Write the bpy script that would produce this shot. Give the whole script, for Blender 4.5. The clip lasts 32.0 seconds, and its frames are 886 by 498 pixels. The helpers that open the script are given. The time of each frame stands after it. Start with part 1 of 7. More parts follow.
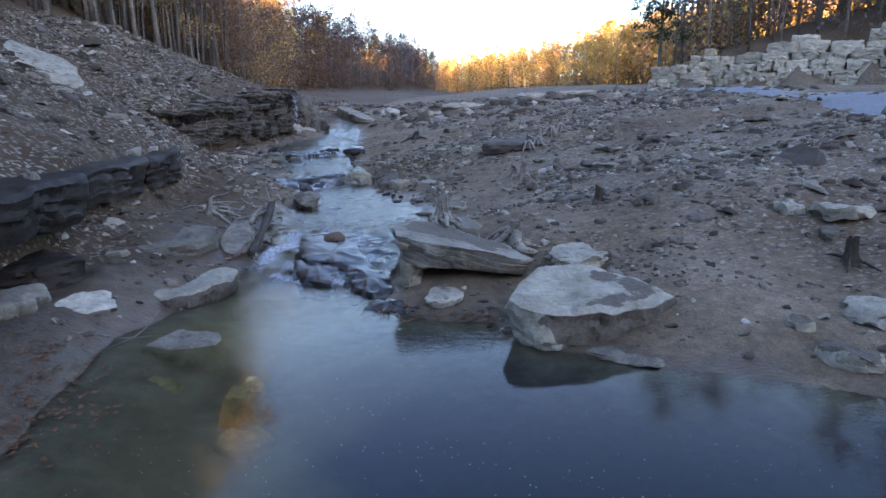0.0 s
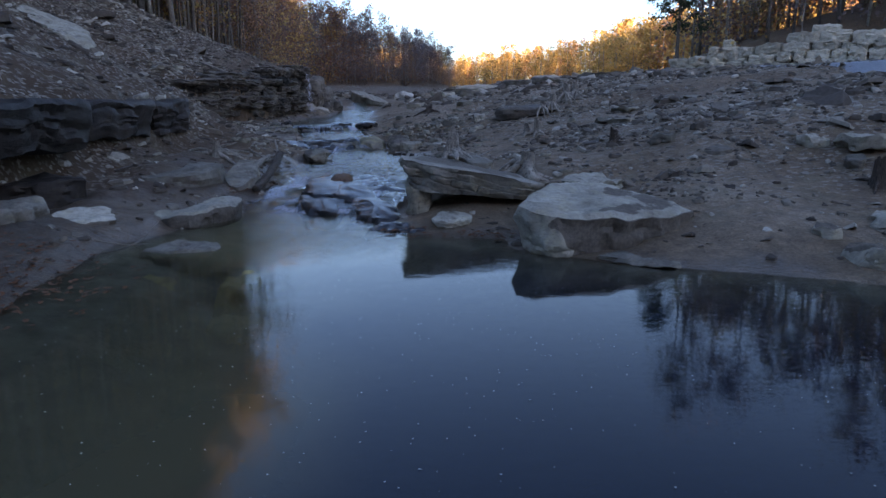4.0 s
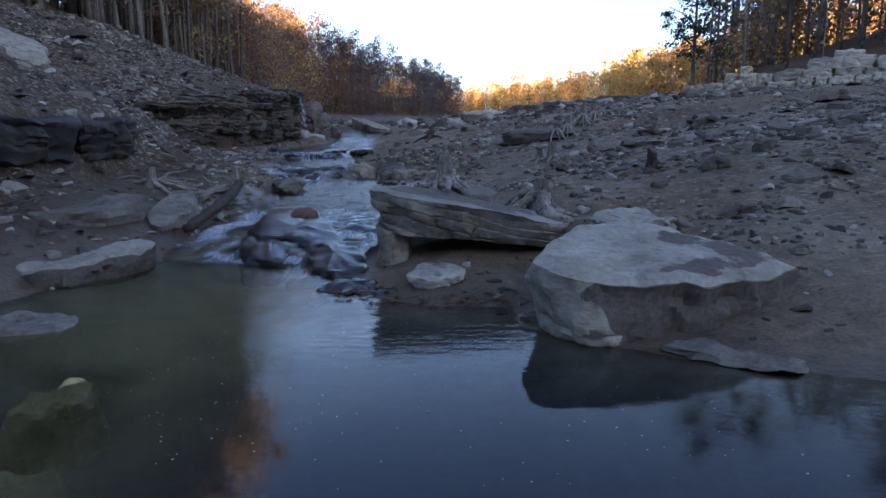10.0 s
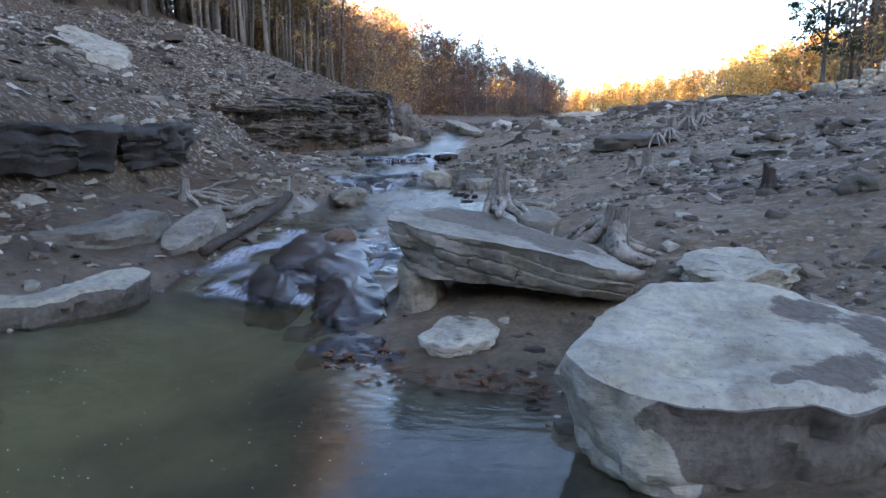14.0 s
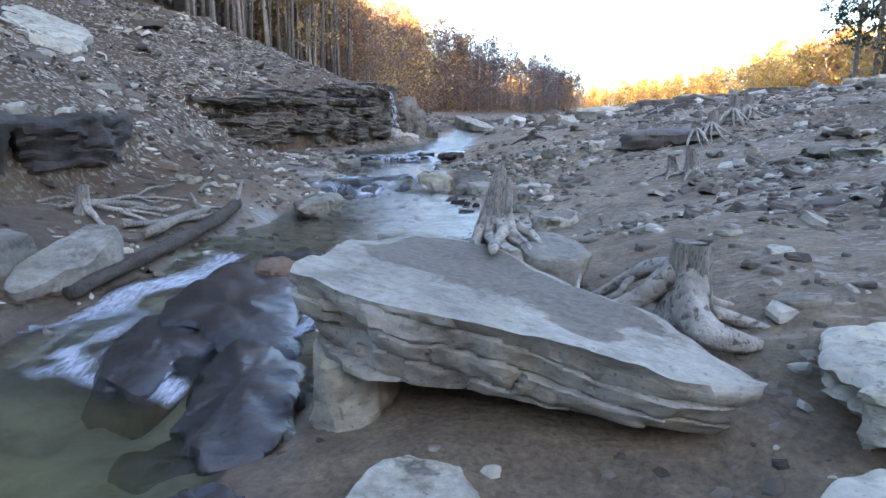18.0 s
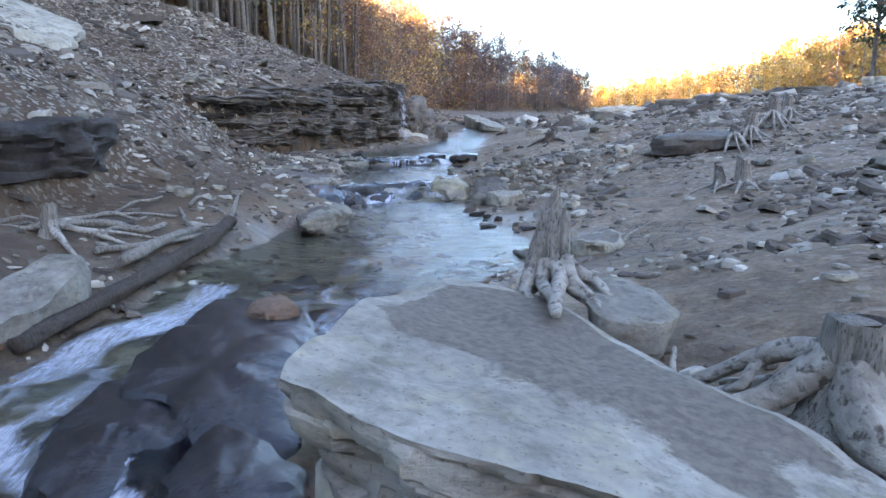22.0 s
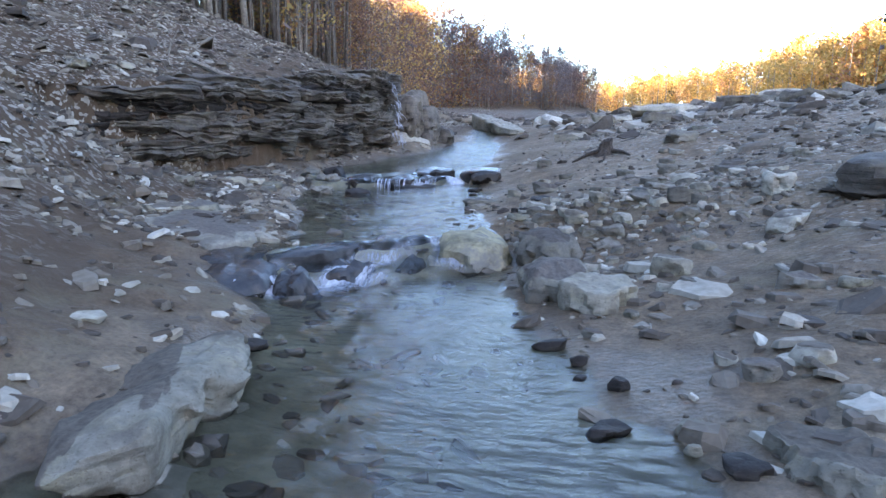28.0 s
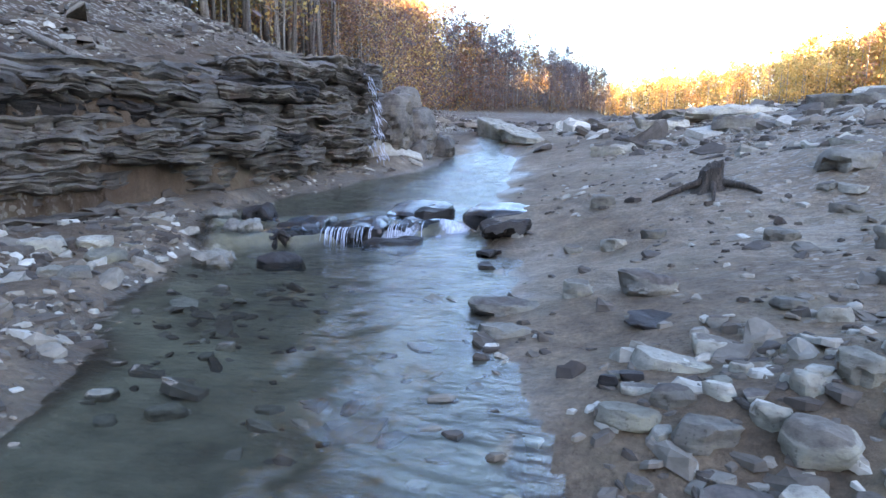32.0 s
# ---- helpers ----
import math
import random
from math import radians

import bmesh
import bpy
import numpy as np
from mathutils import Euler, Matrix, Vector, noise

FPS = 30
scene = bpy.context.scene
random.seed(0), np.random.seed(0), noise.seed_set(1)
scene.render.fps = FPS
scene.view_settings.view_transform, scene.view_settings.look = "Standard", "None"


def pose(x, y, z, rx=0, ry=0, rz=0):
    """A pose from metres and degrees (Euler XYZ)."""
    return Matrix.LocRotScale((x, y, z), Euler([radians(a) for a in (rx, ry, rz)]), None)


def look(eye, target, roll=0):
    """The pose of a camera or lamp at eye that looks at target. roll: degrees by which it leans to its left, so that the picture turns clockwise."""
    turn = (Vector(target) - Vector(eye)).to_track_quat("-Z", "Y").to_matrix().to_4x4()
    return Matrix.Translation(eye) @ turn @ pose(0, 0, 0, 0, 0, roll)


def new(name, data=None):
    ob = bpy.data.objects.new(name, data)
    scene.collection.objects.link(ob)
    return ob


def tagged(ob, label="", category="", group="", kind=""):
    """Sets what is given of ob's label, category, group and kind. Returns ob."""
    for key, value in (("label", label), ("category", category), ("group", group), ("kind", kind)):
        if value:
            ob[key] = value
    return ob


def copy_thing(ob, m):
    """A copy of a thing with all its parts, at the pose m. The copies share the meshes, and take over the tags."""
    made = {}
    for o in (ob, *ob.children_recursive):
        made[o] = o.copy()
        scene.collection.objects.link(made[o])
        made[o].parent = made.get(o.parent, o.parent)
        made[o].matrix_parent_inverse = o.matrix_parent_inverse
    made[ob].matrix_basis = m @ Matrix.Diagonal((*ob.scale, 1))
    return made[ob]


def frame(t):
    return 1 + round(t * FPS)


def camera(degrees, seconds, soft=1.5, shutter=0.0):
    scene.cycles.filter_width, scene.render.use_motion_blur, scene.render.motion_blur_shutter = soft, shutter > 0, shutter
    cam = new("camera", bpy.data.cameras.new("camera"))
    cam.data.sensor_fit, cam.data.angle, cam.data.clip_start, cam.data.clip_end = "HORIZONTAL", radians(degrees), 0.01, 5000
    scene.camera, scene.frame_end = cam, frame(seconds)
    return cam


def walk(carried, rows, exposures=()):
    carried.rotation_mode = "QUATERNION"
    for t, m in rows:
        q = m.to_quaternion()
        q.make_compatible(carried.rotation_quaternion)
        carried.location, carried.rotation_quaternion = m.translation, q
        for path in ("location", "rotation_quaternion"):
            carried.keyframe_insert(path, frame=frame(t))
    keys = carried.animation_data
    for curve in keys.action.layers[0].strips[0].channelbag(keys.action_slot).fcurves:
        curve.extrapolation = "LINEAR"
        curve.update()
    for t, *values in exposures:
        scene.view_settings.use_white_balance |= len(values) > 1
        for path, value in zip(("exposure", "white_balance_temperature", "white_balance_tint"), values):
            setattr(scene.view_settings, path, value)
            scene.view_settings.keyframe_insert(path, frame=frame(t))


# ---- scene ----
cam = camera(68.1, 32.0, soft=1.5)
METRES, EYE, TILT, LEAN, TURN = 16.0, 2.1, -12.2, 0.0, 0.0
ROWS = [
    (0.0, 0.0, 0.0, 0.0, 0.0, 0.0, -0.0),
    (0.5, 0.001, 0.0021, -0.009, 0.19, -0.06, -0.06),
    (1.0, 0.0006, 0.0047, -0.0168, 0.38, -0.08, -0.12),
    (1.5, 0.0003, 0.0066, -0.0233, 0.57, -0.09, -0.16),
    (2.0, 0.0006, 0.007, -0.0279, 0.69, -0.15, -0.22),
    (2.5, 0.0015, 0.0081, -0.0352, 0.8, -0.22, -0.25),
    (3.0, 0.0032, 0.0089, -0.0428, 0.93, -0.25, -0.28),
    (3.5, 0.0046, 0.0115, -0.0496, 1.12, -0.31, -0.34),
    (5.5, 0.0048, 0.0218, -0.0562, 1.57, 3.07, -0.39),
    (6.0, 0.0054, 0.0226, -0.0578, 1.66, 3.08, -0.41),
    (6.5, 0.0057, 0.0237, -0.0601, 1.82, 3.06, -0.45),
    (7.0, 0.0052, 0.0284, -0.0618, 1.91, 3.04, -0.46),
    (7.5, 0.0048, 0.0393, -0.0609, 1.98, 2.91, -0.49),
    (8.0, 0.0051, 0.0546, -0.0578, 2.04, 2.88, -0.49),
    (8.5, 0.0056, 0.0733, -0.0525, 2.07, 2.86, -0.48),
    (9.0, 0.0075, 0.0952, -0.0473, 2.11, 2.89, -0.49),
    (9.5, 0.0109, 0.1196, -0.0419, 2.17, 2.83, -0.47),
    (10.0, 0.0154, 0.1433, -0.0353, 2.19, 2.81, -0.45),
    (10.5, 0.0219, 0.1667, -0.0282, 2.25, 2.84, -0.44),
    (11.0, 0.0297, 0.1891, -0.0202, 2.29, 2.91, -0.43),
    (11.5, 0.0365, 0.2054, -0.0134, 2.3, 2.95, -0.39),
    (12.0, 0.0396, 0.2097, -0.0109, 4.64, 2.92, -0.93),
    (12.5, 0.0409, 0.2086, -0.0111, 8.7, 2.84, -1.92),
    (13.0, 0.0407, 0.208, -0.0118, 10.08, 2.78, -2.24),
    (13.5, 0.0397, 0.2112, -0.0126, 10.61, 2.67, -2.39),
    (14.0, 0.038, 0.2172, -0.0129, 10.98, 2.62, -2.49),
    (14.5, 0.0363, 0.2248, -0.0126, 11.33, 2.62, -2.56),
    (16.5, 0.0296, 0.2809, -0.0019, 11.96, 2.44, -2.83),
    (17.0, 0.0297, 0.3005, 0.0036, 12.04, 2.42, -2.85),
    (17.5, 0.0302, 0.3197, 0.0076, 12.12, 2.38, -2.88),
    (18.0, 0.0308, 0.3308, 0.0102, 12.21, 2.36, -2.91),
    (18.5, 0.0311, 0.3349, 0.011, 12.27, 2.31, -2.93),
    (19.0, 0.0308, 0.3377, 0.0113, 12.29, 2.33, -2.97),
    (19.5, 0.0294, 0.3395, 0.0133, 12.38, 2.35, -2.99),
    (20.0, 0.0278, 0.3403, 0.0161, 12.43, 2.33, -3.01),
    (20.5, 0.0263, 0.3402, 0.0181, 12.49, 2.29, -3.04),
    (21.0, 0.0244, 0.3424, 0.0189, 12.53, 2.26, -3.08),
    (21.5, 0.0196, 0.3532, 0.0211, 12.6, 2.2, -3.12),
    (22.0, 0.0108, 0.3757, 0.026, 12.65, 2.12, -3.16),
    (22.5, 0.0, 0.4062, 0.0335, 11.9, 2.14, -3.03),
    (23.0, -0.0112, 0.4399, 0.0431, 11.98, 2.09, -3.07),
    (23.5, -0.022, 0.4736, 0.0534, 12.05, 2.1, -3.08),
    (24.0, -0.0316, 0.5054, 0.064, 12.11, 2.05, -3.09),
    (24.5, -0.0382, 0.5293, 0.0727, 12.22, 2.09, -3.11),
    (25.0, -0.0404, 0.5343, 0.0759, 12.32, 2.21, -3.07),
    (25.5, -0.0412, 0.5372, 0.0758, 12.42, 2.13, -3.12),
    (27.5, -0.0567, 0.6081, 0.0886, 12.51, 1.97, -3.3),
    (28.0, -0.0625, 0.6363, 0.0941, 12.52, 1.93, -3.33),
    (28.5, -0.0687, 0.6676, 0.1011, 12.59, 1.92, -3.35),
    (29.0, -0.075, 0.7015, 0.1096, 12.61, 1.86, -3.38),
    (29.5, -0.0801, 0.7369, 0.1196, 12.67, 1.9, -3.41),
    (30.0, -0.0863, 0.7714, 0.1295, 12.67, 2.01, -3.43),
    (30.5, -0.093, 0.806, 0.1384, 12.66, 2.0, -3.45),
    (31.0, -0.1008, 0.8398, 0.1464, 12.67, 2.0, -3.45),
    (31.5, -0.1095, 0.871, 0.1543, 12.69, 2.02, -3.44),
    (32.0, -0.1159, 0.8902, 0.1588, 12.72, 2.16, -3.4),
]
walk(cam, [(t, pose(0, 0, EYE, TILT, LEAN, TURN) @ pose(METRES * x, METRES * y, METRES * z, 90 + pitch, roll, yaw)) for t, x, y, z, yaw, pitch, roll in ROWS],
     exposures=[(0, 2.90, 8500, 29), (2, 2.42, 8000, 29), (3.5, 2.04, 7800, 29), (6, 1.95, 7700, 31), (9, 1.98, 7700, 31), (11.5, 2.47, 8500, 28), (13, 2.85, 8800, 27), (16.5, 3.54, 9000, 26), (19, 3.74, 9000, 26), (25, 3.64, 8500, 25), (30, 3.62, 8300, 25), (32, 3.84, 8300, 25)])

# ---- world, sun ----
SUN_EL, SUN_ROT = radians(9.0), radians(146.0)
world = bpy.data.worlds.new("sky")
scene.world = world
world.use_nodes = True
wn = world.node_tree.nodes
sky = wn.new("ShaderNodeTexSky")
sky.sky_type = "NISHITA"
sky.sun_disc = False
sky.sun_elevation, sky.sun_rotation = SUN_EL, SUN_ROT
sky.air_density, sky.dust_density, sky.ozone_density = 0.9, 0.8, 3.5
wn["Background"].inputs["Strength"].default_value = 0.15
world.node_tree.links.new(sky.outputs[0], wn["Background"].inputs["Color"])
sun = new("sun", bpy.data.lights.new("sun", "SUN"))
sun.data.energy, sun.data.angle, sun.data.color = 5.5, radians(0.6), (1.0, 0.82, 0.55)
to_sun = Vector((math.sin(SUN_ROT) * math.cos(SUN_EL), math.cos(SUN_ROT) * math.cos(SUN_EL), math.sin(SUN_EL)))
sun.matrix_world = look((0, 0, 60), Vector((0, 0, 60)) - to_sun)

# ---- the lie of the land ----
# ---- land begin ----
LEFT_BANK = [(-6.5, -14), (-5.0, -4), (-3.4, 1.5), (-2.7, 3.6), (-2.75, 4.2), (-2.85, 4.8), (-3.1, 5.8), (-2.9, 6.5), (-2.75, 7.3),
             (-2.55, 8.0), (-2.5, 8.6), (-2.48, 9.05), (-2.62, 9.5), (-2.7, 10.0), (-2.76, 10.5), (-2.82, 10.95), (-2.7, 11.4), (-2.74, 11.9), (-2.5, 12.2), (-2.66, 13.1), (-2.8, 13.6),
             (-3.2, 14.1), (-3.4, 14.7), (-3.5, 15.3), (-3.65, 15.9), (-3.8, 16.4), (-3.98, 16.9), (-4.36, 17.55), (-4.72, 18.35), (-5.1, 19.1), (-5.6, 20.4), (-5.75, 22.0),
             (-5.4, 24.0), (-4.9, 26.0), (-4.6, 29.0), (-4.8, 33.0)]
RIGHT_BANK = [(9, -14), (8, -4), (6.0, 2.0), (4.6, 4.1), (3.2, 4.6), (2.4, 4.85), (1.8, 5.05), (1.0, 5.4), (0.6, 5.7), (0.45, 6.25), (0.0, 6.3),
              (-0.35, 6.45), (-0.62, 6.9), (-0.72, 7.5), (-0.7, 8.4), (-0.5, 9.4), (-0.5, 10.4), (-0.42, 11.0), (-0.25, 11.6), (-0.34, 12.0),
              (-0.55, 12.5), (-0.74, 12.8), (-1.0, 13.25), (-1.24, 13.8), (-1.47, 14.4), (-1.52, 14.8), (-1.58, 15.4), (-1.66, 15.8), (-2.08, 16.2), (-2.15, 16.6), (-2.2, 17.1), (-2.45, 17.65),
              (-2.56, 18.2), (-2.5, 19.1), (-2.85, 20.2), (-3.1, 22.0), (-3.1, 24.0), (-3.3, 26.0), (-3.9, 29.0), (-4.4, 33.0)]
VALLEY = ((-200, 7.55, 9.9, 11.5, 14.2, 15.6, 19.9, 21.2, 22.6, 25, 29, 33, 40, 58, 85, 110, 200, 700),
          (0, 0, 0.26, 0.30, 0.31, 0.54, 0.56, 0.74, 0.78, 0.92, 1.2, 1.6, 1.95, 2.7, 3.7, 4.3, 6.0, 9.0))


def lattice(i, j, k, seed):
    h = (i * 374761393 + j * 668265263 + k * 2147483647 + seed * 974634777) & 0xFFFFFFFF
    h = ((h ^ (h >> 13)) * 1274126177) & 0xFFFFFFFF
    return ((h ^ (h >> 16)) & 0xFFFF) / 32767.5 - 1


def grain(p, seed=0):
    """Value noise at rows of places, -1 to 1."""
    p = np.asarray(p, float)
    c = np.floor(p).astype(np.int64)
    f = p - c
    f = f * f * (3 - 2 * f)
    out = np.zeros(len(p))
    for a in (0, 1):
        for b in (0, 1):
            for d in (0, 1):
                w = (f[:, 0] if a else 1 - f[:, 0]) * (f[:, 1] if b else 1 - f[:, 1]) * (f[:, 2] if d else 1 - f[:, 2])
                out += w * lattice(c[:, 0] + a, c[:, 1] + b, c[:, 2] + d, seed)
    return out


def rough(p, size, octaves=4, seed=0):
    p = np.asarray(p, float) / size
    return sum(grain(p * 2 ** n, seed + n) * 0.5 ** n for n in range(octaves))


def flat_rough(x, y, size, octaves=4, seed=0):
    return rough(np.stack([x, y, np.zeros_like(x)], 1), size, octaves, seed)


def ease(a, b, v):
    f = np.clip((v - a) / (b - a), 0, 1)
    return f * f * (3 - 2 * f)


WATER_EDGE = np.array(LEFT_BANK + RIGHT_BANK[::-1])


def shore(x, y):
    """Distance from the water's edge: plus on land, minus in the water."""
    wob = np.stack([x, y, np.zeros_like(x)], 1)
    x = x + 0.11 * rough(wob, 0.9, 4, 61)
    y = y + 0.11 * rough(wob, 0.9, 4, 67)
    far, inside = np.full(len(x), 1e9), np.zeros(len(x), bool)
    for (ax, ay), (bx, by) in zip(WATER_EDGE, np.roll(WATER_EDGE, -1, 0)):
        dx, dy = bx - ax, by - ay
        k = np.clip(((x - ax) * dx + (y - ay) * dy) / (dx * dx + dy * dy), 0, 1)
        far = np.minimum(far, np.hypot(x - ax - k * dx, y - ay - k * dy))
        inside ^= ((ay > y) != (by > y)) & (x < ax + (y - ay) * dx / (dy if dy else 1e-9))
    return np.where(inside, -far, far)


def water_level(x, y):
    """The stream's surface, with its three falls."""
    z = np.zeros_like(y)
    lip = 0.16 * flat_rough(x, y * 0.3, 0.5, 3, 83)
    k = lip + y + 0.35 * (x + 1.6)
    z += 0.10 * ease(7.6, 8.0, k) + 0.08 * ease(8.3, 8.8, k) + 0.09 * ease(9.2, 9.9, k) + 0.03 * ease(10.5, 14, y)
    k = lip + y - 1.15 * (x + 2.2)
    z += 0.10 * ease(15.38, 15.55, k) + 0.14 * ease(15.75, 16.0, k) + 0.03 * ease(16, 18, y)
    k = lip + y - 0.85 * (x + 3.9)
    z += 0.12 * ease(20.62, 20.78, k) + 0.06 * ease(21.3, 21.6, k) + 0.04 * ease(21.6, 22.8, y) + 0.14 * ease(22.8, 25.2, y) + 0.28 * ease(25, 29, y) + 0.4 * ease(29, 33, y)
    return z


def middle(y):
    """The stream's and the valley's line."""
    return np.interp(y, [-14, 7, 10, 14, 18, 22, 33, 60, 90], [1.5, -1.6, -1.5, -2.2, -3.4, -4.4, -4.6, -4, 2])


def treeline(y):
    return np.interp(y, [-60, 0, 20, 48, 65, 84, 96, 103, 130], [-30, -17, -13.6, -13.9, -17, -20, -10, -1, -4])


def land(x, y):
    """Height of the ground."""
    x, y = np.asarray(x, float), np.asarray(y, float)
    d = shore(x, y)
    base = np.interp(y, *VALLEY)
    out = np.maximum(d, 0)
    out = np.where(y > 31, np.minimum(out, np.maximum(np.abs(x - middle(y)) - 0.3, 0)), out)
    foot = np.interp(y, [26, 32, 45, 60, 85, 110, 150], [5.1, 4.6, 3.7, 3.4, 4.1, 4.7, 5.1])
    left = x < middle(y)
    # left bank: scree slope to the trees, steps under the ledge and at the cliff
    zl = base + 0.05 * ease(0, 0.3, out) + np.interp(out, [0, 1.3, 3.0, 6.0, 11, 40], [0, 0.38, 1.2, 2.85, 4.9, 14.0])
    zl += 0.30 * ease(-4.55, -4.9, x) * ease(4.5, 6, y) * ease(12.6, 11.6, y) - 0.26 * ease(-3.6, -4.4, x) * ease(-5.0, -4.7, x) * ease(4.5, 6, y) * ease(12.6, 11.6, y)
    zl -= 0.24 * ease(0.1, 1.2, out) * ease(3.4, 1.8, out) * ease(14.3, 15.3, y) * ease(19.5, 18.5, y)
    front = np.interp(y, [16.5, 17.5, 19, 20.5, 22.8, 25.3, 26.2, 27.5, 29], [-9.5, -7.9, -7.0, -6.3, -6.05, -5.85, -5.9, -6.3, -7.5])
    near = ease(16.8, 18.3, y) * ease(27.8, 26.4, y)
    back = front - x
    cliff = np.where(back < 0.25, np.minimum(zl, base + 0.15 + 0.1 * np.maximum(-back, 0)), np.maximum(zl, 0.45 + np.interp(y, [18, 20, 24, 27.5], [1.65, 1.65, 2.05, 2.2]) + 0.40 * (back - 0.3)))
    zl = zl * (1 - near) + cliff * near
    past = treeline(y) - x
    tall = np.interp(y, [0, 40, 60, 75, 110, 160], [20, 24, 17, 7, 4, 3])
    low = base + 0.05 * out
    low = low + np.maximum(foot - low, 0) * ease(-5.5, 0.0, past)
    flat = ease(25.7, 28.6, y)
    zl = zl * (1 - flat) + np.minimum(zl, low) * flat
    hill = foot + tall * (1 - np.exp(-np.maximum(past, 0) * 0.55 / tall))
    zl = np.where(past > 0, np.where(y > 27, hill, np.minimum(np.maximum(zl, foot), hill)), np.minimum(zl, foot))
    # right bank: a low mud slope up to a bench before the stone wall
    cap = np.interp(y, [-40, 0, 30, 40, 56, 80, 120, 200], [3.0, 3.1, 3.15, 3.3, 3.7, 5.6, 8, 11])
    base = np.interp(np.interp(y, [-200, 13, 14.2, 16.3, 17.6, 700], [-200, 13, 13.3, 14.5, 17.6, 700]), *VALLEY)
    zr = base + np.interp(y, [28, 38], [1, 0.5]) * np.interp(out, [0, 0.5, 2, 4.5, 8, 11, 14, 20, 30, 60], [0.0, 0.08, 0.38, 0.9, 1.5, 1.9, 2.05, 2.3, 2.7, 6])
    soft = 0.5
    zr = -soft * np.log(np.exp(-zr / soft) + np.exp(-cap / soft))
    wall_y = 56 - (x - 18.5) * 0.77
    behind = y - wall_y
    over = np.minimum(x - 16.5 - 0.55 * np.maximum(y - 58, 0), behind)
    zr = np.where(over > 0.5, np.maximum(zr, (4.4 + 0.15 * np.clip(x - 14, 0, 24)) * ease(0.5, 1.4, over) + 0.16 * np.clip(over, 0, 40)), zr)
    mix = ease(-0.3, 0.3, x - middle(y))
    z = zl * (1 - mix) + zr * mix
    # far hills, and an added unseen ridge behind whose crest shapes the valley's shade
    z = z + 0.05 * np.clip(y - 175, 0, 150)
    # The dip in the ridge lets sun through to the left hillside's crowns.
    z = np.maximum(z, np.interp(x, [62, 69, 73, 81, 95, 103, 112, 136, 150], [38.5, 37, 32, 36, 43.5, 48, 53, 53, 43]) * ease(-22, -85, y) * ease(-122, -87, y) + 3 * ease(-14, -22, y))
    # small relief
    amp = ease(0.05, 0.8, out)
    z += amp * (0.055 * flat_rough(x, y, 1.3, 4, 3) + np.where(left, 0.024, 0.013) * flat_rough(x, y, 0.24, 3, 9)) + ease(5, 30, out) * 0.25 * flat_rough(x, y, 7, 3, 21)
    # the bed
    deep = np.interp(y, [-20, 4.5, 6.2, 7.2, 8, 40], [0.9, 0.75, 0.40, 0.26, 0.08, 0.09])
    bed = water_level(x, y) - np.minimum(np.interp(y, [8, 9.5], [0.22, 0.12]) * -d, deep) + 0.03 * flat_rough(x, y, 0.4, 3, 33) * ease(0, 0.4, -d)
    return np.where(d < 0, bed, z)


# ---- land end ----
def ground_z(x, y):
    return float(land(np.array([x]), np.array([y]))[0])


# ---- materials ----
def material(name):
    m = bpy.data.materials.new(name)
    m.use_nodes = True
    n = m.node_tree.nodes
    return m, n, m.node_tree.links, n["Principled BSDF"]


def noise_node(n, l, scale, detail=6.0, source=None, squash=None, roughness=0.6):
    t = n.new("ShaderNodeTexNoise")
    t.inputs["Scale"].default_value, t.inputs["Detail"].default_value, t.inputs["Roughness"].default_value = scale, detail, roughness
    c = n.new("ShaderNodeTexCoord")
    if squash:
        mp = n.new("ShaderNodeMapping")
        mp.inputs["Scale"].default_value = squash
        l.new(c.outputs[source or "Object"], mp.inputs[0])
        l.new(mp.outputs[0], t.inputs["Vector"])
    else:
        l.new(c.outputs[source or "Object"], t.inputs["Vector"])
    return t.outputs["Fac"]


def ramp(n, l, fac, stops):
    r = n.new("ShaderNodeValToRGB")
    while len(r.color_ramp.elements) < len(stops):
        r.color_ramp.elements.new(0.5)
    for e, (at, col) in zip(r.color_ramp.elements, stops):
        e.position, e.color = at, (*col, 1) if len(col) == 3 else col
    l.new(fac, r.inputs[0])
    return r.outputs[0]


def blend(n, l, fac, a, b, mode="MIX"):
    m = n.new("ShaderNodeMix")
    m.data_type, m.blend_type = "RGBA", mode
    for socket, v in ((m.inputs[0], fac), (m.inputs[6], a), (m.inputs[7], b)):
        if hasattr(v, "links"):
            l.new(v, socket)
        else:
            socket.default_value = (*v, 1) if isinstance(v, tuple) else v
    return m.outputs[2]


def maths(n, l, op, a, b):
    m = n.new("ShaderNodeMath")
    m.operation = op
    for socket, v in zip(m.inputs, (a, b)):
        if hasattr(v, "links"):
            l.new(v, socket)
        else:
            socket.default_value = v
    return m.outputs[0]


def attribute(n, name):
    a = n.new("ShaderNodeAttribute")
    a.attribute_name = name
    return a.outputs["Fac"]


def bump(n, l, b, height, strength, distance=0.02, over=None):
    k = n.new("ShaderNodeBump")
    k.inputs["Strength"].default_value, k.inputs["Distance"].default_value = strength, distance
    l.new(height, k.inputs["Height"])
    if over:
        l.new(over, k.inputs["Normal"])
    l.new(k.outputs[0], b.inputs["Normal"])
    return k.outputs[0]


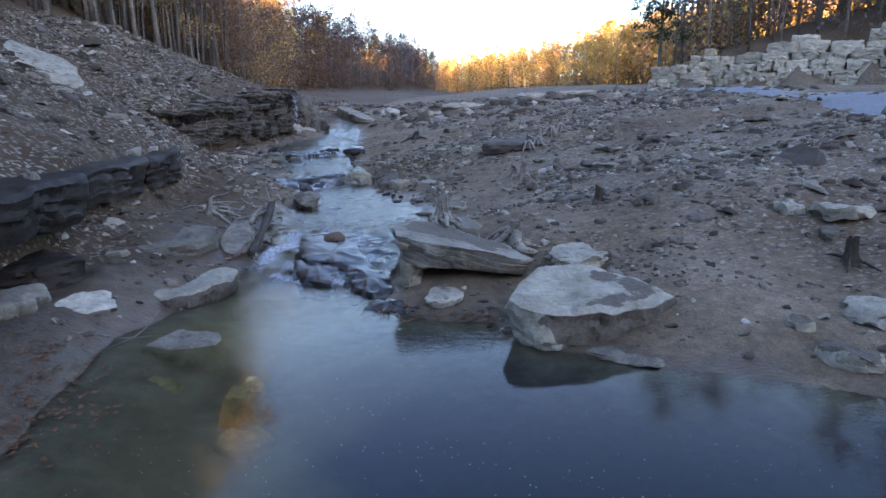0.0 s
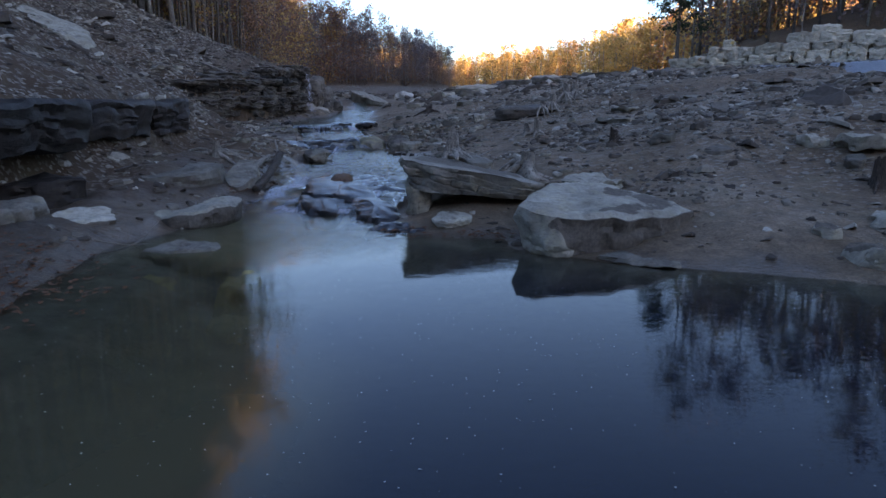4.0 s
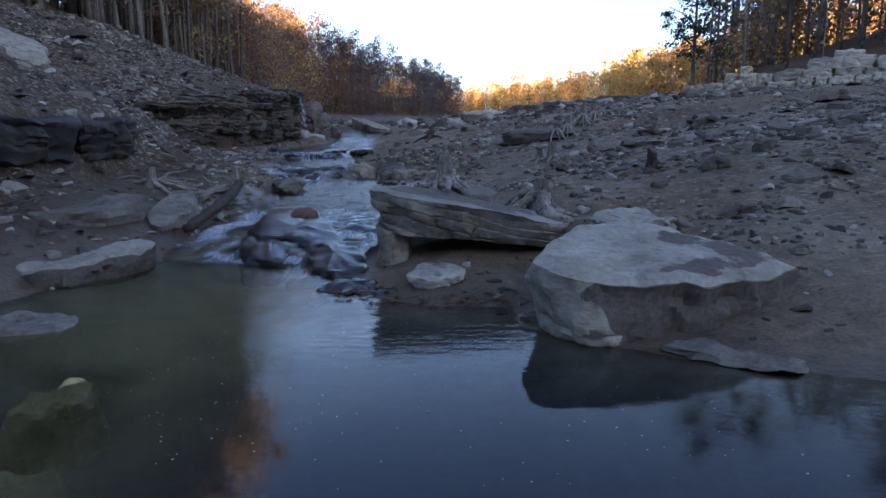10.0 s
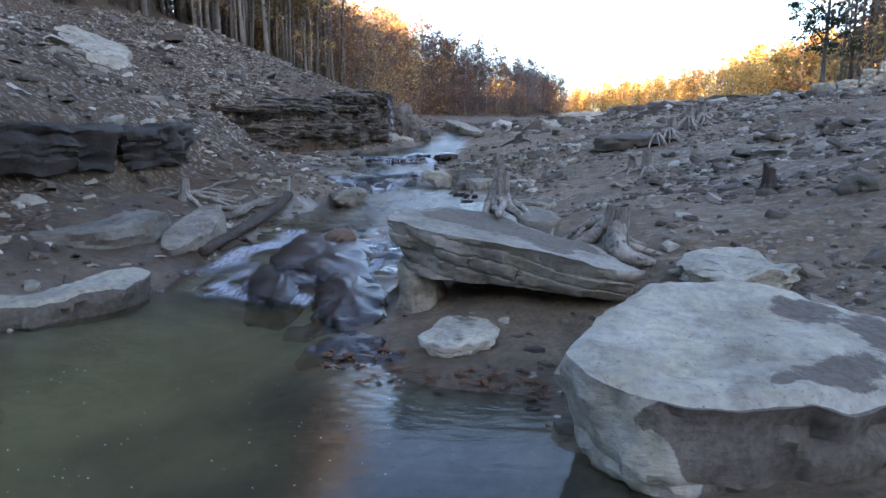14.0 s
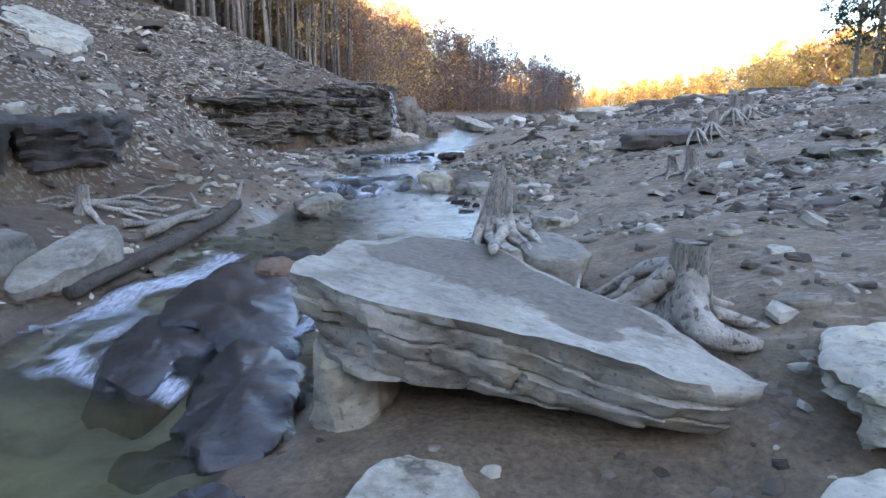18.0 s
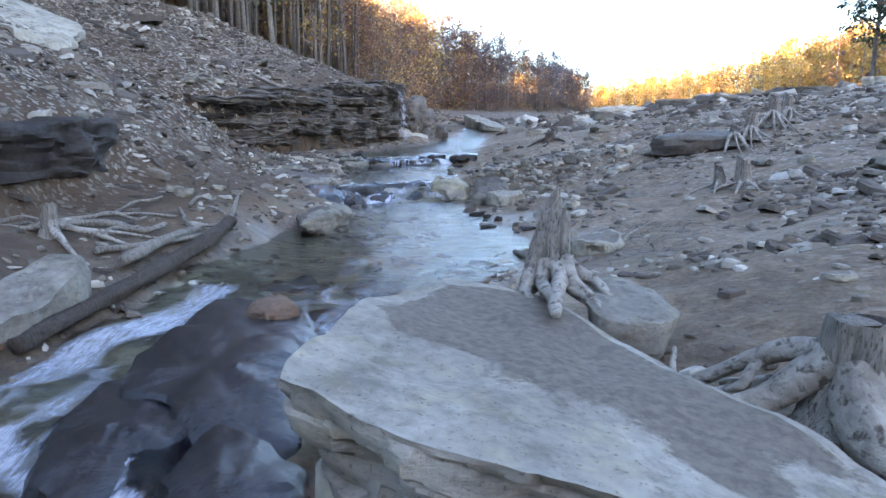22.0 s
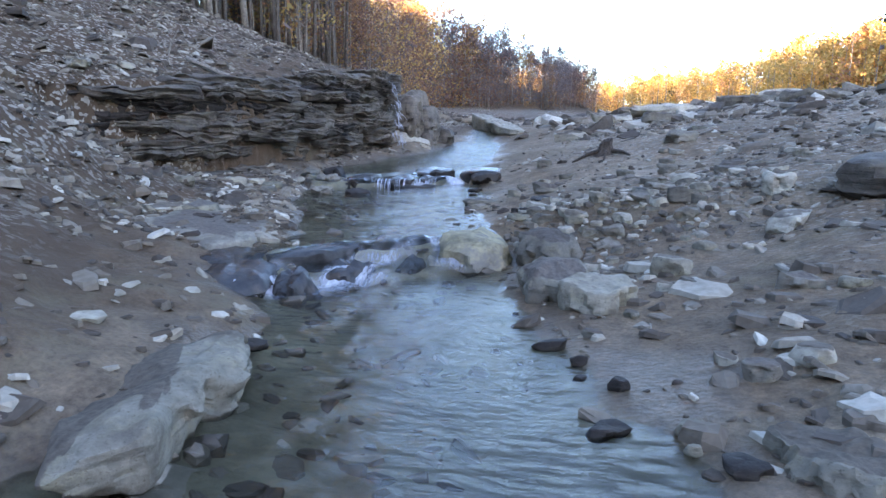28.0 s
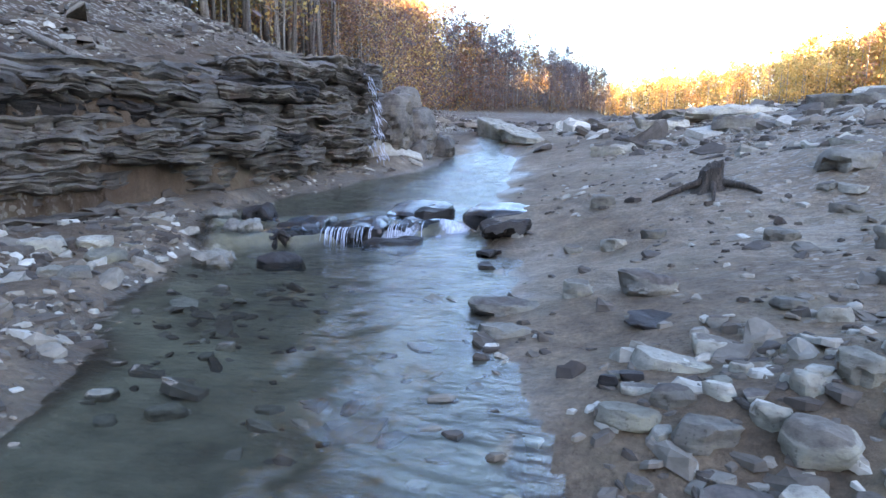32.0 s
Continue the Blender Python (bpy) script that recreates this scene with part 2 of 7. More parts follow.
def stone_material(name, light, dark, mud, mud_at=0.5, streak=(1, 1, 3.2), gloss=0.85):
    m, n, l, b = material(name)
    big = noise_node(n, l, 2.2, 5)
    col = ramp(n, l, big, [(0.3, dark), (0.62, light)])
    fine = noise_node(n, l, 22, 6)
    col = blend(n, l, 0.55, col, ramp(n, l, fine, [(0.3, (0.45, 0.44, 0.43)), (0.68, (1.1, 1.1, 1.1))]), "MULTIPLY")
    beds = noise_node(n, l, 4, 9, squash=streak, roughness=0.68)
    col = blend(n, l, 0.5, col, ramp(n, l, beds, [(0.36, (0.35, 0.33, 0.31)), (0.47, (0.95, 0.95, 0.95)), (0.7, (1.1, 1.1, 1.1))]), "MULTIPLY")
    fissure = n.new("ShaderNodeTexVoronoi")
    fissure.feature = "DISTANCE_TO_EDGE"
    fissure.inputs["Scale"].default_value = 1.7
    where = n.new("ShaderNodeMapping")
    where.inputs["Scale"].default_value = (1, 1, streak[2] * 0.8)
    warp = n.new("ShaderNodeTexCoord")
    shift = n.new("ShaderNodeVectorMath")
    shift.operation = "MULTIPLY_ADD"
    tone = n.new("ShaderNodeTexNoise")
    tone.inputs["Scale"].default_value = 5
    l.new(warp.outputs["Object"], tone.inputs["Vector"])
    l.new(tone.outputs["Color"], shift.inputs[0])
    shift.inputs[1].default_value = (0.25, 0.25, 0.25)
    l.new(warp.outputs["Object"], shift.inputs[2])
    l.new(shift.outputs[0], where.inputs[0])
    l.new(where.outputs[0], fissure.inputs["Vector"])
    line = ramp(n, l, fissure.outputs["Distance"], [(0.0, (0.3, 0.28, 0.27)), (0.014, (1, 1, 1))])
    spread_of = ramp(n, l, tone.outputs["Fac"], [(0.52, (0, 0, 0)), (0.62, (0.35, 0.35, 0.35))])
    col = blend(n, l, spread_of, col, line, "MULTIPLY")
    lichen = noise_node(n, l, 5.5, 8, roughness=0.75)
    col = blend(n, l, ramp(n, l, lichen, [(0.50, (0, 0, 0)), (0.60, (0.8, 0.8, 0.8))]), col, (0.98, 0.95, 0.83), "MULTIPLY")
    pits = noise_node(n, l, 60, 3)
    col = blend(n, l, ramp(n, l, pits, [(0.30, (0.75, 0.75, 0.75)), (0.40, (0, 0, 0))]), col, (0.45, 0.42, 0.38), "MULTIPLY")
    silt = noise_node(n, l, 1.3, 7, roughness=0.7)
    col = blend(n, l, ramp(n, l, silt, [(mud_at, (0, 0, 0)), (mud_at + 0.1, (0.85, 0.85, 0.85))]), col, mud)
    cover = maths(n, l, "ADD", attribute(n, "mud"), maths(n, l, "MULTIPLY", maths(n, l, "SUBTRACT", noise_node(n, l, 7, 7, roughness=0.7), 0.5), 0.9))
    crust = ramp(n, l, noise_node(n, l, 30, 4), [(0.35, tuple(0.7 * q for q in mud)), (0.65, tuple(1.15 * q for q in mud))])
    col = blend(n, l, ramp(n, l, cover, [(0.46, (0, 0, 0)), (0.56, (0.95, 0.95, 0.95))]), col, crust)
    info = n.new("ShaderNodeObjectInfo")
    hsv = n.new("ShaderNodeHueSaturation")
    l.new(maths(n, l, "MULTIPLY_ADD", info.outputs["Random"], 0.45), hsv.inputs["Value"])
    hsv.inputs["Value"].links[0].from_node.inputs[2].default_value = 0.78
    l.new(col, hsv.inputs["Color"])
    l.new(hsv.outputs[0], b.inputs["Base Color"])
    b.inputs["Roughness"].default_value = gloss
    b.inputs["Specular IOR Level"].default_value = 0.5 if gloss < 0.5 else 0.2
    first = bump(n, l, b, fine, 0.6, 0.014)
    second = bump(n, l, b, beds, 0.55, 0.03, first)
    bump(n, l, b, ramp(n, l, fissure.outputs["Distance"], [(0.0, (0, 0, 0)), (0.03, (1, 1, 1))]), 0.10, 0.012, second)
    return m


PALE = stone_material("pale_sandstone", (0.52, 0.485, 0.40), (0.31, 0.28, 0.225), (0.14, 0.115, 0.092), 0.64)
GREY = stone_material("grey_sandstone", (0.265, 0.243, 0.20), (0.135, 0.118, 0.098), (0.118, 0.097, 0.082), 0.55)
SLAB = stone_material("bedded_sandstone", (0.37, 0.34, 0.285), (0.205, 0.182, 0.15), (0.150, 0.124, 0.098), 0.62)
BEDROCK = stone_material("wet_black_bedrock", (0.050, 0.047, 0.048), (0.020, 0.019, 0.020), (0.038, 0.033, 0.030), 0.6, (1, 1, 2), 0.22)
OCHRE = stone_material("ochre_stone", (0.33, 0.30, 0.225), (0.17, 0.155, 0.125), (0.12, 0.11, 0.10), 0.58)
DARK = stone_material("dark_wet_shale", (0.052, 0.043, 0.037), (0.018, 0.015, 0.014), (0.045, 0.036, 0.031), 0.58, (1, 1, 6), 0.6)
MOTTLED = stone_material("mottled_yellow_stone", (0.44, 0.38, 0.24), (0.12, 0.112, 0.095), (0.17, 0.16, 0.15), 0.50, (1, 1, 1.4))
RUST = stone_material("rusty_stone", (0.26, 0.16, 0.11), (0.13, 0.09, 0.07), (0.12, 0.10, 0.09), 0.6)
CLIFF = stone_material("bedded_cliff_rock", (0.20, 0.172, 0.142), (0.045, 0.037, 0.032), (0.085, 0.054, 0.038), 0.6, (0.6, 0.6, 7), 0.65)
BUFF = stone_material("dusty_sandstone", (0.36, 0.33, 0.265), (0.20, 0.18, 0.14), (0.15, 0.125, 0.10), 0.56)
ALGAE = stone_material("yellow_algae_stone", (0.62, 0.50, 0.24), (0.40, 0.32, 0.15), (0.30, 0.24, 0.13), 0.62)
BLOCK = stone_material("weathered_limestone", (0.64, 0.59, 0.48), (0.42, 0.39, 0.32), (0.22, 0.20, 0.165), 0.66)


def ground_material():
    m, n, l, b = material("silt_and_shale")
    big = noise_node(n, l, 0.5, 6)
    col = ramp(n, l, big, [(0.3, (0.125, 0.082, 0.050)), (0.5, (0.205, 0.143, 0.092)), (0.7, (0.31, 0.24, 0.172))])
    mid = noise_node(n, l, 6, 8, roughness=0.7)
    col = blend(n, l, 0.8, col, ramp(n, l, mid, [(0.30, (0.42, 0.40, 0.38)), (0.50, (0.88, 0.86, 0.84)), (0.68, (1.35, 1.33, 1.31))]), "MULTIPLY")
    crumb = noise_node(n, l, 38, 6, roughness=0.72)
    col = blend(n, l, 0.75, col, ramp(n, l, crumb, [(0.32, (0.5, 0.48, 0.46)), (0.5, (0.95, 0.95, 0.95)), (0.66, (1.35, 1.33, 1.3))]), "MULTIPLY")
    chips = n.new("ShaderNodeTexVoronoi")
    chips.inputs["Scale"].default_value = 26
    co = n.new("ShaderNodeTexCoord")
    mp = n.new("ShaderNodeMapping")
    mp.inputs["Scale"].default_value = (0.7, 1.2, 1)
    l.new(co.outputs["Object"], mp.inputs[0])
    l.new(mp.outputs[0], chips.inputs["Vector"])
    stony = attribute(n, "stony")
    col = blend(n, l, maths(n, l, "MULTIPLY", attribute(n, "soil"), 0.88), col, (0.074, 0.041, 0.021))
    sep = n.new("ShaderNodeSeparateColor")
    l.new(chips.outputs["Color"], sep.inputs[0])
    bit = maths(n, l, "GREATER_THAN", sep.outputs[0], 0.72)
    bit = maths(n, l, "MULTIPLY", bit, stony)
    col = blend(n, l, bit, col, ramp(n, l, sep.outputs[1], [(0.0, (0.12, 0.095, 0.075)), (1.0, (0.42, 0.375, 0.31))]))
    col = blend(n, l, ramp(n, l, noise_node(n, l, 1.6, 7, roughness=0.7), [(0.52, (0, 0, 0)), (0.64, (0.32, 0.32, 0.32))]), col, (0.19, 0.155, 0.09))
    litter = attribute(n, "litter")
    leaf = noise_node(n, l, 9, 6)
    col = blend(n, l, litter, col, ramp(n, l, leaf, [(0.3, (0.045, 0.03, 0.018)), (0.7, (0.17, 0.09, 0.04))]))
    crack = n.new("ShaderNodeTexVoronoi")
    crack.feature = "DISTANCE_TO_EDGE"
    crack.inputs["Scale"].default_value = 6.5
    wander = n.new("ShaderNodeTexNoise")
    wander.inputs["Scale"].default_value, wander.inputs["Detail"].default_value = 5.0, 4
    l.new(co.outputs["Object"], wander.inputs["Vector"])
    bent = n.new("ShaderNodeVectorMath")
    bent.operation = "MULTIPLY_ADD"
    bent.inputs[1].default_value = (0.3, 0.3, 0.3)
    l.new(wander.outputs["Color"], bent.inputs[0])
    l.new(co.outputs["Object"], bent.inputs[2])
    l.new(bent.outputs[0], crack.inputs["Vector"])
    gap = maths(n, l, "LESS_THAN", crack.outputs["Distance"], 0.028)
    gap = maths(n, l, "MULTIPLY", gap, attribute(n, "cracked"))
    col = blend(n, l, gap, col, (0.022, 0.02, 0.018))
    bed = noise_node(n, l, 3, 6)
    col = blend(n, l, attribute(n, "bed"), col, ramp(n, l, bed, [(0.35, (0.17, 0.15, 0.10)), (0.65, (0.36, 0.325, 0.23))]))
    wet = attribute(n, "wet")
    col = blend(n, l, wet, col, (0.62, 0.58, 0.55), "MULTIPLY")
    l.new(col, b.inputs["Base Color"])
    dry = n.new("ShaderNodeMapRange")
    dry.inputs["To Min"].default_value, dry.inputs["To Max"].default_value = 0.92, 0.35
    l.new(wet, dry.inputs["Value"])
    l.new(dry.outputs[0], b.inputs["Roughness"])
    one = bump(n, l, b, crumb, 0.65, 0.02, bump(n, l, b, mid, 0.7, 0.06))
    bump(n, l, b, chips.outputs["Distance"], 0.35, 0.02, one)
    return m


GROUND = ground_material()


def water_material():
    m, n, l, b = material("stream_water")
    out = n["Material Output"]
    n.remove(b)
    clear = n.new("ShaderNodeBsdfTransparent")
    clear.inputs[0].default_value = (0.94, 0.93, 0.87, 1)
    murk_and_sky = n.new("ShaderNodeBsdfDiffuse")
    # The blue puts reflected sky into the deep body's colour; the olive is silt.
    l.new(blend(n, l, attribute(n, "silt"), (0.001, 0.0065, 0.017), (0.150, 0.132, 0.066)), murk_and_sky.inputs[0])
    body = n.new("ShaderNodeMixShader")
    l.new(attribute(n, "depth"), body.inputs[0])
    l.new(clear.outputs[0], body.inputs[1])
    l.new(murk_and_sky.outputs[0], body.inputs[2])
    shine = n.new("ShaderNodeBsdfGlossy")
    shine.inputs["Roughness"].default_value = 0.015
    fres = n.new("ShaderNodeFresnel")
    fres.inputs["IOR"].default_value = 1.325
    co = n.new("ShaderNodeTexCoord")
    mp = n.new("ShaderNodeMapping")
    mp.inputs["Scale"].default_value = (1.0, 2.6, 1)
    l.new(co.outputs["Object"], mp.inputs[0])
    waves = n.new("ShaderNodeTexNoise")
    waves.inputs["Scale"].default_value, waves.inputs["Detail"].default_value = 6.0, 4
    l.new(mp.outputs[0], waves.inputs["Vector"])
    k = n.new("ShaderNodeBump")
    k.inputs["Distance"].default_value = 0.05
    l.new(attribute(n, "ripple"), k.inputs["Strength"])
    l.new(waves.outputs["Fac"], k.inputs["Height"])
    l.new(k.outputs[0], shine.inputs["Normal"])
    l.new(k.outputs[0], fres.inputs["Normal"])
    top = n.new("ShaderNodeMixShader")
    l.new(fres.outputs[0], top.inputs[0])
    l.new(body.outputs[0], top.inputs[1])
    l.new(shine.outputs[0], top.inputs[2])
    foam = n.new("ShaderNodeBsdfDiffuse")
    foam.inputs[0].default_value = (0.56, 0.60, 0.66, 1)
    bubbles = noise_node(n, l, 15, 9, squash=(2.6, 0.7, 1), roughness=0.8)
    froth = noise_node(n, l, 46, 6, squash=(1.6, 0.9, 1), roughness=0.75)
    grainy = maths(n, l, "ADD", maths(n, l, "MULTIPLY", maths(n, l, "SUBTRACT", bubbles, 0.5), 1.2), maths(n, l, "MULTIPLY", maths(n, l, "SUBTRACT", froth, 0.5), 0.4))
    strong = attribute(n, "foam")
    mask = maths(n, l, "ADD", strong, maths(n, l, "MULTIPLY", grainy, maths(n, l, "ADD", 0.35, strong)))
    mask = ramp(n, l, mask, [(0.20, (0, 0, 0)), (0.40, (0.35, 0.35, 0.35)), (0.72, (0.92, 0.92, 0.92))])
    last = n.new("ShaderNodeMixShader")
    l.new(mask, last.inputs[0])
    l.new(top.outputs[0], last.inputs[1])
    l.new(foam.outputs[0], last.inputs[2])
    l.new(last.outputs[0], out.inputs["Surface"])
    return m


WATER = water_material()


def wood_material(name, light, dark, along=(4, 4, 0.6)):
    m, n, l, b = material(name)
    g = noise_node(n, l, 14, 8, squash=along, roughness=0.7)
    col = ramp(n, l, g, [(0.3, dark), (0.65, light)])
    stain = noise_node(n, l, 3, 5)
    col = blend(n, l, 0.6, col, ramp(n, l, stain, [(0.35, (0.5, 0.46, 0.42)), (0.6, (1, 1, 1))]), "MULTIPLY")
    l.new(col, b.inputs["Base Color"])
    b.inputs["Roughness"].default_value = 0.85
    rift = noise_node(n, l, 26, 5, squash=tuple(1.2 * q for q in along), roughness=0.6)
    col = blend(n, l, ramp(n, l, rift, [(0.36, (0.85, 0.85, 0.85)), (0.46, (0, 0, 0))]), col, (0.22, 0.19, 0.16), "MULTIPLY")
    l.new(col, b.inputs["Base Color"])
    first = bump(n, l, b, g, 0.9, 0.03)
    bump(n, l, b, rift, 0.8, 0.02, first)
    return m


DRIFT = wood_material("weathered_grey_wood", (0.46, 0.41, 0.34), (0.20, 0.17, 0.14))
ROOTS = wood_material("weathered_root_wood", (0.46, 0.41, 0.34), (0.24, 0.205, 0.17), (0.9, 0.9, 0.9))
ROTTEN = wood_material("dark_rotten_wood", (0.145, 0.105, 0.075), (0.045, 0.034, 0.027))
BARK = wood_material("grey_bark", (0.21, 0.185, 0.16), (0.075, 0.065, 0.055))
BIRCH = wood_material("pale_bark", (0.42, 0.39, 0.34), (0.20, 0.18, 0.15))


def leaf_material(name, stops, per_tree=True):
    m, n, l, b = material(name)
    geo = n.new("ShaderNodeNewGeometry")
    if per_tree:
        tree = attribute(n, "tint")
    else:
        tree = n.new("ShaderNodeObjectInfo").outputs["Random"]
    mixed = maths(n, l, "ADD", tree, maths(n, l, "MULTIPLY", maths(n, l, "SUBTRACT", geo.outputs["Random Per Island"], 0.5), 0.22))
    col = ramp(n, l, mixed, stops)
    l.new(col, b.inputs["Base Color"])
    b.inputs["Roughness"].default_value = 0.7
    thin = n.new("ShaderNodeBsdfTranslucent")
    l.new(col, thin.inputs[0])
    mx = n.new("ShaderNodeMixShader")
    mx.inputs[0].default_value = 0.3
    l.new(b.outputs[0], mx.inputs[1])
    l.new(thin.outputs[0], mx.inputs[2])
    l.new(mx.outputs[0], n["Material Output"].inputs["Surface"])
    return m


# Gold stop brightened for sunlit crowns; the mauve-grey stops also hold shade and haze.
AUTUMN = [(0.0, (0.075, 0.08, 0.04)), (0.2, (0.22, 0.18, 0.065)), (0.38, (0.62, 0.44, 0.16)), (0.55, (0.38, 0.20, 0.085)), (0.72, (0.24, 0.125, 0.095)), (0.84, (0.17, 0.125, 0.12)), (1.0, (0.19, 0.17, 0.18))]
# Brighter copy of the leaf colours, with sunshine put in, for the far wood.
SUNLIT_GOLD = [(0.0, (0.14, 0.13, 0.05)), (0.25, (0.45, 0.31, 0.10)), (0.5, (0.66, 0.44, 0.15)), (0.8, (0.55, 0.28, 0.11)), (1.0, (0.34, 0.20, 0.14))]
LEAVES = leaf_material("autumn_leaves", AUTUMN)
SUNLIT_LEAVES = leaf_material("sunlit_golden_leaves", SUNLIT_GOLD)
LEAVES_NEAR = leaf_material("turning_leaves", AUTUMN, False)
NEEDLES = leaf_material("dark_green_leaves", [(0.0, (0.025, 0.045, 0.02)), (1.0, (0.05, 0.07, 0.03))], False)


# ---- building helpers ----
def mesh_object(name, verts, faces, mat, smooth=True, parent=None, label="", attrs=None):
    me = bpy.data.meshes.new(name)
    me.from_pydata(verts if isinstance(verts, list) else verts.tolist(), [], faces if isinstance(faces, list) else faces.tolist())
    for key, vals in (attrs or {}).items():
        a = me.attributes.new(key, "FLOAT", "POINT")
        a.data.foreach_set("value", np.asarray(vals, np.float32))
    if mat:
        me.materials.append(mat)
    if smooth:
        me.polygons.foreach_set("use_smooth", [True] * len(me.polygons))
    me.update()
    if smooth == "edges":
        me.set_sharp_from_angle(angle=radians(32))
    ob = new(name, me)
    if parent:
        ob.parent = parent
    if label:
        tagged(ob, label)
    return ob


def grid_faces(nx, ny, keep=None):
    i, j = np.meshgrid(np.arange(nx - 1), np.arange(ny - 1), indexing="ij")
    a = (i * ny + j).ravel()
    f = np.stack([a, a + ny, a + ny + 1, a + 1], 1)
    return f if keep is None else f[keep[f].all(1)]


def spread(lo, hi, step, to_lo, to_hi, grow=1.13):
    """Even steps from lo to hi, then growing ones out to both ends."""
    mid = np.arange(lo, hi + step / 2, step)
    up, s = [mid[-1]], step
    while up[-1] < to_hi:
        s *= grow
        up.append(up[-1] + s)
    down, s = [mid[0]], step
    while down[-1] > to_lo:
        s *= grow
        down.append(down[-1] - s)
    return np.array(down[:0:-1] + mid.tolist() + up[1:])


def surface_rings(count, rings):
    """Faces of a closed body made of rings of `count` points between a first and a last pole."""
    f = []
    for k in range(count):
        f.append((0, 1 + k, 1 + (k + 1) % count))
    for r in range(rings - 1):
        a, b = 1 + r * count, 1 + (r + 1) * count
        for k in range(count):
            q = (k + 1) % count
            f.append((a + k, b + k, b + q, a + q))
    a, last = 1 + (rings - 1) * count, 1 + rings * count
    for k in range(count):
        f.append((a + k, last, a + (k + 1) % count))
    return f


def polygon_radius(outline, angles):
    """Distance from the middle of a star-shaped outline to its edge."""
    pts = np.array(outline, float)
    c = pts.mean(0)
    p = pts - c
    r = np.zeros_like(angles)
    for k, a in enumerate(angles):
        u = np.array([math.cos(a), math.sin(a)])
        best = 0.02
        for q in range(len(p)):
            s, e = p[q], p[(q + 1) % len(p)] - p[q]
            den = u[0] * e[1] - u[1] * e[0]
            if abs(den) > 1e-9:
                t = (s[0] * e[1] - s[1] * e[0]) / den
                v = (s[0] * u[1] - s[1] * u[0]) / den
                if t > 0 and -1e-6 <= v <= 1 + 1e-6:
                    best = max(best, t)
        r[k] = best
    return c, r


def rock_shape(outline, top, slope, bottom, seed, uneven=0.02, lip=0.12, under=0.12, count=72, beds=0.0, bottom_slope=(0, 0), cuts=9, lean=0.06, cut=0.2, strata=None, fine=1, dome=0.0):
    """A rock from its outline: a tilted top, weathered edges and sides, in beds if wanted."""
    ang = np.linspace(0, 2 * math.pi, count, endpoint=False)
    c, r = polygon_radius(outline, ang)
    r = 0.5 * r + 0.25 * (np.roll(r, 1) + np.roll(r, -1))
    size = float(r.mean())
    prof = [(0.3, 0), (0.55, 0), (0.75, 0), (0.88, 0.0), (0.96, 0.04), (1.0, lip), (1.0 - 0.2 * lean, 0.25), (1.0 - 0.35 * lean, 0.38), (1 - 0.55 * lean, 0.5), (1.0 - 0.75 * lean, 0.62), (1 - lean, 0.74), (1 - lean - under * 0.5, 0.86), (1 - lean - under, 0.97), (0.7 * (1 - lean - under), 1.0)]
    if fine > 1:
        at = np.concatenate([np.arange(5), np.arange(5, 12.99, 1 / fine), [13]])
        prof = list(zip(np.interp(at, range(14), [p[0] for p in prof]), np.interp(at, range(14), [p[1] for p in prof])))
    v = [(0.0, 0.0, 0.0)]
    for f, dn in prof:
        for a, q in zip(ang, r):
            v.append((f * q * math.cos(a), f * q * math.sin(a), dn))
    v.append((0.0, 0.0, 1.0))
    v = np.array(v)
    share = np.concatenate([[0], np.repeat([p[0] for p in prof], count), [0]])
    ztop = top + slope[0] * v[:, 0] + slope[1] * v[:, 1] - dome * share ** 2.5
    zbot = bottom + bottom_slope[0] * v[:, 0] + bottom_slope[1] * v[:, 1]
    dn = v[:, 2].copy()
    v[:, 2] = ztop * (1 - dn) + np.minimum(zbot, ztop - 0.02) * dn
    off = np.array([seed * 7.3, seed * 3.1, seed * 1.7])
    wob = rough(v + off, max(0.35 * size, 0.08), 4, seed)
    side = np.clip(dn * 6, 0.1, 1)
    flat = np.maximum(np.hypot(v[:, 0], v[:, 1]), 1e-6)
    if beds:
        q = rough(np.stack([v[:, 0] * 0.28 + v[:, 2] * 0.5, v[:, 1] * 0.28, v[:, 2] * 3.0 + v[:, 0] * 0.25], 1) + off, max(0.25 * size, 0.1), 3, seed + 5)
        wob = wob * 0.6 + (0.75 * np.round(q * 3) / 3 + 0.25 * q) * beds
    push = uneven * 2.2 * wob * side
    if strata:
        thick, dips, depth = strata
        zc = (v[:, 2] + dips * v[:, 0] + 0.45 * thick * rough(v + off, 0.45, 4, seed + 6)) / thick
        row = np.floor(zc).astype(int)
        frac = zc - row
        cell = (v[:, 0] + 0.6 * v[:, 1] + 0.05 * rough(v + off, 0.15, 2, seed + 8)) / 0.36 + 0.37 * row
        col = np.floor(cell).astype(int)
        joint = np.minimum(cell - col, 1 - cell + col)
        shut = lattice(row, col, 7, seed) > 0.1
        push = push + side * (depth * lattice(row, col, 3, seed) - depth * 0.6 * np.exp(-(np.minimum(frac, 1 - frac) / 0.07) ** 2) - depth * 0.7 * np.exp(-(joint / 0.025) ** 2) * shut)
    v[:, 0] += v[:, 0] / flat * push
    v[:, 1] += v[:, 1] / flat * push
    v[:, 2] += uneven * rough(v * 1.0 + off + 9, max(0.5 * size, 0.1), 4, seed + 11)
    pick = random.Random(seed * 13 + 1)
    mid = np.array([0, 0, float(v[:, 2].mean())])
    for _ in range(cuts):
        a, up = pick.uniform(0, 2 * math.pi), pick.uniform(-0.35, 0.6)
        way = np.array([math.cos(a), math.sin(a), up])
        way /= np.linalg.norm(way)
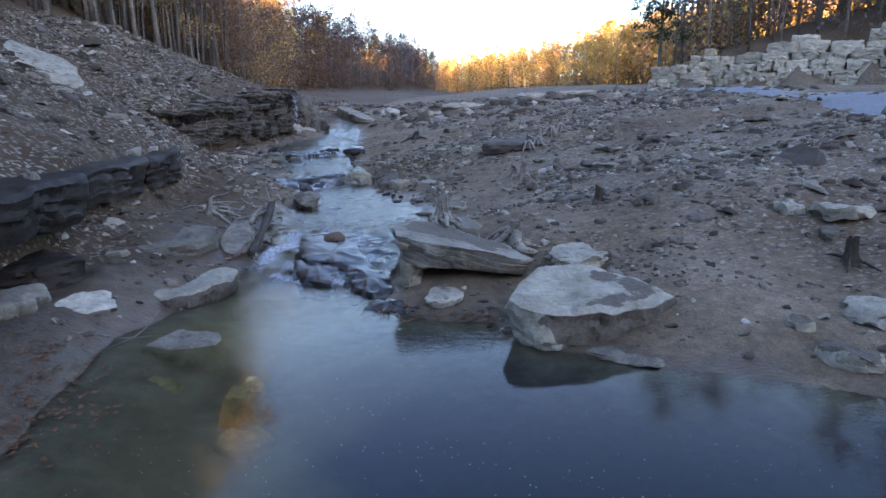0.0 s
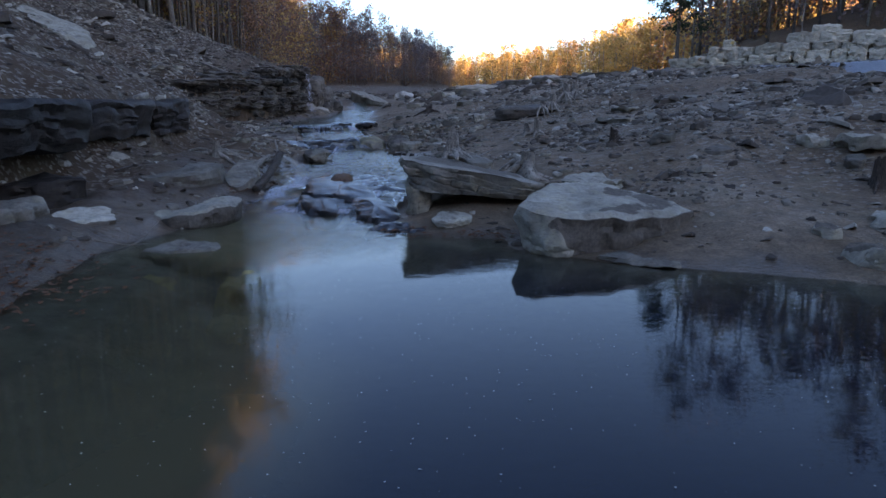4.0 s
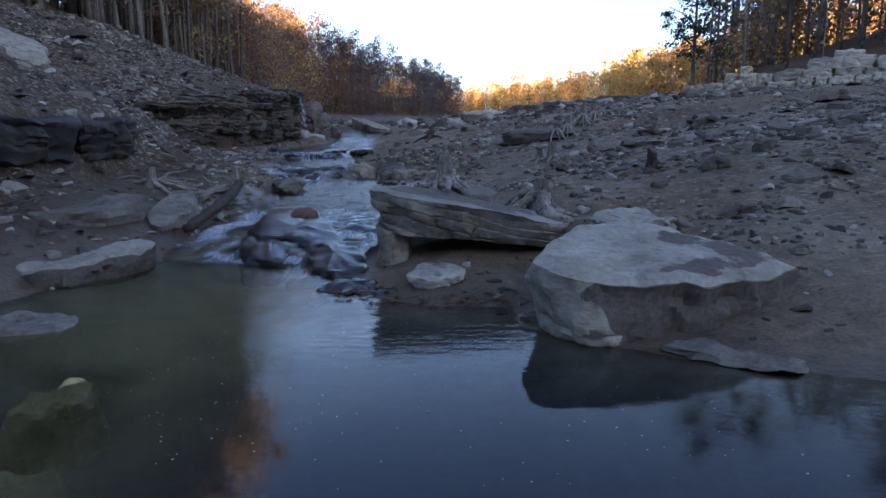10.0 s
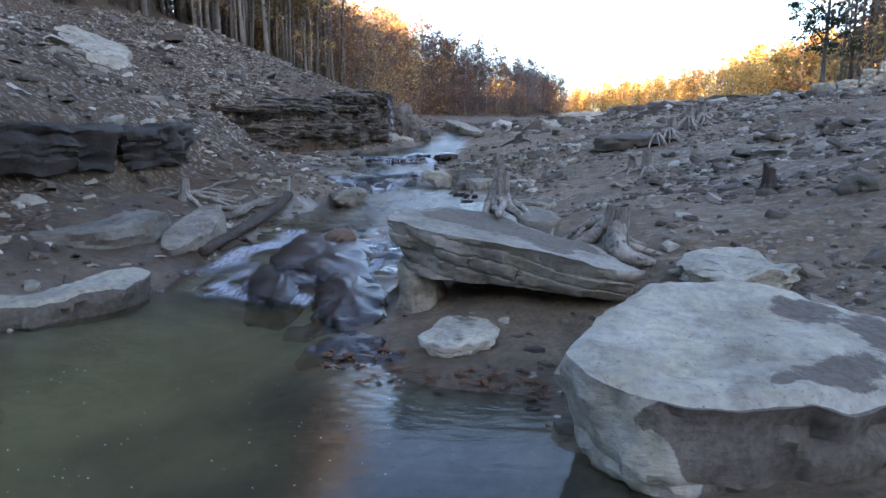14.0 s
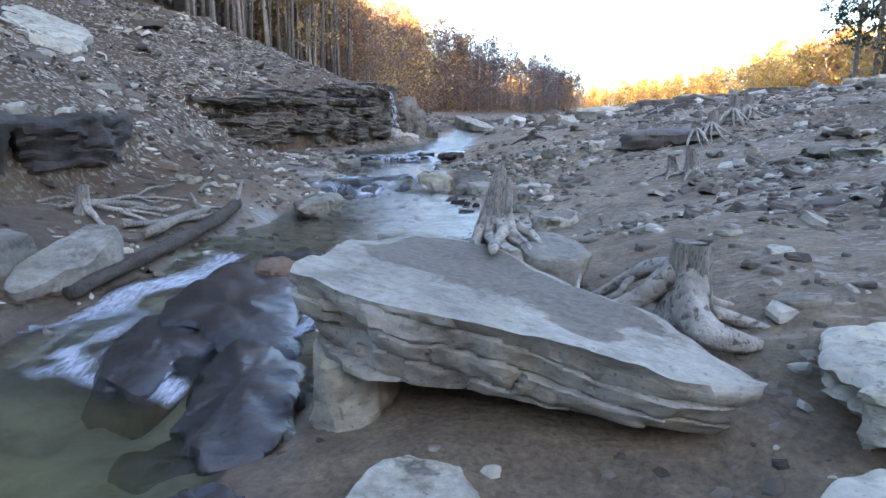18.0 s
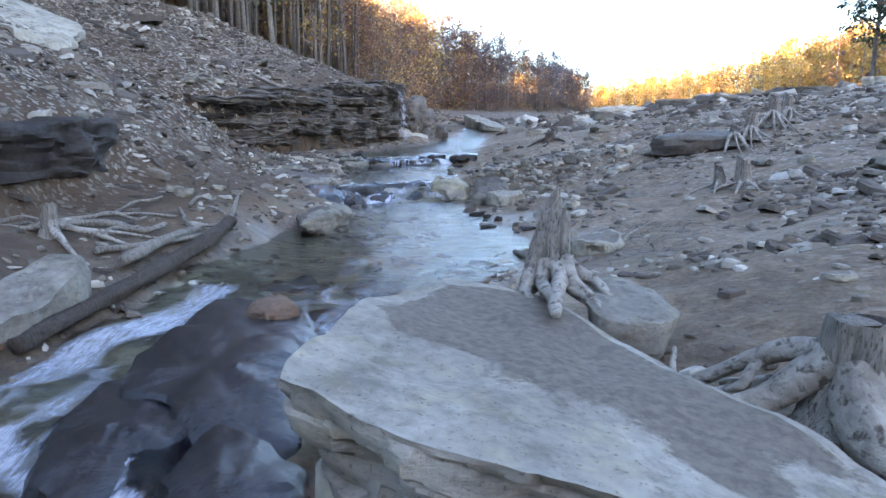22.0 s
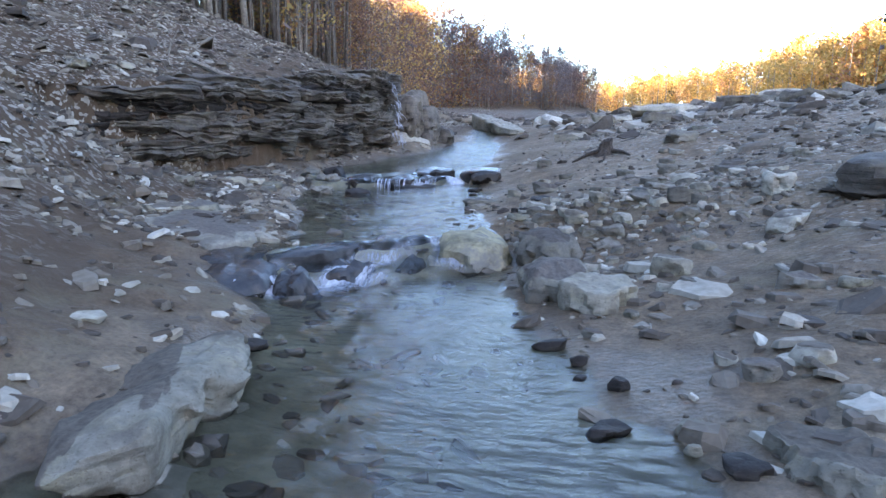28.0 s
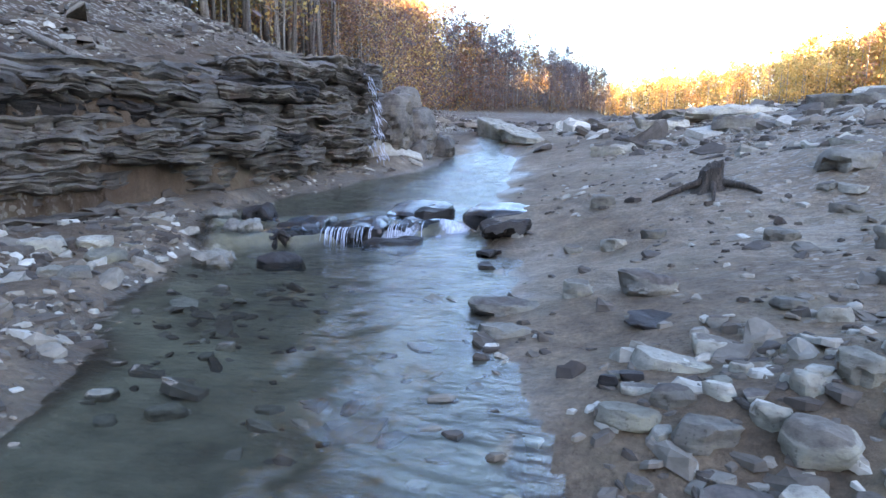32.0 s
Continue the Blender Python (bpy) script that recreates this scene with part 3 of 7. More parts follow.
        reach = (v - mid) @ way
        keep = pick.uniform(1 - cut, 1 - 0.25 * cut) * reach.max()
        v -= np.maximum(reach - keep, 0)[:, None] * 0.85 * way
    for axis, edge in ((0, np.cos(ang)), (1, np.sin(ang))):
        lo, hi = (r * edge).min(), (r * edge).max()
        a, b = v[:, axis].min(), v[:, axis].max()
        v[:, axis] = lo + (v[:, axis] - a) * (hi - lo) / (b - a)
    v[:, 0] += c[0]
    v[:, 1] += c[1]
    return v, surface_rings(count, len(prof))


def rock(name, label, category, mat, outline, top, bottom, slope=(0, 0), seed=1, group="", muddy=0.45, dirty=0.0, mud_rule=None, **more):
    v, f = rock_shape(outline, top, slope, bottom, seed, **more)
    pts = np.array(outline).mean(0)
    base = np.array([pts[0], pts[1], bottom])
    count = more.get("count", 72)
    level = np.concatenate([[0.1], np.repeat([0.3, 0.55, 0.75, 0.88, 0.96, 1.0], count), np.full(len(v) - 2 - 6 * count + 1, 1.5)])
    lies = muddy * ease(1.0, 0.7, level + 0.25 * rough(v, 0.3, 3, seed + 70))
    if dirty:
        lies = np.maximum(lies, dirty * ease(0.99, 1.2, level) * ease(-0.3, 0.5, rough(v + 3.0, 0.45, 3, seed + 71) + (v[:, 0] - pts[0]) * 0.9 + 0.5))
    if mud_rule:
        lies = mud_rule(v, level)
    ob = mesh_object(name, v - base, f, mat, "edges", attrs={"mud": lies})
    ob.location = base
    return tagged(ob, label, category, group)


def loose_rock(name, label, category, mat, x, y, l, w, h, turn, seed, group="", sink=0.3, tilt=0.0, **more):
    """A rock of size l x w x h that lies sunk a little into the ground."""
    rnd = random.Random(seed)
    n = rnd.randint(4, 8)
    out = []
    for k in range(n):
        a = 2 * math.pi * (k + rnd.uniform(-0.25, 0.25)) / n
        q = rnd.uniform(0.72, 1.15)
        px, py = 0.5 * l * q * math.cos(a), 0.5 * w * q * math.sin(a)
        ct, st = math.cos(radians(turn)), math.sin(radians(turn))
        out.append((x + px * ct - py * st, y + px * st + py * ct))
    z = ground_z(x, y)
    return rock(name, label, category, mat, out, z + h * (1 - sink), z - h * sink - 0.02, (tilt + rnd.uniform(-0.22, 0.22) * min(1, 0.3 / max(l, 0.1)), rnd.uniform(-0.2, 0.16) * min(1, 0.3 / max(l, 0.1))),
                seed, group, **{"muddy": rnd.choice((0.1, 0.45, 0.6, 0.75)), "uneven": 0.075 * max(min(l, w), 0.12), "count": 40, "lip": rnd.uniform(0.08, 0.4), "lean": rnd.uniform(0.05, 0.3), "cuts": 14, "cut": rnd.uniform(0.2, 0.42), "dome": rnd.uniform(0, 0.25) * h, **more})


def tube(points, radii, sides=10, seed=0, uneven=0.12, closed=True):
    """A tapering, knotty rod along points."""
    pts = [Vector(p) for p in points]
    v, f = [], []
    side = None
    for k, p in enumerate(pts):
        d = (pts[min(k + 1, len(pts) - 1)] - pts[max(k - 1, 0)]).normalized()
        side = d.orthogonal().normalized() if side is None else (side - d * side.dot(d)).normalized()
        up = d.cross(side)
        for s in range(sides):
            a = 2 * math.pi * s / sides
            q = radii[k] * (1 + uneven * noise.noise(Vector((math.cos(a) * 1.7 + seed * 5.1, math.sin(a) * 1.7, k * 0.6))))
            v.append(tuple(p + (side * math.cos(a) + up * math.sin(a)) * q))
    for k in range(len(pts) - 1):
        for s in range(sides):
            q = (s + 1) % sides
            f.append((k * sides + s, k * sides + q, (k + 1) * sides + q, (k + 1) * sides + s))
    if closed:
        f.append(tuple(range(sides))[::-1])
        f.append(tuple((len(pts) - 1) * sides + s for s in range(sides)))
    return v, f


def bend(points, times=2):
    """Rounds a chain of points."""
    p = [Vector(q) for q in points]
    for _ in range(times):
        q = [p[0]]
        for a, b in zip(p, p[1:]):
            q += [a.lerp(b, 0.25), a.lerp(b, 0.75)]
        p = q + [p[-1]]
    return p


def joined(pieces):
    v, f = [], []
    for pv, pf in pieces:
        n = len(v)
        v += [tuple(q) for q in pv]
        f += [tuple(i + n for i in q) for q in pf]
    return v, f


def thing(name, x, y, z, label, category, group="", turn=0.0):
    ob = new(name)
    ob.empty_display_size = 0.1
    ob.matrix_basis = pose(x, y, z, 0, 0, turn)
    return tagged(ob, label, category, group)


# ---- ground ----
gx = spread(-6.6, 4.6, 0.055, -420, 420, 1.09)
gy = spread(2.4, 22.0, 0.06, -260, 520, 1.09)
GX, GY = [a.ravel() for a in np.meshgrid(gx, gy, indexing="ij")]
GZ = land(GX, GY)
GD = shore(GX, GY)
wet = ease(0.45, 0.0, GD + 0.25 * flat_rough(GX, GY, 0.5, 3, 44)) * (1 - 0.9 * ease(0.0, -0.12, GD))
wet = np.maximum(wet, (GX < middle(GY)) * ease(2.0, 0.2, GD + 0.5 * flat_rough(GX, GY, 0.8, 3, 45)) * ease(10.5, 8.0, GY) * ease(-0.02, 0.02, GD))
wet = np.maximum(wet, 0.85 * (GX > middle(GY)) * ease(0.9, 0.1, GD + 0.4 * flat_rough(GX, GY, 0.6, 3, 46)) * ease(9.5, 10.5, GY) * ease(15.0, 13.5, GY) * ease(-0.02, 0.02, GD))
past = treeline(GY) - GX
litter = np.maximum(ease(-0.3, 1.2, past + flat_rough(GX, GY, 1.5, 3, 5)), ease(20, 30, GX) * ease(-2, 3, GY - (57 - (GX - 18.5) * 0.77)))
litter = np.maximum(litter, ease(120, 150, GY))
litter = np.maximum(litter, ease(-16, -24, GY))
litter = np.maximum(litter, 0.85 * (GX < middle(GY)) * ease(2.2, 0.4, GD + 0.5 * flat_rough(GX, GY, 0.5, 3, 47)) * ease(6.0, 4.6, GY) * ease(-0.05, 0.05, GD))
stony = np.where(GX < middle(GY), ease(0.8, 2.6, GD), 0.9 * ease(0.6, 3, GD)) * (0.75 + 0.5 * flat_rough(GX, GY, 2.5, 3, 15))
cracked = ease(1.0, 0.5, np.hypot((GX - 0.25) / 0.9, (GY - 11.3) / 1.0) + 0.5 * flat_rough(GX, GY, 0.6, 3, 27))
ground = mesh_object("ground", np.stack([GX, GY, GZ], 1), grid_faces(len(gx), len(gy)), GROUND, attrs={"wet": wet, "soil": np.where(GX < middle(GY), ease(0.0, 1.2, GD), 0), "bed": ease(0.02, -0.12, GD), "cracked": cracked, "litter": litter, "stony": np.clip(stony, 0, 1) * (1 - litter)})
tagged(ground, "grey-brown dried silt and shale ground of a drained valley", "ground", kind="structure")

# ---- water ----
wx = np.concatenate([np.arange(-7, -5.7, 0.25), np.arange(-5.7, 1.2, 0.05), np.arange(1.2, 9.5, 0.25)])
wy = np.concatenate([np.arange(-14, 2.5, 0.5), np.arange(2.5, 22, 0.05), np.arange(22, 33, 0.2)])
WX, WY = [a.ravel() for a in np.meshgrid(wx, wy, indexing="ij")]
WD = shore(WX, WY)
WL = water_level(WX, WY)
e = 0.06
steep = np.hypot(water_level(WX, WY + e) - water_level(WX, WY - e), water_level(WX + e, WY) - water_level(WX - e, WY)) / (2 * e)
run = np.where(WY > 7.3, 1.0, 0.0) * ease(7.3, 8.2, WY)
quick = np.clip(steep * 2.2, 0, 1)
WL = WL + (0.008 + 0.03 * quick) * run * flat_rough(WX * 1.0, WY * 0.8, 0.22, 3, 71)
bedz = land(WX, WY)
deepness = 1 - np.exp(-np.maximum(WL - bedz, 0) / np.where(WY < 7, 0.2, 0.4))
for sx, sy, rx, ry in ((-1.55, 4.70, 0.36, 0.34), (-1.40, 4.25, 0.36, 0.3), (-2.4, 4.95, 0.4, 0.35)):
    deepness *= 1 - 0.7 * np.exp(-((WX - sx) / rx) ** 4 - ((WY - sy) / ry) ** 4)
k2 = WY - 1.15 * (WX + 2.2)
k3 = WY - 0.85 * (WX + 3.9)
churn = 0.5 + 0.6 * flat_rough(WX, WY, 0.35, 3, 55)
streak = flat_rough(WX * 2.6, WY * 0.7, 0.3, 4, 77)
foam_at = 0.31 * ease(0.25, 0.7, steep) * np.clip(churn + 0.15, 0, 1) * (1 - 0.4 * ease(14.0, 14.4, WY) * ease(17.5, 17, WY))
foam_at += np.clip(0.08 + 0.26 * streak, 0, 0.3) * ease(7.5, 7.9, WY) * ease(10.4, 9.6, WY)
tongue = np.clip(0.55 + 1.1 * flat_rough(WX, WY * 0.35, 0.22, 3, 56), 0, 1)
foam_at += 0.36 * np.clip(1.6 * churn - 0.35, 0, 1) * ease(15.0, 15.35, k2) * ease(15.65, 15.5, k2) * ease(14.0, 14.25, WY)
foam_at += 0.3 * np.clip(2.0 * tongue - 0.9, 0, 1) * ease(15.45, 15.6, k2) * ease(15.98, 15.8, k2)
foam_at += 0.34 * np.clip(churn, 0, 1) * np.exp(-((WX + 2.42) / 0.22) ** 2 - ((WY - 14.95) / 0.3) ** 2)
upper = ease(19.0, 19.3, WY) * ease(-4.62, -4.5, WX)
foam_at *= 1 - ease(18.5, 19.0, WY) * ease(22.6, 22.0, WY) * (1 - 0.55 * upper)
foam_at += 0.3 * np.clip(1.9 * tongue - 0.75, 0, 1) * upper * ease(20.2, 20.5, k3) * ease(20.85, 20.7, k3)
foam_at += 0.34 * np.clip(churn, 0, 1) * np.exp(-((WX + 3.35) / 0.2) ** 2 - ((WY - 21.0) / 0.5) ** 2)


def along(points, x, y):
    """Distance from a chain of points."""
    far = np.full(len(x), 1e9)
    for (ax, ay), (bx, by) in zip(points, points[1:]):
        dx, dy = bx - ax, by - ay
        k = np.clip(((x - ax) * dx + (y - ay) * dy) / (dx * dx + dy * dy), 0, 1)
        far = np.minimum(far, np.hypot(x - ax - k * dx, y - ay - k * dy))
    return far


bent_x, bent_y = WX + 0.1 * flat_rough(WX, WY, 0.3, 3, 57), WY + 0.1 * flat_rough(WX, WY, 0.3, 3, 58)
for chain, wide, strong in (([(-2.25, 9.75), (-2.22, 9.1), (-2.3, 8.6), (-2.45, 8.3), (-2.55, 8.1)], 0.25, 0.42), ([(-2.2, 8.75), (-2.0, 8.4), (-2.05, 8.1)], 0.10, 0.4), ([(-2.1, 8.0), (-1.86, 7.82), (-1.72, 7.72)], 0.13, 0.5), ([(-1.45, 7.72), (-1.28, 7.6), (-1.2, 7.52)], 0.10, 0.48),
                            ([(-0.95, 8.9), (-0.98, 8.5), (-0.9, 8.2)], 0.07, 0.42), ([(-1.4, 9.75), (-1.15, 9.55), (-0.95, 9.5)], 0.06, 0.4), ([(-1.9, 9.9), (-1.6, 9.75)], 0.07, 0.38), ([(-0.9, 7.75), (-0.8, 7.5)], 0.05, 0.4)):
    foam_at = np.maximum(foam_at, strong * (0.75 + 0.4 * np.clip(churn, 0, 1)) * ease(wide, 0.25 * wide, along(chain, bent_x, bent_y)))
for fx, fy, rx, ry in ((-2.2, 9.5, 0.15, 0.3), (-2.25, 8.95, 0.22, 0.3), (-2.45, 8.55, 0.25, 0.25), (-2.3, 8.2, 0.35, 0.22), (-2.05, 7.8, 0.22, 0.13), (-1.4, 7.7, 0.12, 0.1), (-1.1, 8.95, 0.08, 0.2), (-2.65, 8.25, 0.25, 0.14), (-1.2, 9.7, 0.1, 0.2), (-0.95, 8.2, 0.06, 0.12)):
    foam_at = np.maximum(foam_at, np.exp(-((WX - fx) / rx) ** 2 - ((WY - fy) / ry) ** 2) * (0.16 + 0.26 * np.clip(churn, 0, 1)))
foam_at = np.clip(foam_at, 0, 0.62)
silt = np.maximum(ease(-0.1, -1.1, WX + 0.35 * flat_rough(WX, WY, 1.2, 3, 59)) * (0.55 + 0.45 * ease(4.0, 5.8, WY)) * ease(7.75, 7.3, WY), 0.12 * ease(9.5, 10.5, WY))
ripple = 0.012 + 0.2 * ease(4.6, 7, WY) + 0.17 * run + 0.4 * run * quick + 0.22 * ease(7.6, 8.4, WY) * ease(11.2, 10.2, WY)
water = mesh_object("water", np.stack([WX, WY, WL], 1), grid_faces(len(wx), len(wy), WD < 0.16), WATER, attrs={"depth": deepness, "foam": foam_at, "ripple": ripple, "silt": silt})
tagged(water, "clear shallow stream running into a dark still pool", "water", kind="structure")

# ---- the great rocks by the pool ----
def mud_sides(v, level):
    """Clean on top, caked with mud on the sides."""
    return np.where(level < 0.99, 0.15, 0.85)


rock("boulder", "big pale sandstone boulder with a flat top at the water's edge", "boulder", PALE,
     [(0.55, 5.75), (0.66, 5.5), (0.95, 5.40), (1.5, 5.55), (2.05, 5.85), (2.3, 6.15), (2.0, 6.55), (1.4, 6.72), (0.95, 6.5), (0.7, 6.1)],
     0.42, -0.25, (-0.10, 0.17), seed=3, uneven=0.035, under=0.12, lip=0.05, count=170, strata=(0.19, 0.1, 0.03), fine=3, lean=0.16, cuts=4, cut=0.07,
     mud_rule=lambda v, level: np.where(level < 0.99, 0.62 * ease(-0.08, 0.2, v[:, 0] - 1.17 - 0.35 * (v[:, 1] - 5.7) + 0.2 * rough(v, 0.4, 3, 72)) * ease(0.95, 0.8, level + 0.1 * rough(v, 0.2, 3, 73)),
                                        0.95 * ease(-0.1, 0.1, v[:, 0] - 0.98 + 0.25 * rough(v, 0.3, 3, 74)) * ease(0.40, 0.30, v[:, 2] + 0.06 * rough(v, 0.25, 3, 75))))
rock("stone_slab", "long grey sandstone slab with cracked bedded sides, propped on a stone", "slab", SLAB,
     [(-0.58, 7.3), (-0.64, 8.1), (-0.48, 8.72), (-0.1, 8.8), (0.3, 8.25), (0.75, 7.78), (1.0, 7.45), (1.04, 7.2), (0.75, 7.1), (0.2, 7.16), (-0.2, 7.18)],
     0.55, 0.29, (-0.155, -0.02), seed=5, uneven=0.028, strata=(0.085, 0.24, 0.034), fine=4, under=0.08, lip=0.03, count=240, lean=0.10, cuts=3, cut=0.06,
     mud_rule=lambda v, level: np.where(level < 0.99, 0.85 * ease(-0.2, 0.35, v[:, 1] - 7.48 + 0.35 * v[:, 0] + 0.3 * rough(v, 0.5, 3, 76)) * ease(1.02, 0.8, level), 0.1), bottom_slope=(-0.09, 0.03))
rock("prop_stone", "grey wedge of sandstone under the long slab", "rock", BUFF, [(-0.53, 7.42), (-0.44, 7.30), (-0.26, 7.38), (-0.2, 7.6), (-0.3, 7.85), (-0.54, 7.8)], 0.37, -0.02, (-0.1, 0.12), seed=8, uneven=0.02, lip=0.05)
rock("flat_stone", "flat pale stone on the wet mud by the pool", "rock", PALE, [(-0.2, 6.68), (-0.16, 7.0), (-0.08, 7.14), (0.14, 7.1), (0.23, 6.92), (0.2, 6.75), (0.02, 6.6), (-0.1, 6.58)], 0.128, 0.02, (0.0, 0.05), seed=9, uneven=0.016, lip=0.12, beds=0.3, count=100, cuts=5, cut=0.1, strata=(0.04, 0.0, 0.012), fine=2)
rock("pitted_slab", "pale pitted sandstone slab lying on the mud", "slab", PALE, [(1.20, 7.06), (1.32, 7.22), (1.24, 7.42), (1.42, 7.8), (1.7, 7.85), (1.78, 7.62), (1.95, 7.5), (1.8, 7.2), (1.62, 7.16), (1.45, 6.98)], 0.47, 0.30, (-0.03, 0.06), seed=12, uneven=0.03, beds=0.6, count=120, cuts=3, cut=0.08)
rock("stone_block", "squared pale stone beside the split stump", "rock", GREY, [(0.16, 8.55), (0.22, 8.95), (0.42, 8.95), (0.53, 8.6), (0.46, 8.42), (0.22, 8.42)], 0.585, 0.40, (-0.1, 0.1), seed=14, uneven=0.012, lip=0.04, count=60)
rock("sunken_stone", "yellowish algae-covered stone lying under the pool's surface", "rock", ALGAE, [(-1.72, 4.55), (-1.66, 4.8), (-1.46, 4.95), (-1.36, 4.85), (-1.42, 4.66), (-1.58, 4.5)], -0.025, -0.6, (0.05, 0.1), seed=15, uneven=0.03, muddy=0.0)
rock("sunken_stone", "pale yellowish stone deeper under the pool's surface", "rock", ALGAE, [(-1.62, 4.1), (-1.6, 4.4), (-1.3, 4.5), (-1.18, 4.3), (-1.3, 4.05)], -0.20, -0.6, (0.0, 0.1), seed=16, uneven=0.03, muddy=0.2)
rock("sunken_stone", "brown algae-covered stone under the pool's surface", "rock", ALGAE, [(-2.7, 4.7), (-2.6, 5.15), (-2.25, 5.25), (-2.1, 4.95), (-2.35, 4.65)], -0.14, -0.6, (0.05, 0.08), seed=18, uneven=0.03, muddy=0.3)
rock("shore_stone", "pale tongue of rock at the pool's edge", "rock", PALE, [(-3.15, 6.8), (-2.9, 7.05), (-2.7, 7.75), (-2.42, 7.6), (-2.4, 7.2), (-2.65, 6.8), (-2.95, 6.6)], 0.17, -0.1, (0.03, 0.07), seed=17, uneven=0.03, lip=0.08, count=80, mud_rule=mud_sides)
rock("shore_stone", "pale stone half sunk in the muddy bank", "rock", PALE, [(-3.8, 6.1), (-3.75, 6.5), (-3.45, 6.55), (-3.2, 6.2), (-3.45, 5.95)], 0.22, 0.0, (-0.1, 0.15), seed=18, uneven=0.03, lip=0.06, mud_rule=mud_sides)
rock("shore_stone", "grey stone half sunk in the muddy bank", "rock", GREY, [(-4.4, 5.8), (-4.3, 6.3), (-3.95, 6.35), (-3.85, 5.95), (-4.1, 5.7)], 0.34, 0.05, (0, 0.1), seed=19, uneven=0.03)
rock("shore_stone", "brown stone just breaking the pool's surface", "rock", GREY, [(-2.75, 5.6), (-2.5, 5.95), (-2.1, 5.9), (-1.95, 5.65), (-2.3, 5.45)], 0.012, -0.3, (0.0, 0.02), seed=20, uneven=0.03)
rock("mud_ledge", "dark low ledge of rock under the bank", "rock", DARK, [(-4.9, 6.4), (-4.9, 7.2), (-4.3, 7.4), (-3.9, 7.1), (-4.1, 6.7)], 0.48, 0.15, (0.05, 0.05), seed=21, uneven=0.035, beds=0.5)
rock("bank_rock", "long grey rock jutting from the bank above the rapids", "rock", GREY, [(-4.15, 7.9), (-4.1, 8.5), (-3.5, 8.95), (-3.05, 8.95), (-2.95, 8.5), (-3.15, 8.1), (-3.6, 7.8)], 0.47, 0.12, (0.05, 0.1), seed=22, uneven=0.035, under=0.25, lip=0.05, count=100, beds=0.3)
rock("leaning_rock", "squared pale grey rock leaning down the bank to the rapids", "rock", GREY, [(-2.95, 8.35), (-2.72, 8.25), (-2.6, 8.7), (-2.72, 9.25), (-3.0, 9.3), (-3.05, 8.8)], 0.40, 0.02, (-0.1, 0.28), seed=23, uneven=0.02, lip=0.03, count=90)
rock("mid_rock", "pale water-worn rock with a scalloped edge beside the stream", "rock", BUFF, [(-2.6, 11.74), (-2.78, 11.96), (-2.84, 12.2), (-3.02, 12.62), (-2.95, 12.85), (-2.86, 13.2), (-2.72, 13.2), (-2.6, 13.0), (-2.42, 12.7), (-2.44, 12.45), (-2.38, 12.24), (-2.38, 12.08), (-2.31, 11.9), (-2.44, 11.76)], 0.48, 0.16, (0.14, 0.02), seed=24, uneven=0.03, count=150, strata=(0.13, 0.15, 0.03), fine=3, cuts=3, cut=0.08, dome=0.04, lean=0.2, under=0.15,
     mud_rule=lambda v, level: 0.85 * ease(-0.03, 0.10, -(v[:, 0] + 2.62) - 0.25 * (v[:, 1] - 12.5) + 0.22 * rough(v, 0.25, 3, 79)))
rock("rimmed_slab", "flat mud-covered slab with a thin pale rim beside the shallows", "slab", BUFF, [(-0.38, 12.72), (-0.25, 12.77), (-0.1, 12.73), (0.06, 12.64), (0.04, 12.32), (-0.12, 12.27), (-0.22, 12.3), (-0.33, 12.43)], 0.415, 0.2, (0.02, 0.03), seed=31, uneven=0.03, count=90, lip=0.2, cuts=4, cut=0.1, muddy=0.95)
rock("rimmed_slab", "muddy slab with a broken pale edge on the cracked mud", "slab", BUFF, [(-0.02, 11.07), (0.16, 11.36), (0.32, 11.52), (0.43, 11.42), (0.4, 11.08), (0.28, 10.87), (0.1, 10.9)], 0.47, 0.25, (-0.05, 0.05), seed=32, uneven=0.02, count=100, lip=0.12, cuts=6, cut=0.15, muddy=0.95)
rock("stream_boulder", "rounded mottled yellow-grey boulder in the stream", "boulder", MOTTLED, [(-2.34, 15.7), (-2.36, 16.0), (-2.15, 16.3), (-1.85, 16.2), (-1.65, 15.85), (-1.7, 15.55), (-1.95, 15.42), (-2.2, 15.48)], 0.58, 0.2, (0.0, 0.06), seed=25, uneven=0.03, lip=0.3, under=0.25, count=110, cuts=8, cut=0.13, lean=0.0, dome=0.09)
rock("bank_boulder", "grey mud-topped boulder beside the stream", "boulder", GREY, [(-1.62, 15.75), (-1.55, 16.15), (-1.25, 16.25), (-1.05, 15.8), (-1.15, 15.4), (-1.4, 15.45)], 0.62, 0.25, (0, 0.05), seed=26, uneven=0.035, lip=0.16, cuts=9, cut=0.2, dome=0.08, count=100, muddy=0.85)
rock("bank_boulder", "grey mud-topped boulder at the water's edge", "boulder", GREY, [(-1.5, 14.75), (-1.42, 15.1), (-1.1, 15.15), (-0.98, 14.8), (-1.2, 14.45), (-1.4, 14.5)], 0.56, 0.2, (0, 0.05), seed=27, uneven=0.035, lip=0.16, cuts=9, cut=0.2, dome=0.08, count=110, muddy=0.85)
rock("bank_slab", "flat pale-rimmed slab with mud on top", "slab", BUFF, [(-1.2, 14.3), (-1.05, 14.65), (-0.75, 14.62), (-0.66, 14.4), (-0.85, 14.15)], 0.52, 0.32, (0, 0.05), seed=28, uneven=0.02)
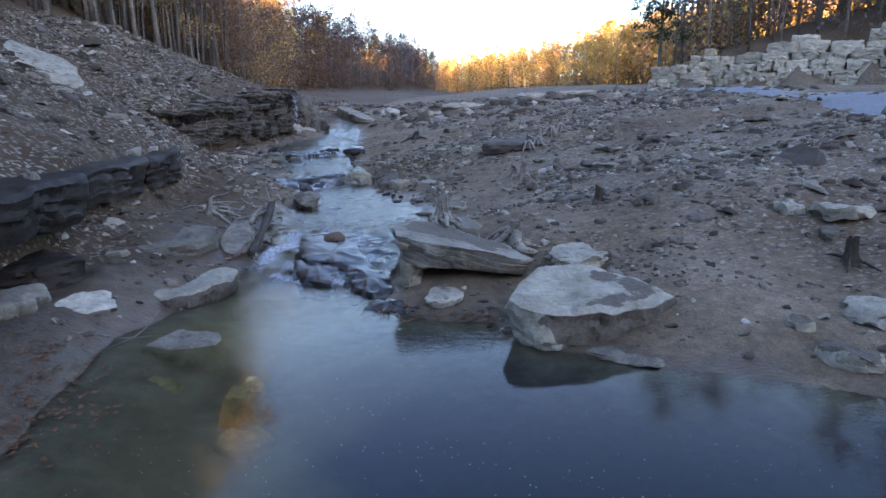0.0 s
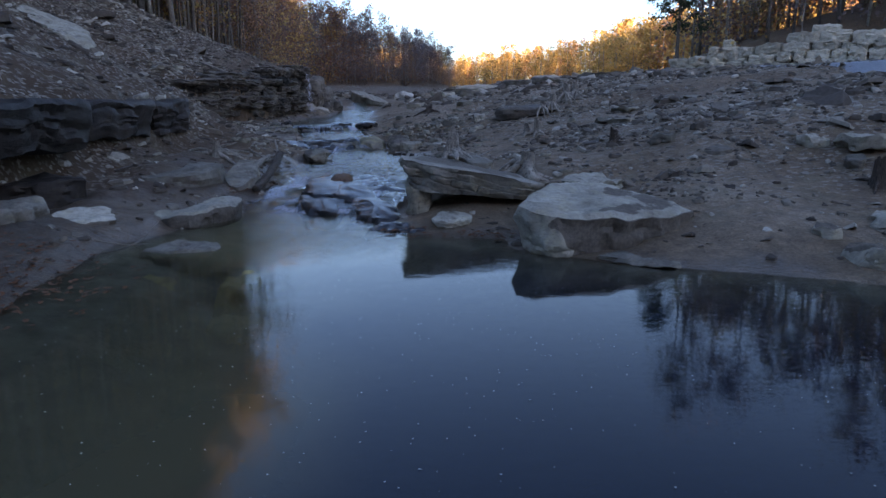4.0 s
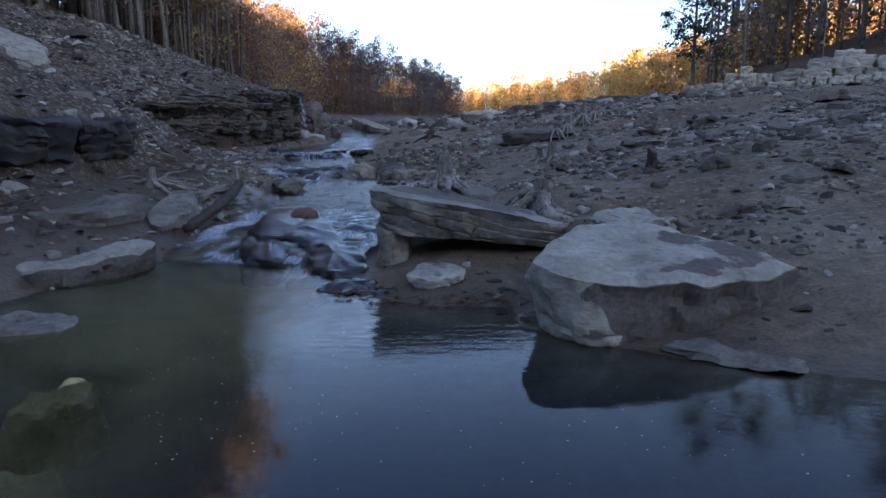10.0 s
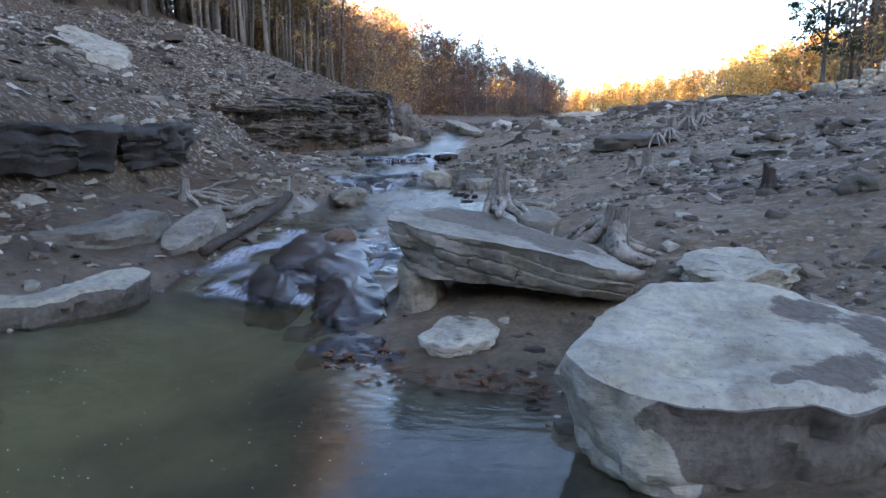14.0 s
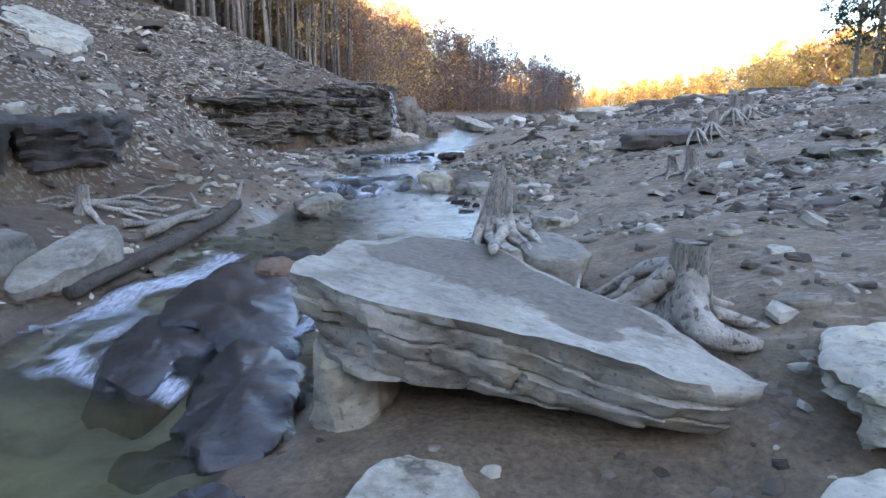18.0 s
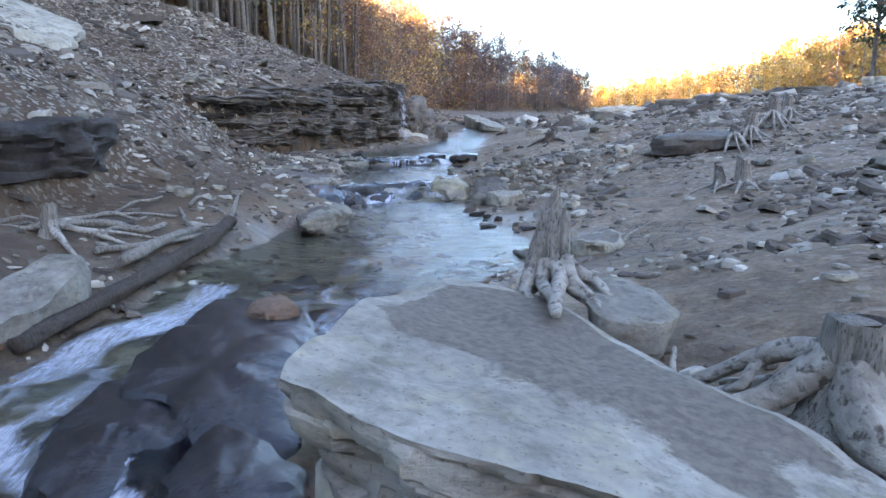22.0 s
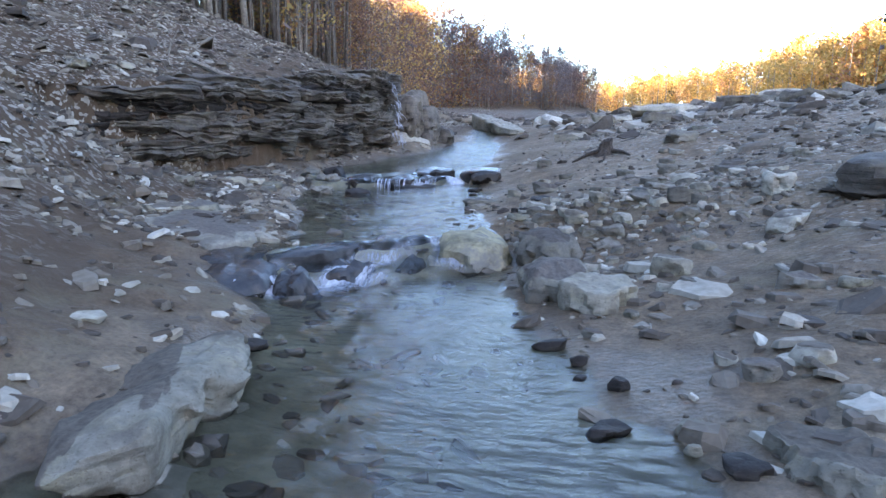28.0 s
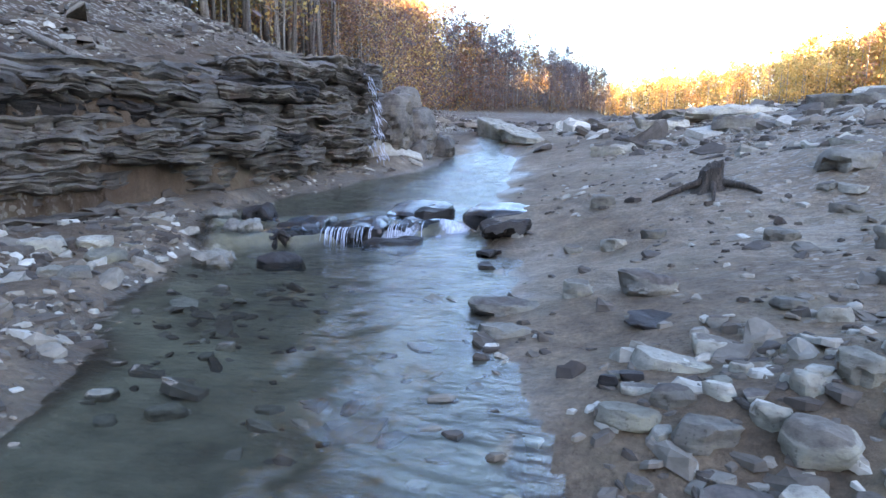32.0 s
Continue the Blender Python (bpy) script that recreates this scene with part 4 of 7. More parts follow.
rock("bank_slab", "broad flat mud-covered slab on the stream bank", "slab", GREY, [(-4.6, 14.7), (-4.7, 15.4), (-4.2, 15.75), (-3.75, 15.6), (-3.5, 15.0), (-3.7, 14.55)], 0.66, 0.3, (-0.1, 0.05), seed=29, uneven=0.025, beds=0.5, count=90, muddy=0.85)
# black bedrock in the rapids
for n, (x, y, l, w, z, turn) in enumerate([(-1.05, 8.6, 0.7, 0.45, 0.25, 10), (-1.75, 9.25, 0.7, 0.4, 0.25, 30), (-0.85, 7.2, 0.5, 0.35, 0.05, 15),
                                           (-1.15, 9.35, 0.6, 0.4, 0.27, -20), (-1.9, 10.05, 0.5, 0.35, 0.28, 20), (-1.25, 10.1, 0.4, 0.3, 0.30, 10), (-0.62, 6.75, 0.4, 0.3, 0.10, 40), (-0.35, 6.6, 0.35, 0.25, 0.08, 0)]):
    out = [(x + math.cos(a + radians(turn)) * l * 0.74 * q, y + math.sin(a + radians(turn)) * w * 0.82 * q) for a, q in ((0, 1), (0.9, 1.05), (1.9, 0.95), (3.0, 1.05), (4.0, 0.95), (5.2, 1.0))]
    rock("bedrock", "black wet bedrock hump in the rapids", "rock", BEDROCK, out, z - 0.065, z - 0.34, (0.02, 0.13), seed=40 + n, group="bedrock of the rapids", uneven=0.03, lip=0.2, under=0.05, count=72, cuts=4, cut=0.12, muddy=0.0, lean=-0.02, dome=0.03)
for n, (z, out) in enumerate([(0.16, [(-1.7, 7.68), (-1.91, 8.09), (-1.98, 8.41), (-1.8, 8.62), (-1.47, 8.59), (-1.2, 8.18), (-1.27, 7.79), (-1.29, 7.51)]),
                              (0.14, [(-1.06, 7.34), (-1.25, 7.75), (-1.24, 8.14), (-0.74, 7.94), (-0.61, 7.55), (-0.53, 7.16), (-0.81, 7.06)]),
                              (0.26, [(-1.79, 8.18), (-2.04, 8.98), (-1.74, 9.14), (-1.12, 8.8), (-0.79, 7.99), (-1.06, 7.88), (-1.49, 8.15)]),
                              (0.28, [(-2.02, 8.9), (-2.16, 9.58), (-1.38, 9.4), (-1.01, 8.88), (-1.04, 8.62), (-1.51, 8.75)])]):
    rock("bedrock", "broad dark wet shelf of bedrock in the rapids", "rock", BEDROCK, out, z - (0.012, 0.012, 0.04, 0.05)[n], z - 0.36, (0.0, 0.1), seed=240 + n, group="bedrock of the rapids", uneven=0.03, lip=0.16, under=0.1, count=110, cuts=3, cut=0.08, muddy=0.0, lean=-0.02, dome=0.035)
rock("red_stone", "small reddish stone standing in the rapids", "rock", RUST, [(-1.72, 9.18), (-1.68, 9.36), (-1.5, 9.4), (-1.4, 9.24), (-1.55, 9.12)], 0.33, 0.1, (0, 0.1), seed=55, uneven=0.02, cuts=10, cut=0.25, dome=0.03, muddy=0.1)
for n, (out, top, tilt) in enumerate([([(-3.42, 14.5), (-3.05, 14.95), (-2.72, 15.45), (-2.3, 15.85), (-2.3, 16.1), (-2.75, 15.8), (-3.2, 15.25), (-3.5, 14.8)], 0.54, (0.0, 0.02)),
                                      ([(-2.98, 14.72), (-2.76, 14.82), (-2.62, 15.05), (-2.66, 15.22), (-2.9, 15.2), (-3.02, 14.95)], 0.425, (-0.1, 0.12)),
                                      ([(-3.15, 14.3), (-2.95, 14.3), (-2.86, 14.5), (-2.95, 14.68), (-3.15, 14.62), (-3.25, 14.45)], 0.425, (-0.12, 0.12)),
                                      ([(-2.56, 15.2), (-2.38, 15.25), (-2.3, 15.45), (-2.42, 15.58), (-2.58, 15.45)], 0.40, (-0.05, 0.12)),
                                      ([(-3.95, 14.05), (-3.4, 14.0), (-3.15, 14.25), (-3.2, 14.7), (-3.45, 15.0), (-3.8, 14.8)], 0.50, (-0.12, 0.10))]):
    rock("fall_ledge", ("smooth dark bedrock lip of the middle fall", "black wet hump of bedrock in the middle fall", "black wet hump of bedrock in the middle fall", "black wet hump of bedrock in the middle fall", "dark flat ledge of bedrock beside the middle fall")[n], "rock", BEDROCK, out, top, top - 0.4, tilt, seed=210 + n, group="bedrock of the middle fall", uneven=0.035, lip=0.2, under=0.12, count=110, cuts=(2, 6, 6, 6, 4)[n], cut=0.14, muddy=(0, 0, 0, 0, 0.7)[n], lean=0.05, dome=0.04)
# flat dark sills that make the upper fall
for n, (out, top, label) in enumerate([([(-4.45, 20.3), (-4.1, 20.36), (-3.88, 20.64), (-3.92, 21.1), (-4.2, 21.2), (-4.45, 21.0)], 0.72, "flat black sill with thin strands of water running off it"),
                                       ([(-4.98, 20.4), (-4.72, 20.24), (-4.5, 20.24), (-4.43, 20.5), (-4.45, 21.0), (-4.9, 21.1)], 0.725, "flat black sill at the edge of the upper fall"),
                                       ([(-3.88, 20.74), (-3.74, 20.78), (-3.58, 21.02), (-3.6, 21.35), (-3.9, 21.4)], 0.715, "squared black sill in the upper fall"),
                                       ([(-4.15, 21.4), (-3.85, 21.3), (-3.52, 21.5), (-3.46, 21.95), (-3.7, 22.4), (-4.2, 22.2)], 0.80, "dark flat rock shelf above the upper fall"),
                                       ([(-3.25, 21.35), (-2.95, 21.2), (-2.55, 21.3), (-2.45, 21.8), (-2.8, 22.15), (-3.2, 22.0)], 0.83, "dark rock pinching the stream at the upper fall")]):
    rock("fall_sill", label, "rock", BEDROCK, out, top, top - 0.32, (0.03, 0.03), seed=60 + n, group="sills of the upper fall", uneven=0.03, lip=0.12, under=0.1, count=72, cuts=3, cut=0.12, muddy=0.0, lean=0.08, dome=0.03)
for x, y, s, z, mat, label in ((-5.15, 20.15, 0.42, 0.76, GREY, "pale flat rock stacked beside the upper fall"), (-4.75, 20.05, 0.36, 0.68, DARK, "dark square rock beside the upper fall"), (-5.25, 20.65, 0.4, 0.84, DARK, "dark rock wedged beside the upper fall"), (-5.55, 20.4, 0.34, 0.82, GREY, "grey rock stacked beside the upper fall")):
    rock("fall_rock", label, "rock", mat, [(x - s / 2, y - s / 3), (x - s / 6, y - s / 2), (x + s / 2, y - s / 3), (x + s / 2, y + s / 3), (x, y + s / 2), (x - s / 2, y + s / 4)], z, z - 0.3, (0.08, 0.06), seed=int(150 - 10 * x), uneven=0.04, cuts=12, cut=0.25, count=56, dome=0.03)
# stones on the dark ledge
for n, (x, y, s) in enumerate([(-4.95, 10.6, 0.26), (-5.15, 11.0, 0.3), (-4.9, 11.2, 0.22), (-5.0, 9.9, 0.2), (-5.2, 11.5, 0.26), (-4.95, 11.7, 0.2)]):
    rock("ledge_stone", "pale stone lying on the dark ledge", "rock", (PALE, GREY)[n % 2], [(x - s / 2, y - s / 2), (x + s / 2, y - s / 3), (x + s / 3, y + s / 2), (x - s / 2, y + s / 3)], 1.44, 1.2, (0.1, 0.2), seed=80 + n, group="stones on the ledge", uneven=0.02, count=36)
rock("slope_slab", "large pale slab lying on the scree slope", "slab", PALE, [(-10.6, 16.4), (-9.6, 17.2), (-8.7, 15.9), (-8.05, 14.8), (-8.3, 14.4), (-9.0, 14.7), (-10.0, 15.6)], ground_z(-9.2, 15.7) + 0.13, ground_z(-9.2, 15.7) - 0.1, (-0.45, 0.05), seed=90, uneven=0.05, count=90, bottom_slope=(-0.45, 0.05))
rock("far_slab", "long pale tilted slab beyond the falls", "slab", PALE, [(-5.4, 33.3), (-5.0, 33.9), (-3.7, 31.7), (-3.0, 30.4), (-3.3, 30.1), (-4.0, 31.0)], ground_z(-4.2, 31.9) + 0.35, ground_z(-4.2, 31.9) - 0.1, (-0.12, 0.15), seed=91, uneven=0.05, count=80)
for n, (x, y, l, w) in enumerate([(5.2, 25.5, 1.9, 0.9), (1.0, 29.6, 2.2, 1.1), (2.6, 28.2, 1.8, 1.0), (4.0, 30.5, 1.6, 0.8), (0.2, 31.5, 1.4, 0.9), (6.4, 33.0, 2.2, 1.0), (3.6, 26.3, 1.5, 0.7), (-0.6, 28.6, 1.2, 0.6), (0.6, 26.8, 1.3, 0.7), (-1.6, 26.5, 1.1, 0.6)]):
    loose_rock("crest_slab", "flat grey slab jutting from the crest of the bank", "slab", (GREY, PALE)[n % 2], x, y, l, w, 0.3, -10 + 7 * n % 30, 100 + n, "slabs along the crest", 0.35, beds=0.5, count=60)


STONES = []


def stone(mat, x, y, l, w, h, turn):
    """One of the loose stones on the banks, named by its look."""
    look_of = {PALE: "pale sandstone", BUFF: "dusty buff", GREY: "grey mud-streaked", DARK: "dark wet", OCHRE: "yellowish", RUST: "rusty brown"}[mat]
    shape = "flat stone" if h < 0.3 * l else "blocky stone"
    place = "in the shallow water" if float(shore(np.array([x]), np.array([y]))[0]) < 0.02 else "on the stream bank" if abs(x + 1.9) < 3.5 else "on the open slope"
    STONES.append((x, y, (l + w) / 4))
    loose_rock("stone", f"{look_of} {shape} {place}", "stone", mat, x, y, l, w, h * 1.1, turn, int(abs(x * 913 + y * 577)) % 9973, "loose stones", 0.2, count=32)


stone(PALE, 2.46, 3.34, 0.29, 0.37, 0.12, -35)
stone(PALE, 3.37, 5.07, 0.53, 0.56, 0.16, -37)
stone(GREY, 1.53, 5.26, 0.82, 0.35, 0.03, -22)
stone(PALE, 3.18, 5.58, 0.38, 0.34, 0.08, -37)
stone(PALE, 4.05, 5.86, 0.69, 0.80, 0.12, -46)
stone(PALE, 0.23, 7.09, 0.07, 0.04, 0.03, 0)
stone(GREY, 4.55, 7.57, 0.32, 0.41, 0.13, -34)
stone(PALE, 1.24, 7.65, 0.09, 0.05, 0.03, -9)
stone(PALE, 4.91, 8.05, 0.69, 0.90, 0.12, -44)
stone(GREY, 1.38, 8.10, 0.32, 0.12, 0.03, -8)
stone(PALE, 4.42, 8.30, 0.41, 0.54, 0.09, -38)
stone(PALE, 1.48, 8.83, 0.19, 0.21, 0.03, -21)
stone(GREY, 2.83, 9.04, 0.49, 0.44, 0.14, -30)
stone(BUFF, 1.31, 9.29, 0.19, 0.19, 0.03, -8)
stone(BUFF, 0.53, 10.32, 0.08, 0.11, 0.03, 9)
stone(BUFF, 0.86, 10.38, 0.08, 0.11, 0.03, 7)
stone(BUFF, -3.31, 11.07, 0.08, 0.06, 0.02, 47)
stone(BUFF, -2.83, 11.07, 0.09, 0.06, 0.02, 41)
stone(BUFF, -2.96, 11.20, 0.12, 0.09, 0.02, 41)
stone(PALE, -3.37, 11.35, 0.09, 0.10, 0.02, 48)
stone(PALE, -3.44, 11.44, 0.12, 0.09, 0.03, 44)
stone(BUFF, -0.37, 11.50, 0.10, 0.06, 0.03, -8)
stone(BUFF, -3.64, 11.50, 0.22, 0.26, 0.06, 40)
stone(BUFF, -3.83, 11.63, 0.23, 0.16, 0.06, 46)
stone(BUFF, -0.03, 11.91, 0.18, 0.13, 0.08, -10)
stone(BUFF, -3.67, 12.11, 0.18, 0.23, 0.04, 42)
stone(BUFF, -3.46, 12.16, 0.16, 0.11, 0.04, 38)
stone(PALE, -4.00, 12.38, 0.17, 0.12, 0.04, 41)
stone(PALE, 3.10, 12.46, 0.67, 0.87, 0.08, -17)
stone(DARK, -0.45, 12.48, 0.23, 0.16, 0.05, -13)
stone(OCHRE, -0.60, 12.62, 0.09, 0.06, 0.04, -22)
stone(DARK, -0.89, 12.72, 0.27, 0.19, 0.05, -2)
stone(OCHRE, -0.59, 12.76, 0.12, 0.08, 0.04, -9)
stone(PALE, -3.31, 12.84, 0.17, 0.12, 0.03, 41)
stone(PALE, 0.46, 12.99, 0.24, 0.17, 0.03, -11)
stone(BUFF, -4.91, 13.00, 0.21, 0.15, 0.05, 44)
stone(BUFF, 3.02, 13.07, 0.64, 0.84, 0.08, -6)
stone(GREY, -0.27, 13.13, 0.18, 0.13, 0.08, -14)
stone(DARK, -0.84, 13.13, 0.14, 0.10, 0.06, 2)
stone(PALE, -0.07, 13.21, 0.22, 0.15, 0.09, -17)
stone(DARK, -1.02, 13.28, 0.08, 0.08, 0.03, 11)
stone(DARK, -2.72, 13.30, 0.19, 0.15, 0.05, 24)
stone(PALE, -0.37, 13.33, 0.14, 0.10, 0.04, -11)
stone(GREY, 0.58, 13.36, 0.25, 0.18, 0.03, -14)
stone(DARK, -1.02, 13.45, 0.11, 0.07, 0.05, 4)
stone(DARK, -1.19, 13.69, 0.21, 0.15, 0.05, 3)
stone(GREY, -0.97, 13.81, 0.13, 0.09, 0.05, 0)
stone(PALE, 2.40, 13.89, 0.20, 0.26, 0.08, -12)
stone(PALE, -4.69, 14.03, 0.12, 0.15, 0.03, 52)
stone(BUFF, -0.75, 14.11, 0.13, 0.13, 0.05, -6)
stone(DARK, -1.44, 14.29, 0.05, 0.07, 0.02, -7)
stone(GREY, 2.13, 14.32, 0.42, 0.54, 0.05, -6)
stone(PALE, 3.60, 14.33, 0.77, 1.00, 0.05, -31)
stone(OCHRE, 0.48, 14.35, 0.22, 0.16, 0.05, -19)
stone(GREY, 0.19, 14.38, 0.30, 0.21, 0.07, -8)
stone(PALE, -0.52, 14.60, 0.15, 0.10, 0.06, -22)
stone(GREY, -0.32, 14.60, 0.23, 0.16, 0.04, -8)
stone(DARK, -2.02, 14.66, 0.10, 0.11, 0.04, 4)
stone(BUFF, 5.09, 14.73, 0.60, 0.79, 0.06, -29)
stone(BUFF, -0.80, 14.76, 0.09, 0.06, 0.04, -14)
stone(GREY, -0.90, 14.82, 0.15, 0.11, 0.06, -11)
stone(BUFF, -0.42, 15.03, 0.33, 0.23, 0.14, -20)
stone(GREY, 4.68, 15.09, 0.63, 0.82, 0.10, -30)
stone(BUFF, -1.01, 15.17, 0.06, 0.06, 0.03, -20)
stone(DARK, -2.08, 15.26, 0.14, 0.13, 0.03, 11)
stone(PALE, -0.98, 15.48, 0.16, 0.11, 0.07, -7)
stone(PALE, 0.21, 15.54, 0.23, 0.16, 0.05, -12)
stone(OCHRE, -4.52, 15.62, 0.41, 0.29, 0.09, 45)
stone(BUFF, -0.12, 15.67, 0.26, 0.18, 0.06, -21)
stone(BUFF, -0.82, 15.70, 0.12, 0.15, 0.05, -20)
stone(PALE, -4.05, 15.73, 0.10, 0.13, 0.03, 37)
stone(PALE, 0.47, 15.75, 0.36, 0.47, 0.15, -18)
stone(PALE, -5.05, 15.81, 0.47, 0.61, 0.05, 49)
stone(PALE, -4.15, 15.85, 0.11, 0.08, 0.03, 39)
stone(GREY, -0.78, 15.89, 0.15, 0.11, 0.06, -10)
stone(BUFF, -4.58, 15.98, 0.09, 0.12, 0.02, 42)
stone(BUFF, -4.93, 16.09, 0.13, 0.16, 0.03, 58)
stone(PALE, -0.05, 16.23, 0.09, 0.11, 0.04, -29)
stone(GREY, -0.79, 16.24, 0.26, 0.18, 0.09, -9)
stone(BUFF, -0.42, 16.27, 0.09, 0.10, 0.04, -19)
stone(BUFF, -1.02, 16.27, 0.15, 0.10, 0.06, -5)
stone(GREY, -1.39, 16.36, 0.34, 0.24, 0.08, -13)
stone(BUFF, -1.07, 16.37, 0.13, 0.09, 0.05, -22)
stone(PALE, -1.20, 16.37, 0.26, 0.18, 0.09, -18)
stone(BUFF, -4.45, 16.39, 0.12, 0.14, 0.03, 46)
stone(BUFF, -3.61, 16.43, 0.11, 0.08, 0.03, 47)
stone(GREY, -0.17, 16.45, 0.32, 0.22, 0.09, -16)
stone(PALE, -0.73, 16.46, 0.22, 0.16, 0.09, -9)
stone(GREY, -0.37, 16.48, 0.12, 0.09, 0.05, -14)
stone(BUFF, -5.17, 16.51, 0.28, 0.36, 0.05, 43)
stone(BUFF, -3.45, 16.57, 0.18, 0.13, 0.05, 37)
stone(BUFF, -1.13, 16.57, 0.32, 0.22, 0.11, -19)
stone(BUFF, -3.75, 16.59, 0.15, 0.11, 0.03, 41)
stone(PALE, 0.59, 16.61, 0.44, 0.31, 0.18, -14)
stone(GREY, -1.45, 16.63, 0.30, 0.21, 0.08, -10)
stone(BUFF, -4.64, 16.63, 0.14, 0.10, 0.04, 38)
stone(BUFF, -1.25, 16.66, 0.17, 0.12, 0.07, -15)
stone(BUFF, -1.11, 16.78, 0.15, 0.11, 0.06, -17)
stone(GREY, -1.56, 16.78, 0.17, 0.12, 0.07, -7)
stone(PALE, -1.39, 16.80, 0.13, 0.09, 0.05, -11)
stone(BUFF, -0.95, 16.83, 0.24, 0.17, 0.08, -20)
stone(BUFF, -0.02, 16.90, 0.24, 0.17, 0.10, -17)
stone(DARK, -1.77, 16.94, 0.09, 0.06, 0.04, -1)
stone(PALE, -1.30, 16.96, 0.11, 0.08, 0.05, -12)
stone(DARK, -1.68, 16.99, 0.11, 0.08, 0.04, -4)
stone(BUFF, -5.67, 17.05, 0.37, 0.26, 0.10, 43)
stone(GREY, -3.62, 17.10, 0.11, 0.08, 0.03, 33)
stone(GREY, -0.35, 17.18, 0.33, 0.23, 0.07, -12)
stone(PALE, -1.35, 17.23, 0.20, 0.14, 0.07, -10)
stone(PALE, -3.58, 17.25, 0.16, 0.11, 0.04, 31)
stone(DARK, -3.31, 17.38, 0.06, 0.07, 0.02, 40)
stone(BUFF, -3.82, 17.45, 0.11, 0.08, 0.03, 33)
stone(BUFF, -5.67, 17.45, 0.17, 0.12, 0.04, 40)
stone(BUFF, -0.83, 17.48, 0.17, 0.12, 0.07, -18)
stone(GREY, -1.30, 17.48, 0.12, 0.09, 0.05, -10)
stone(PALE, -4.58, 17.50, 0.09, 0.07, 0.02, 31)
stone(GREY, -0.96, 17.64, 0.20, 0.14, 0.04, -15)
stone(DARK, -1.55, 17.66, 0.33, 0.23, 0.02, -5)
stone(PALE, -0.02, 17.69, 0.45, 0.32, 0.08, -14)
stone(GREY, -2.25, 17.70, 0.34, 0.24, 0.03, 7)
stone(GREY, 0.38, 17.70, 0.37, 0.26, 0.09, -18)
stone(BUFF, -3.94, 17.76, 0.15, 0.11, 0.04, 32)
stone(GREY, -4.98, 17.85, 0.22, 0.15, 0.06, 33)
stone(GREY, -0.30, 17.99, 0.43, 0.30, 0.08, -11)
stone(BUFF, -5.33, 18.00, 0.26, 0.18, 0.05, 44)
stone(BUFF, -5.13, 18.07, 0.13, 0.09, 0.03, 42)
stone(GREY, -2.35, 18.16, 0.48, 0.33, 0.07, 7)
stone(GREY, -1.56, 18.16, 0.38, 0.27, 0.13, -4)
stone(BUFF, 1.19, 18.20, 0.21, 0.15, 0.09, -15)
stone(BUFF, -1.92, 18.24, 0.25, 0.17, 0.10, 0)
stone(OCHRE, -5.21, 18.40, 0.28, 0.36, 0.07, 47)
stone(PALE, -5.77, 18.44, 0.43, 0.30, 0.11, 44)
stone(PALE, -8.17, 18.44, 0.47, 0.61, 0.10, 39)
stone(GREY, -0.12, 18.74, 0.30, 0.21, 0.13, -11)
stone(OCHRE, -5.35, 18.82, 0.24, 0.17, 0.06, 38)
stone(PALE, -5.74, 18.83, 0.40, 0.28, 0.08, 41)
stone(GREY, -4.76, 18.98, 0.56, 0.39, 0.15, 27)
stone(PALE, -7.85, 19.01, 0.29, 0.38, 0.08, 51)
stone(DARK, -4.33, 19.27, 0.50, 0.35, 0.13, 23)
stone(GREY, -0.59, 19.33, 0.26, 0.18, 0.09, -14)
stone(DARK, -2.66, 19.46, 0.17, 0.23, 0.04, 20)
stone(PALE, -1.70, 19.75, 0.25, 0.17, 0.10, -1)
stone(GREY, -1.40, 19.84, 0.23, 0.16, 0.07, -4)
stone(BUFF, -2.01, 19.88, 0.19, 0.13, 0.07, 1)
stone(GREY, -0.02, 19.91, 0.29, 0.20, 0.08, -18)
stone(DARK, -2.72, 19.92, 0.26, 0.33, 0.06, 15)
stone(BUFF, 0.15, 20.29, 0.22, 0.28, 0.03, -15)
stone(GREY, -0.03, 20.37, 0.22, 0.29, 0.05, -22)
stone(DARK, -3.76, 20.37, 0.65, 0.53, 0.12, 23)
stone(DARK, -2.70, 20.63, 0.62, 0.60, 0.12, -2)
stone(GREY, 0.25, 20.79, 0.67, 0.47, 0.15, -18)
stone(GREY, -1.79, 21.03, 0.28, 0.20, 0.12, 0)
stone(DARK, -3.62, 21.59, 0.52, 0.67, 0.14, 2)
stone(PALE, 0.83, 22.90, 1.01, 1.31, 0.08, -6)

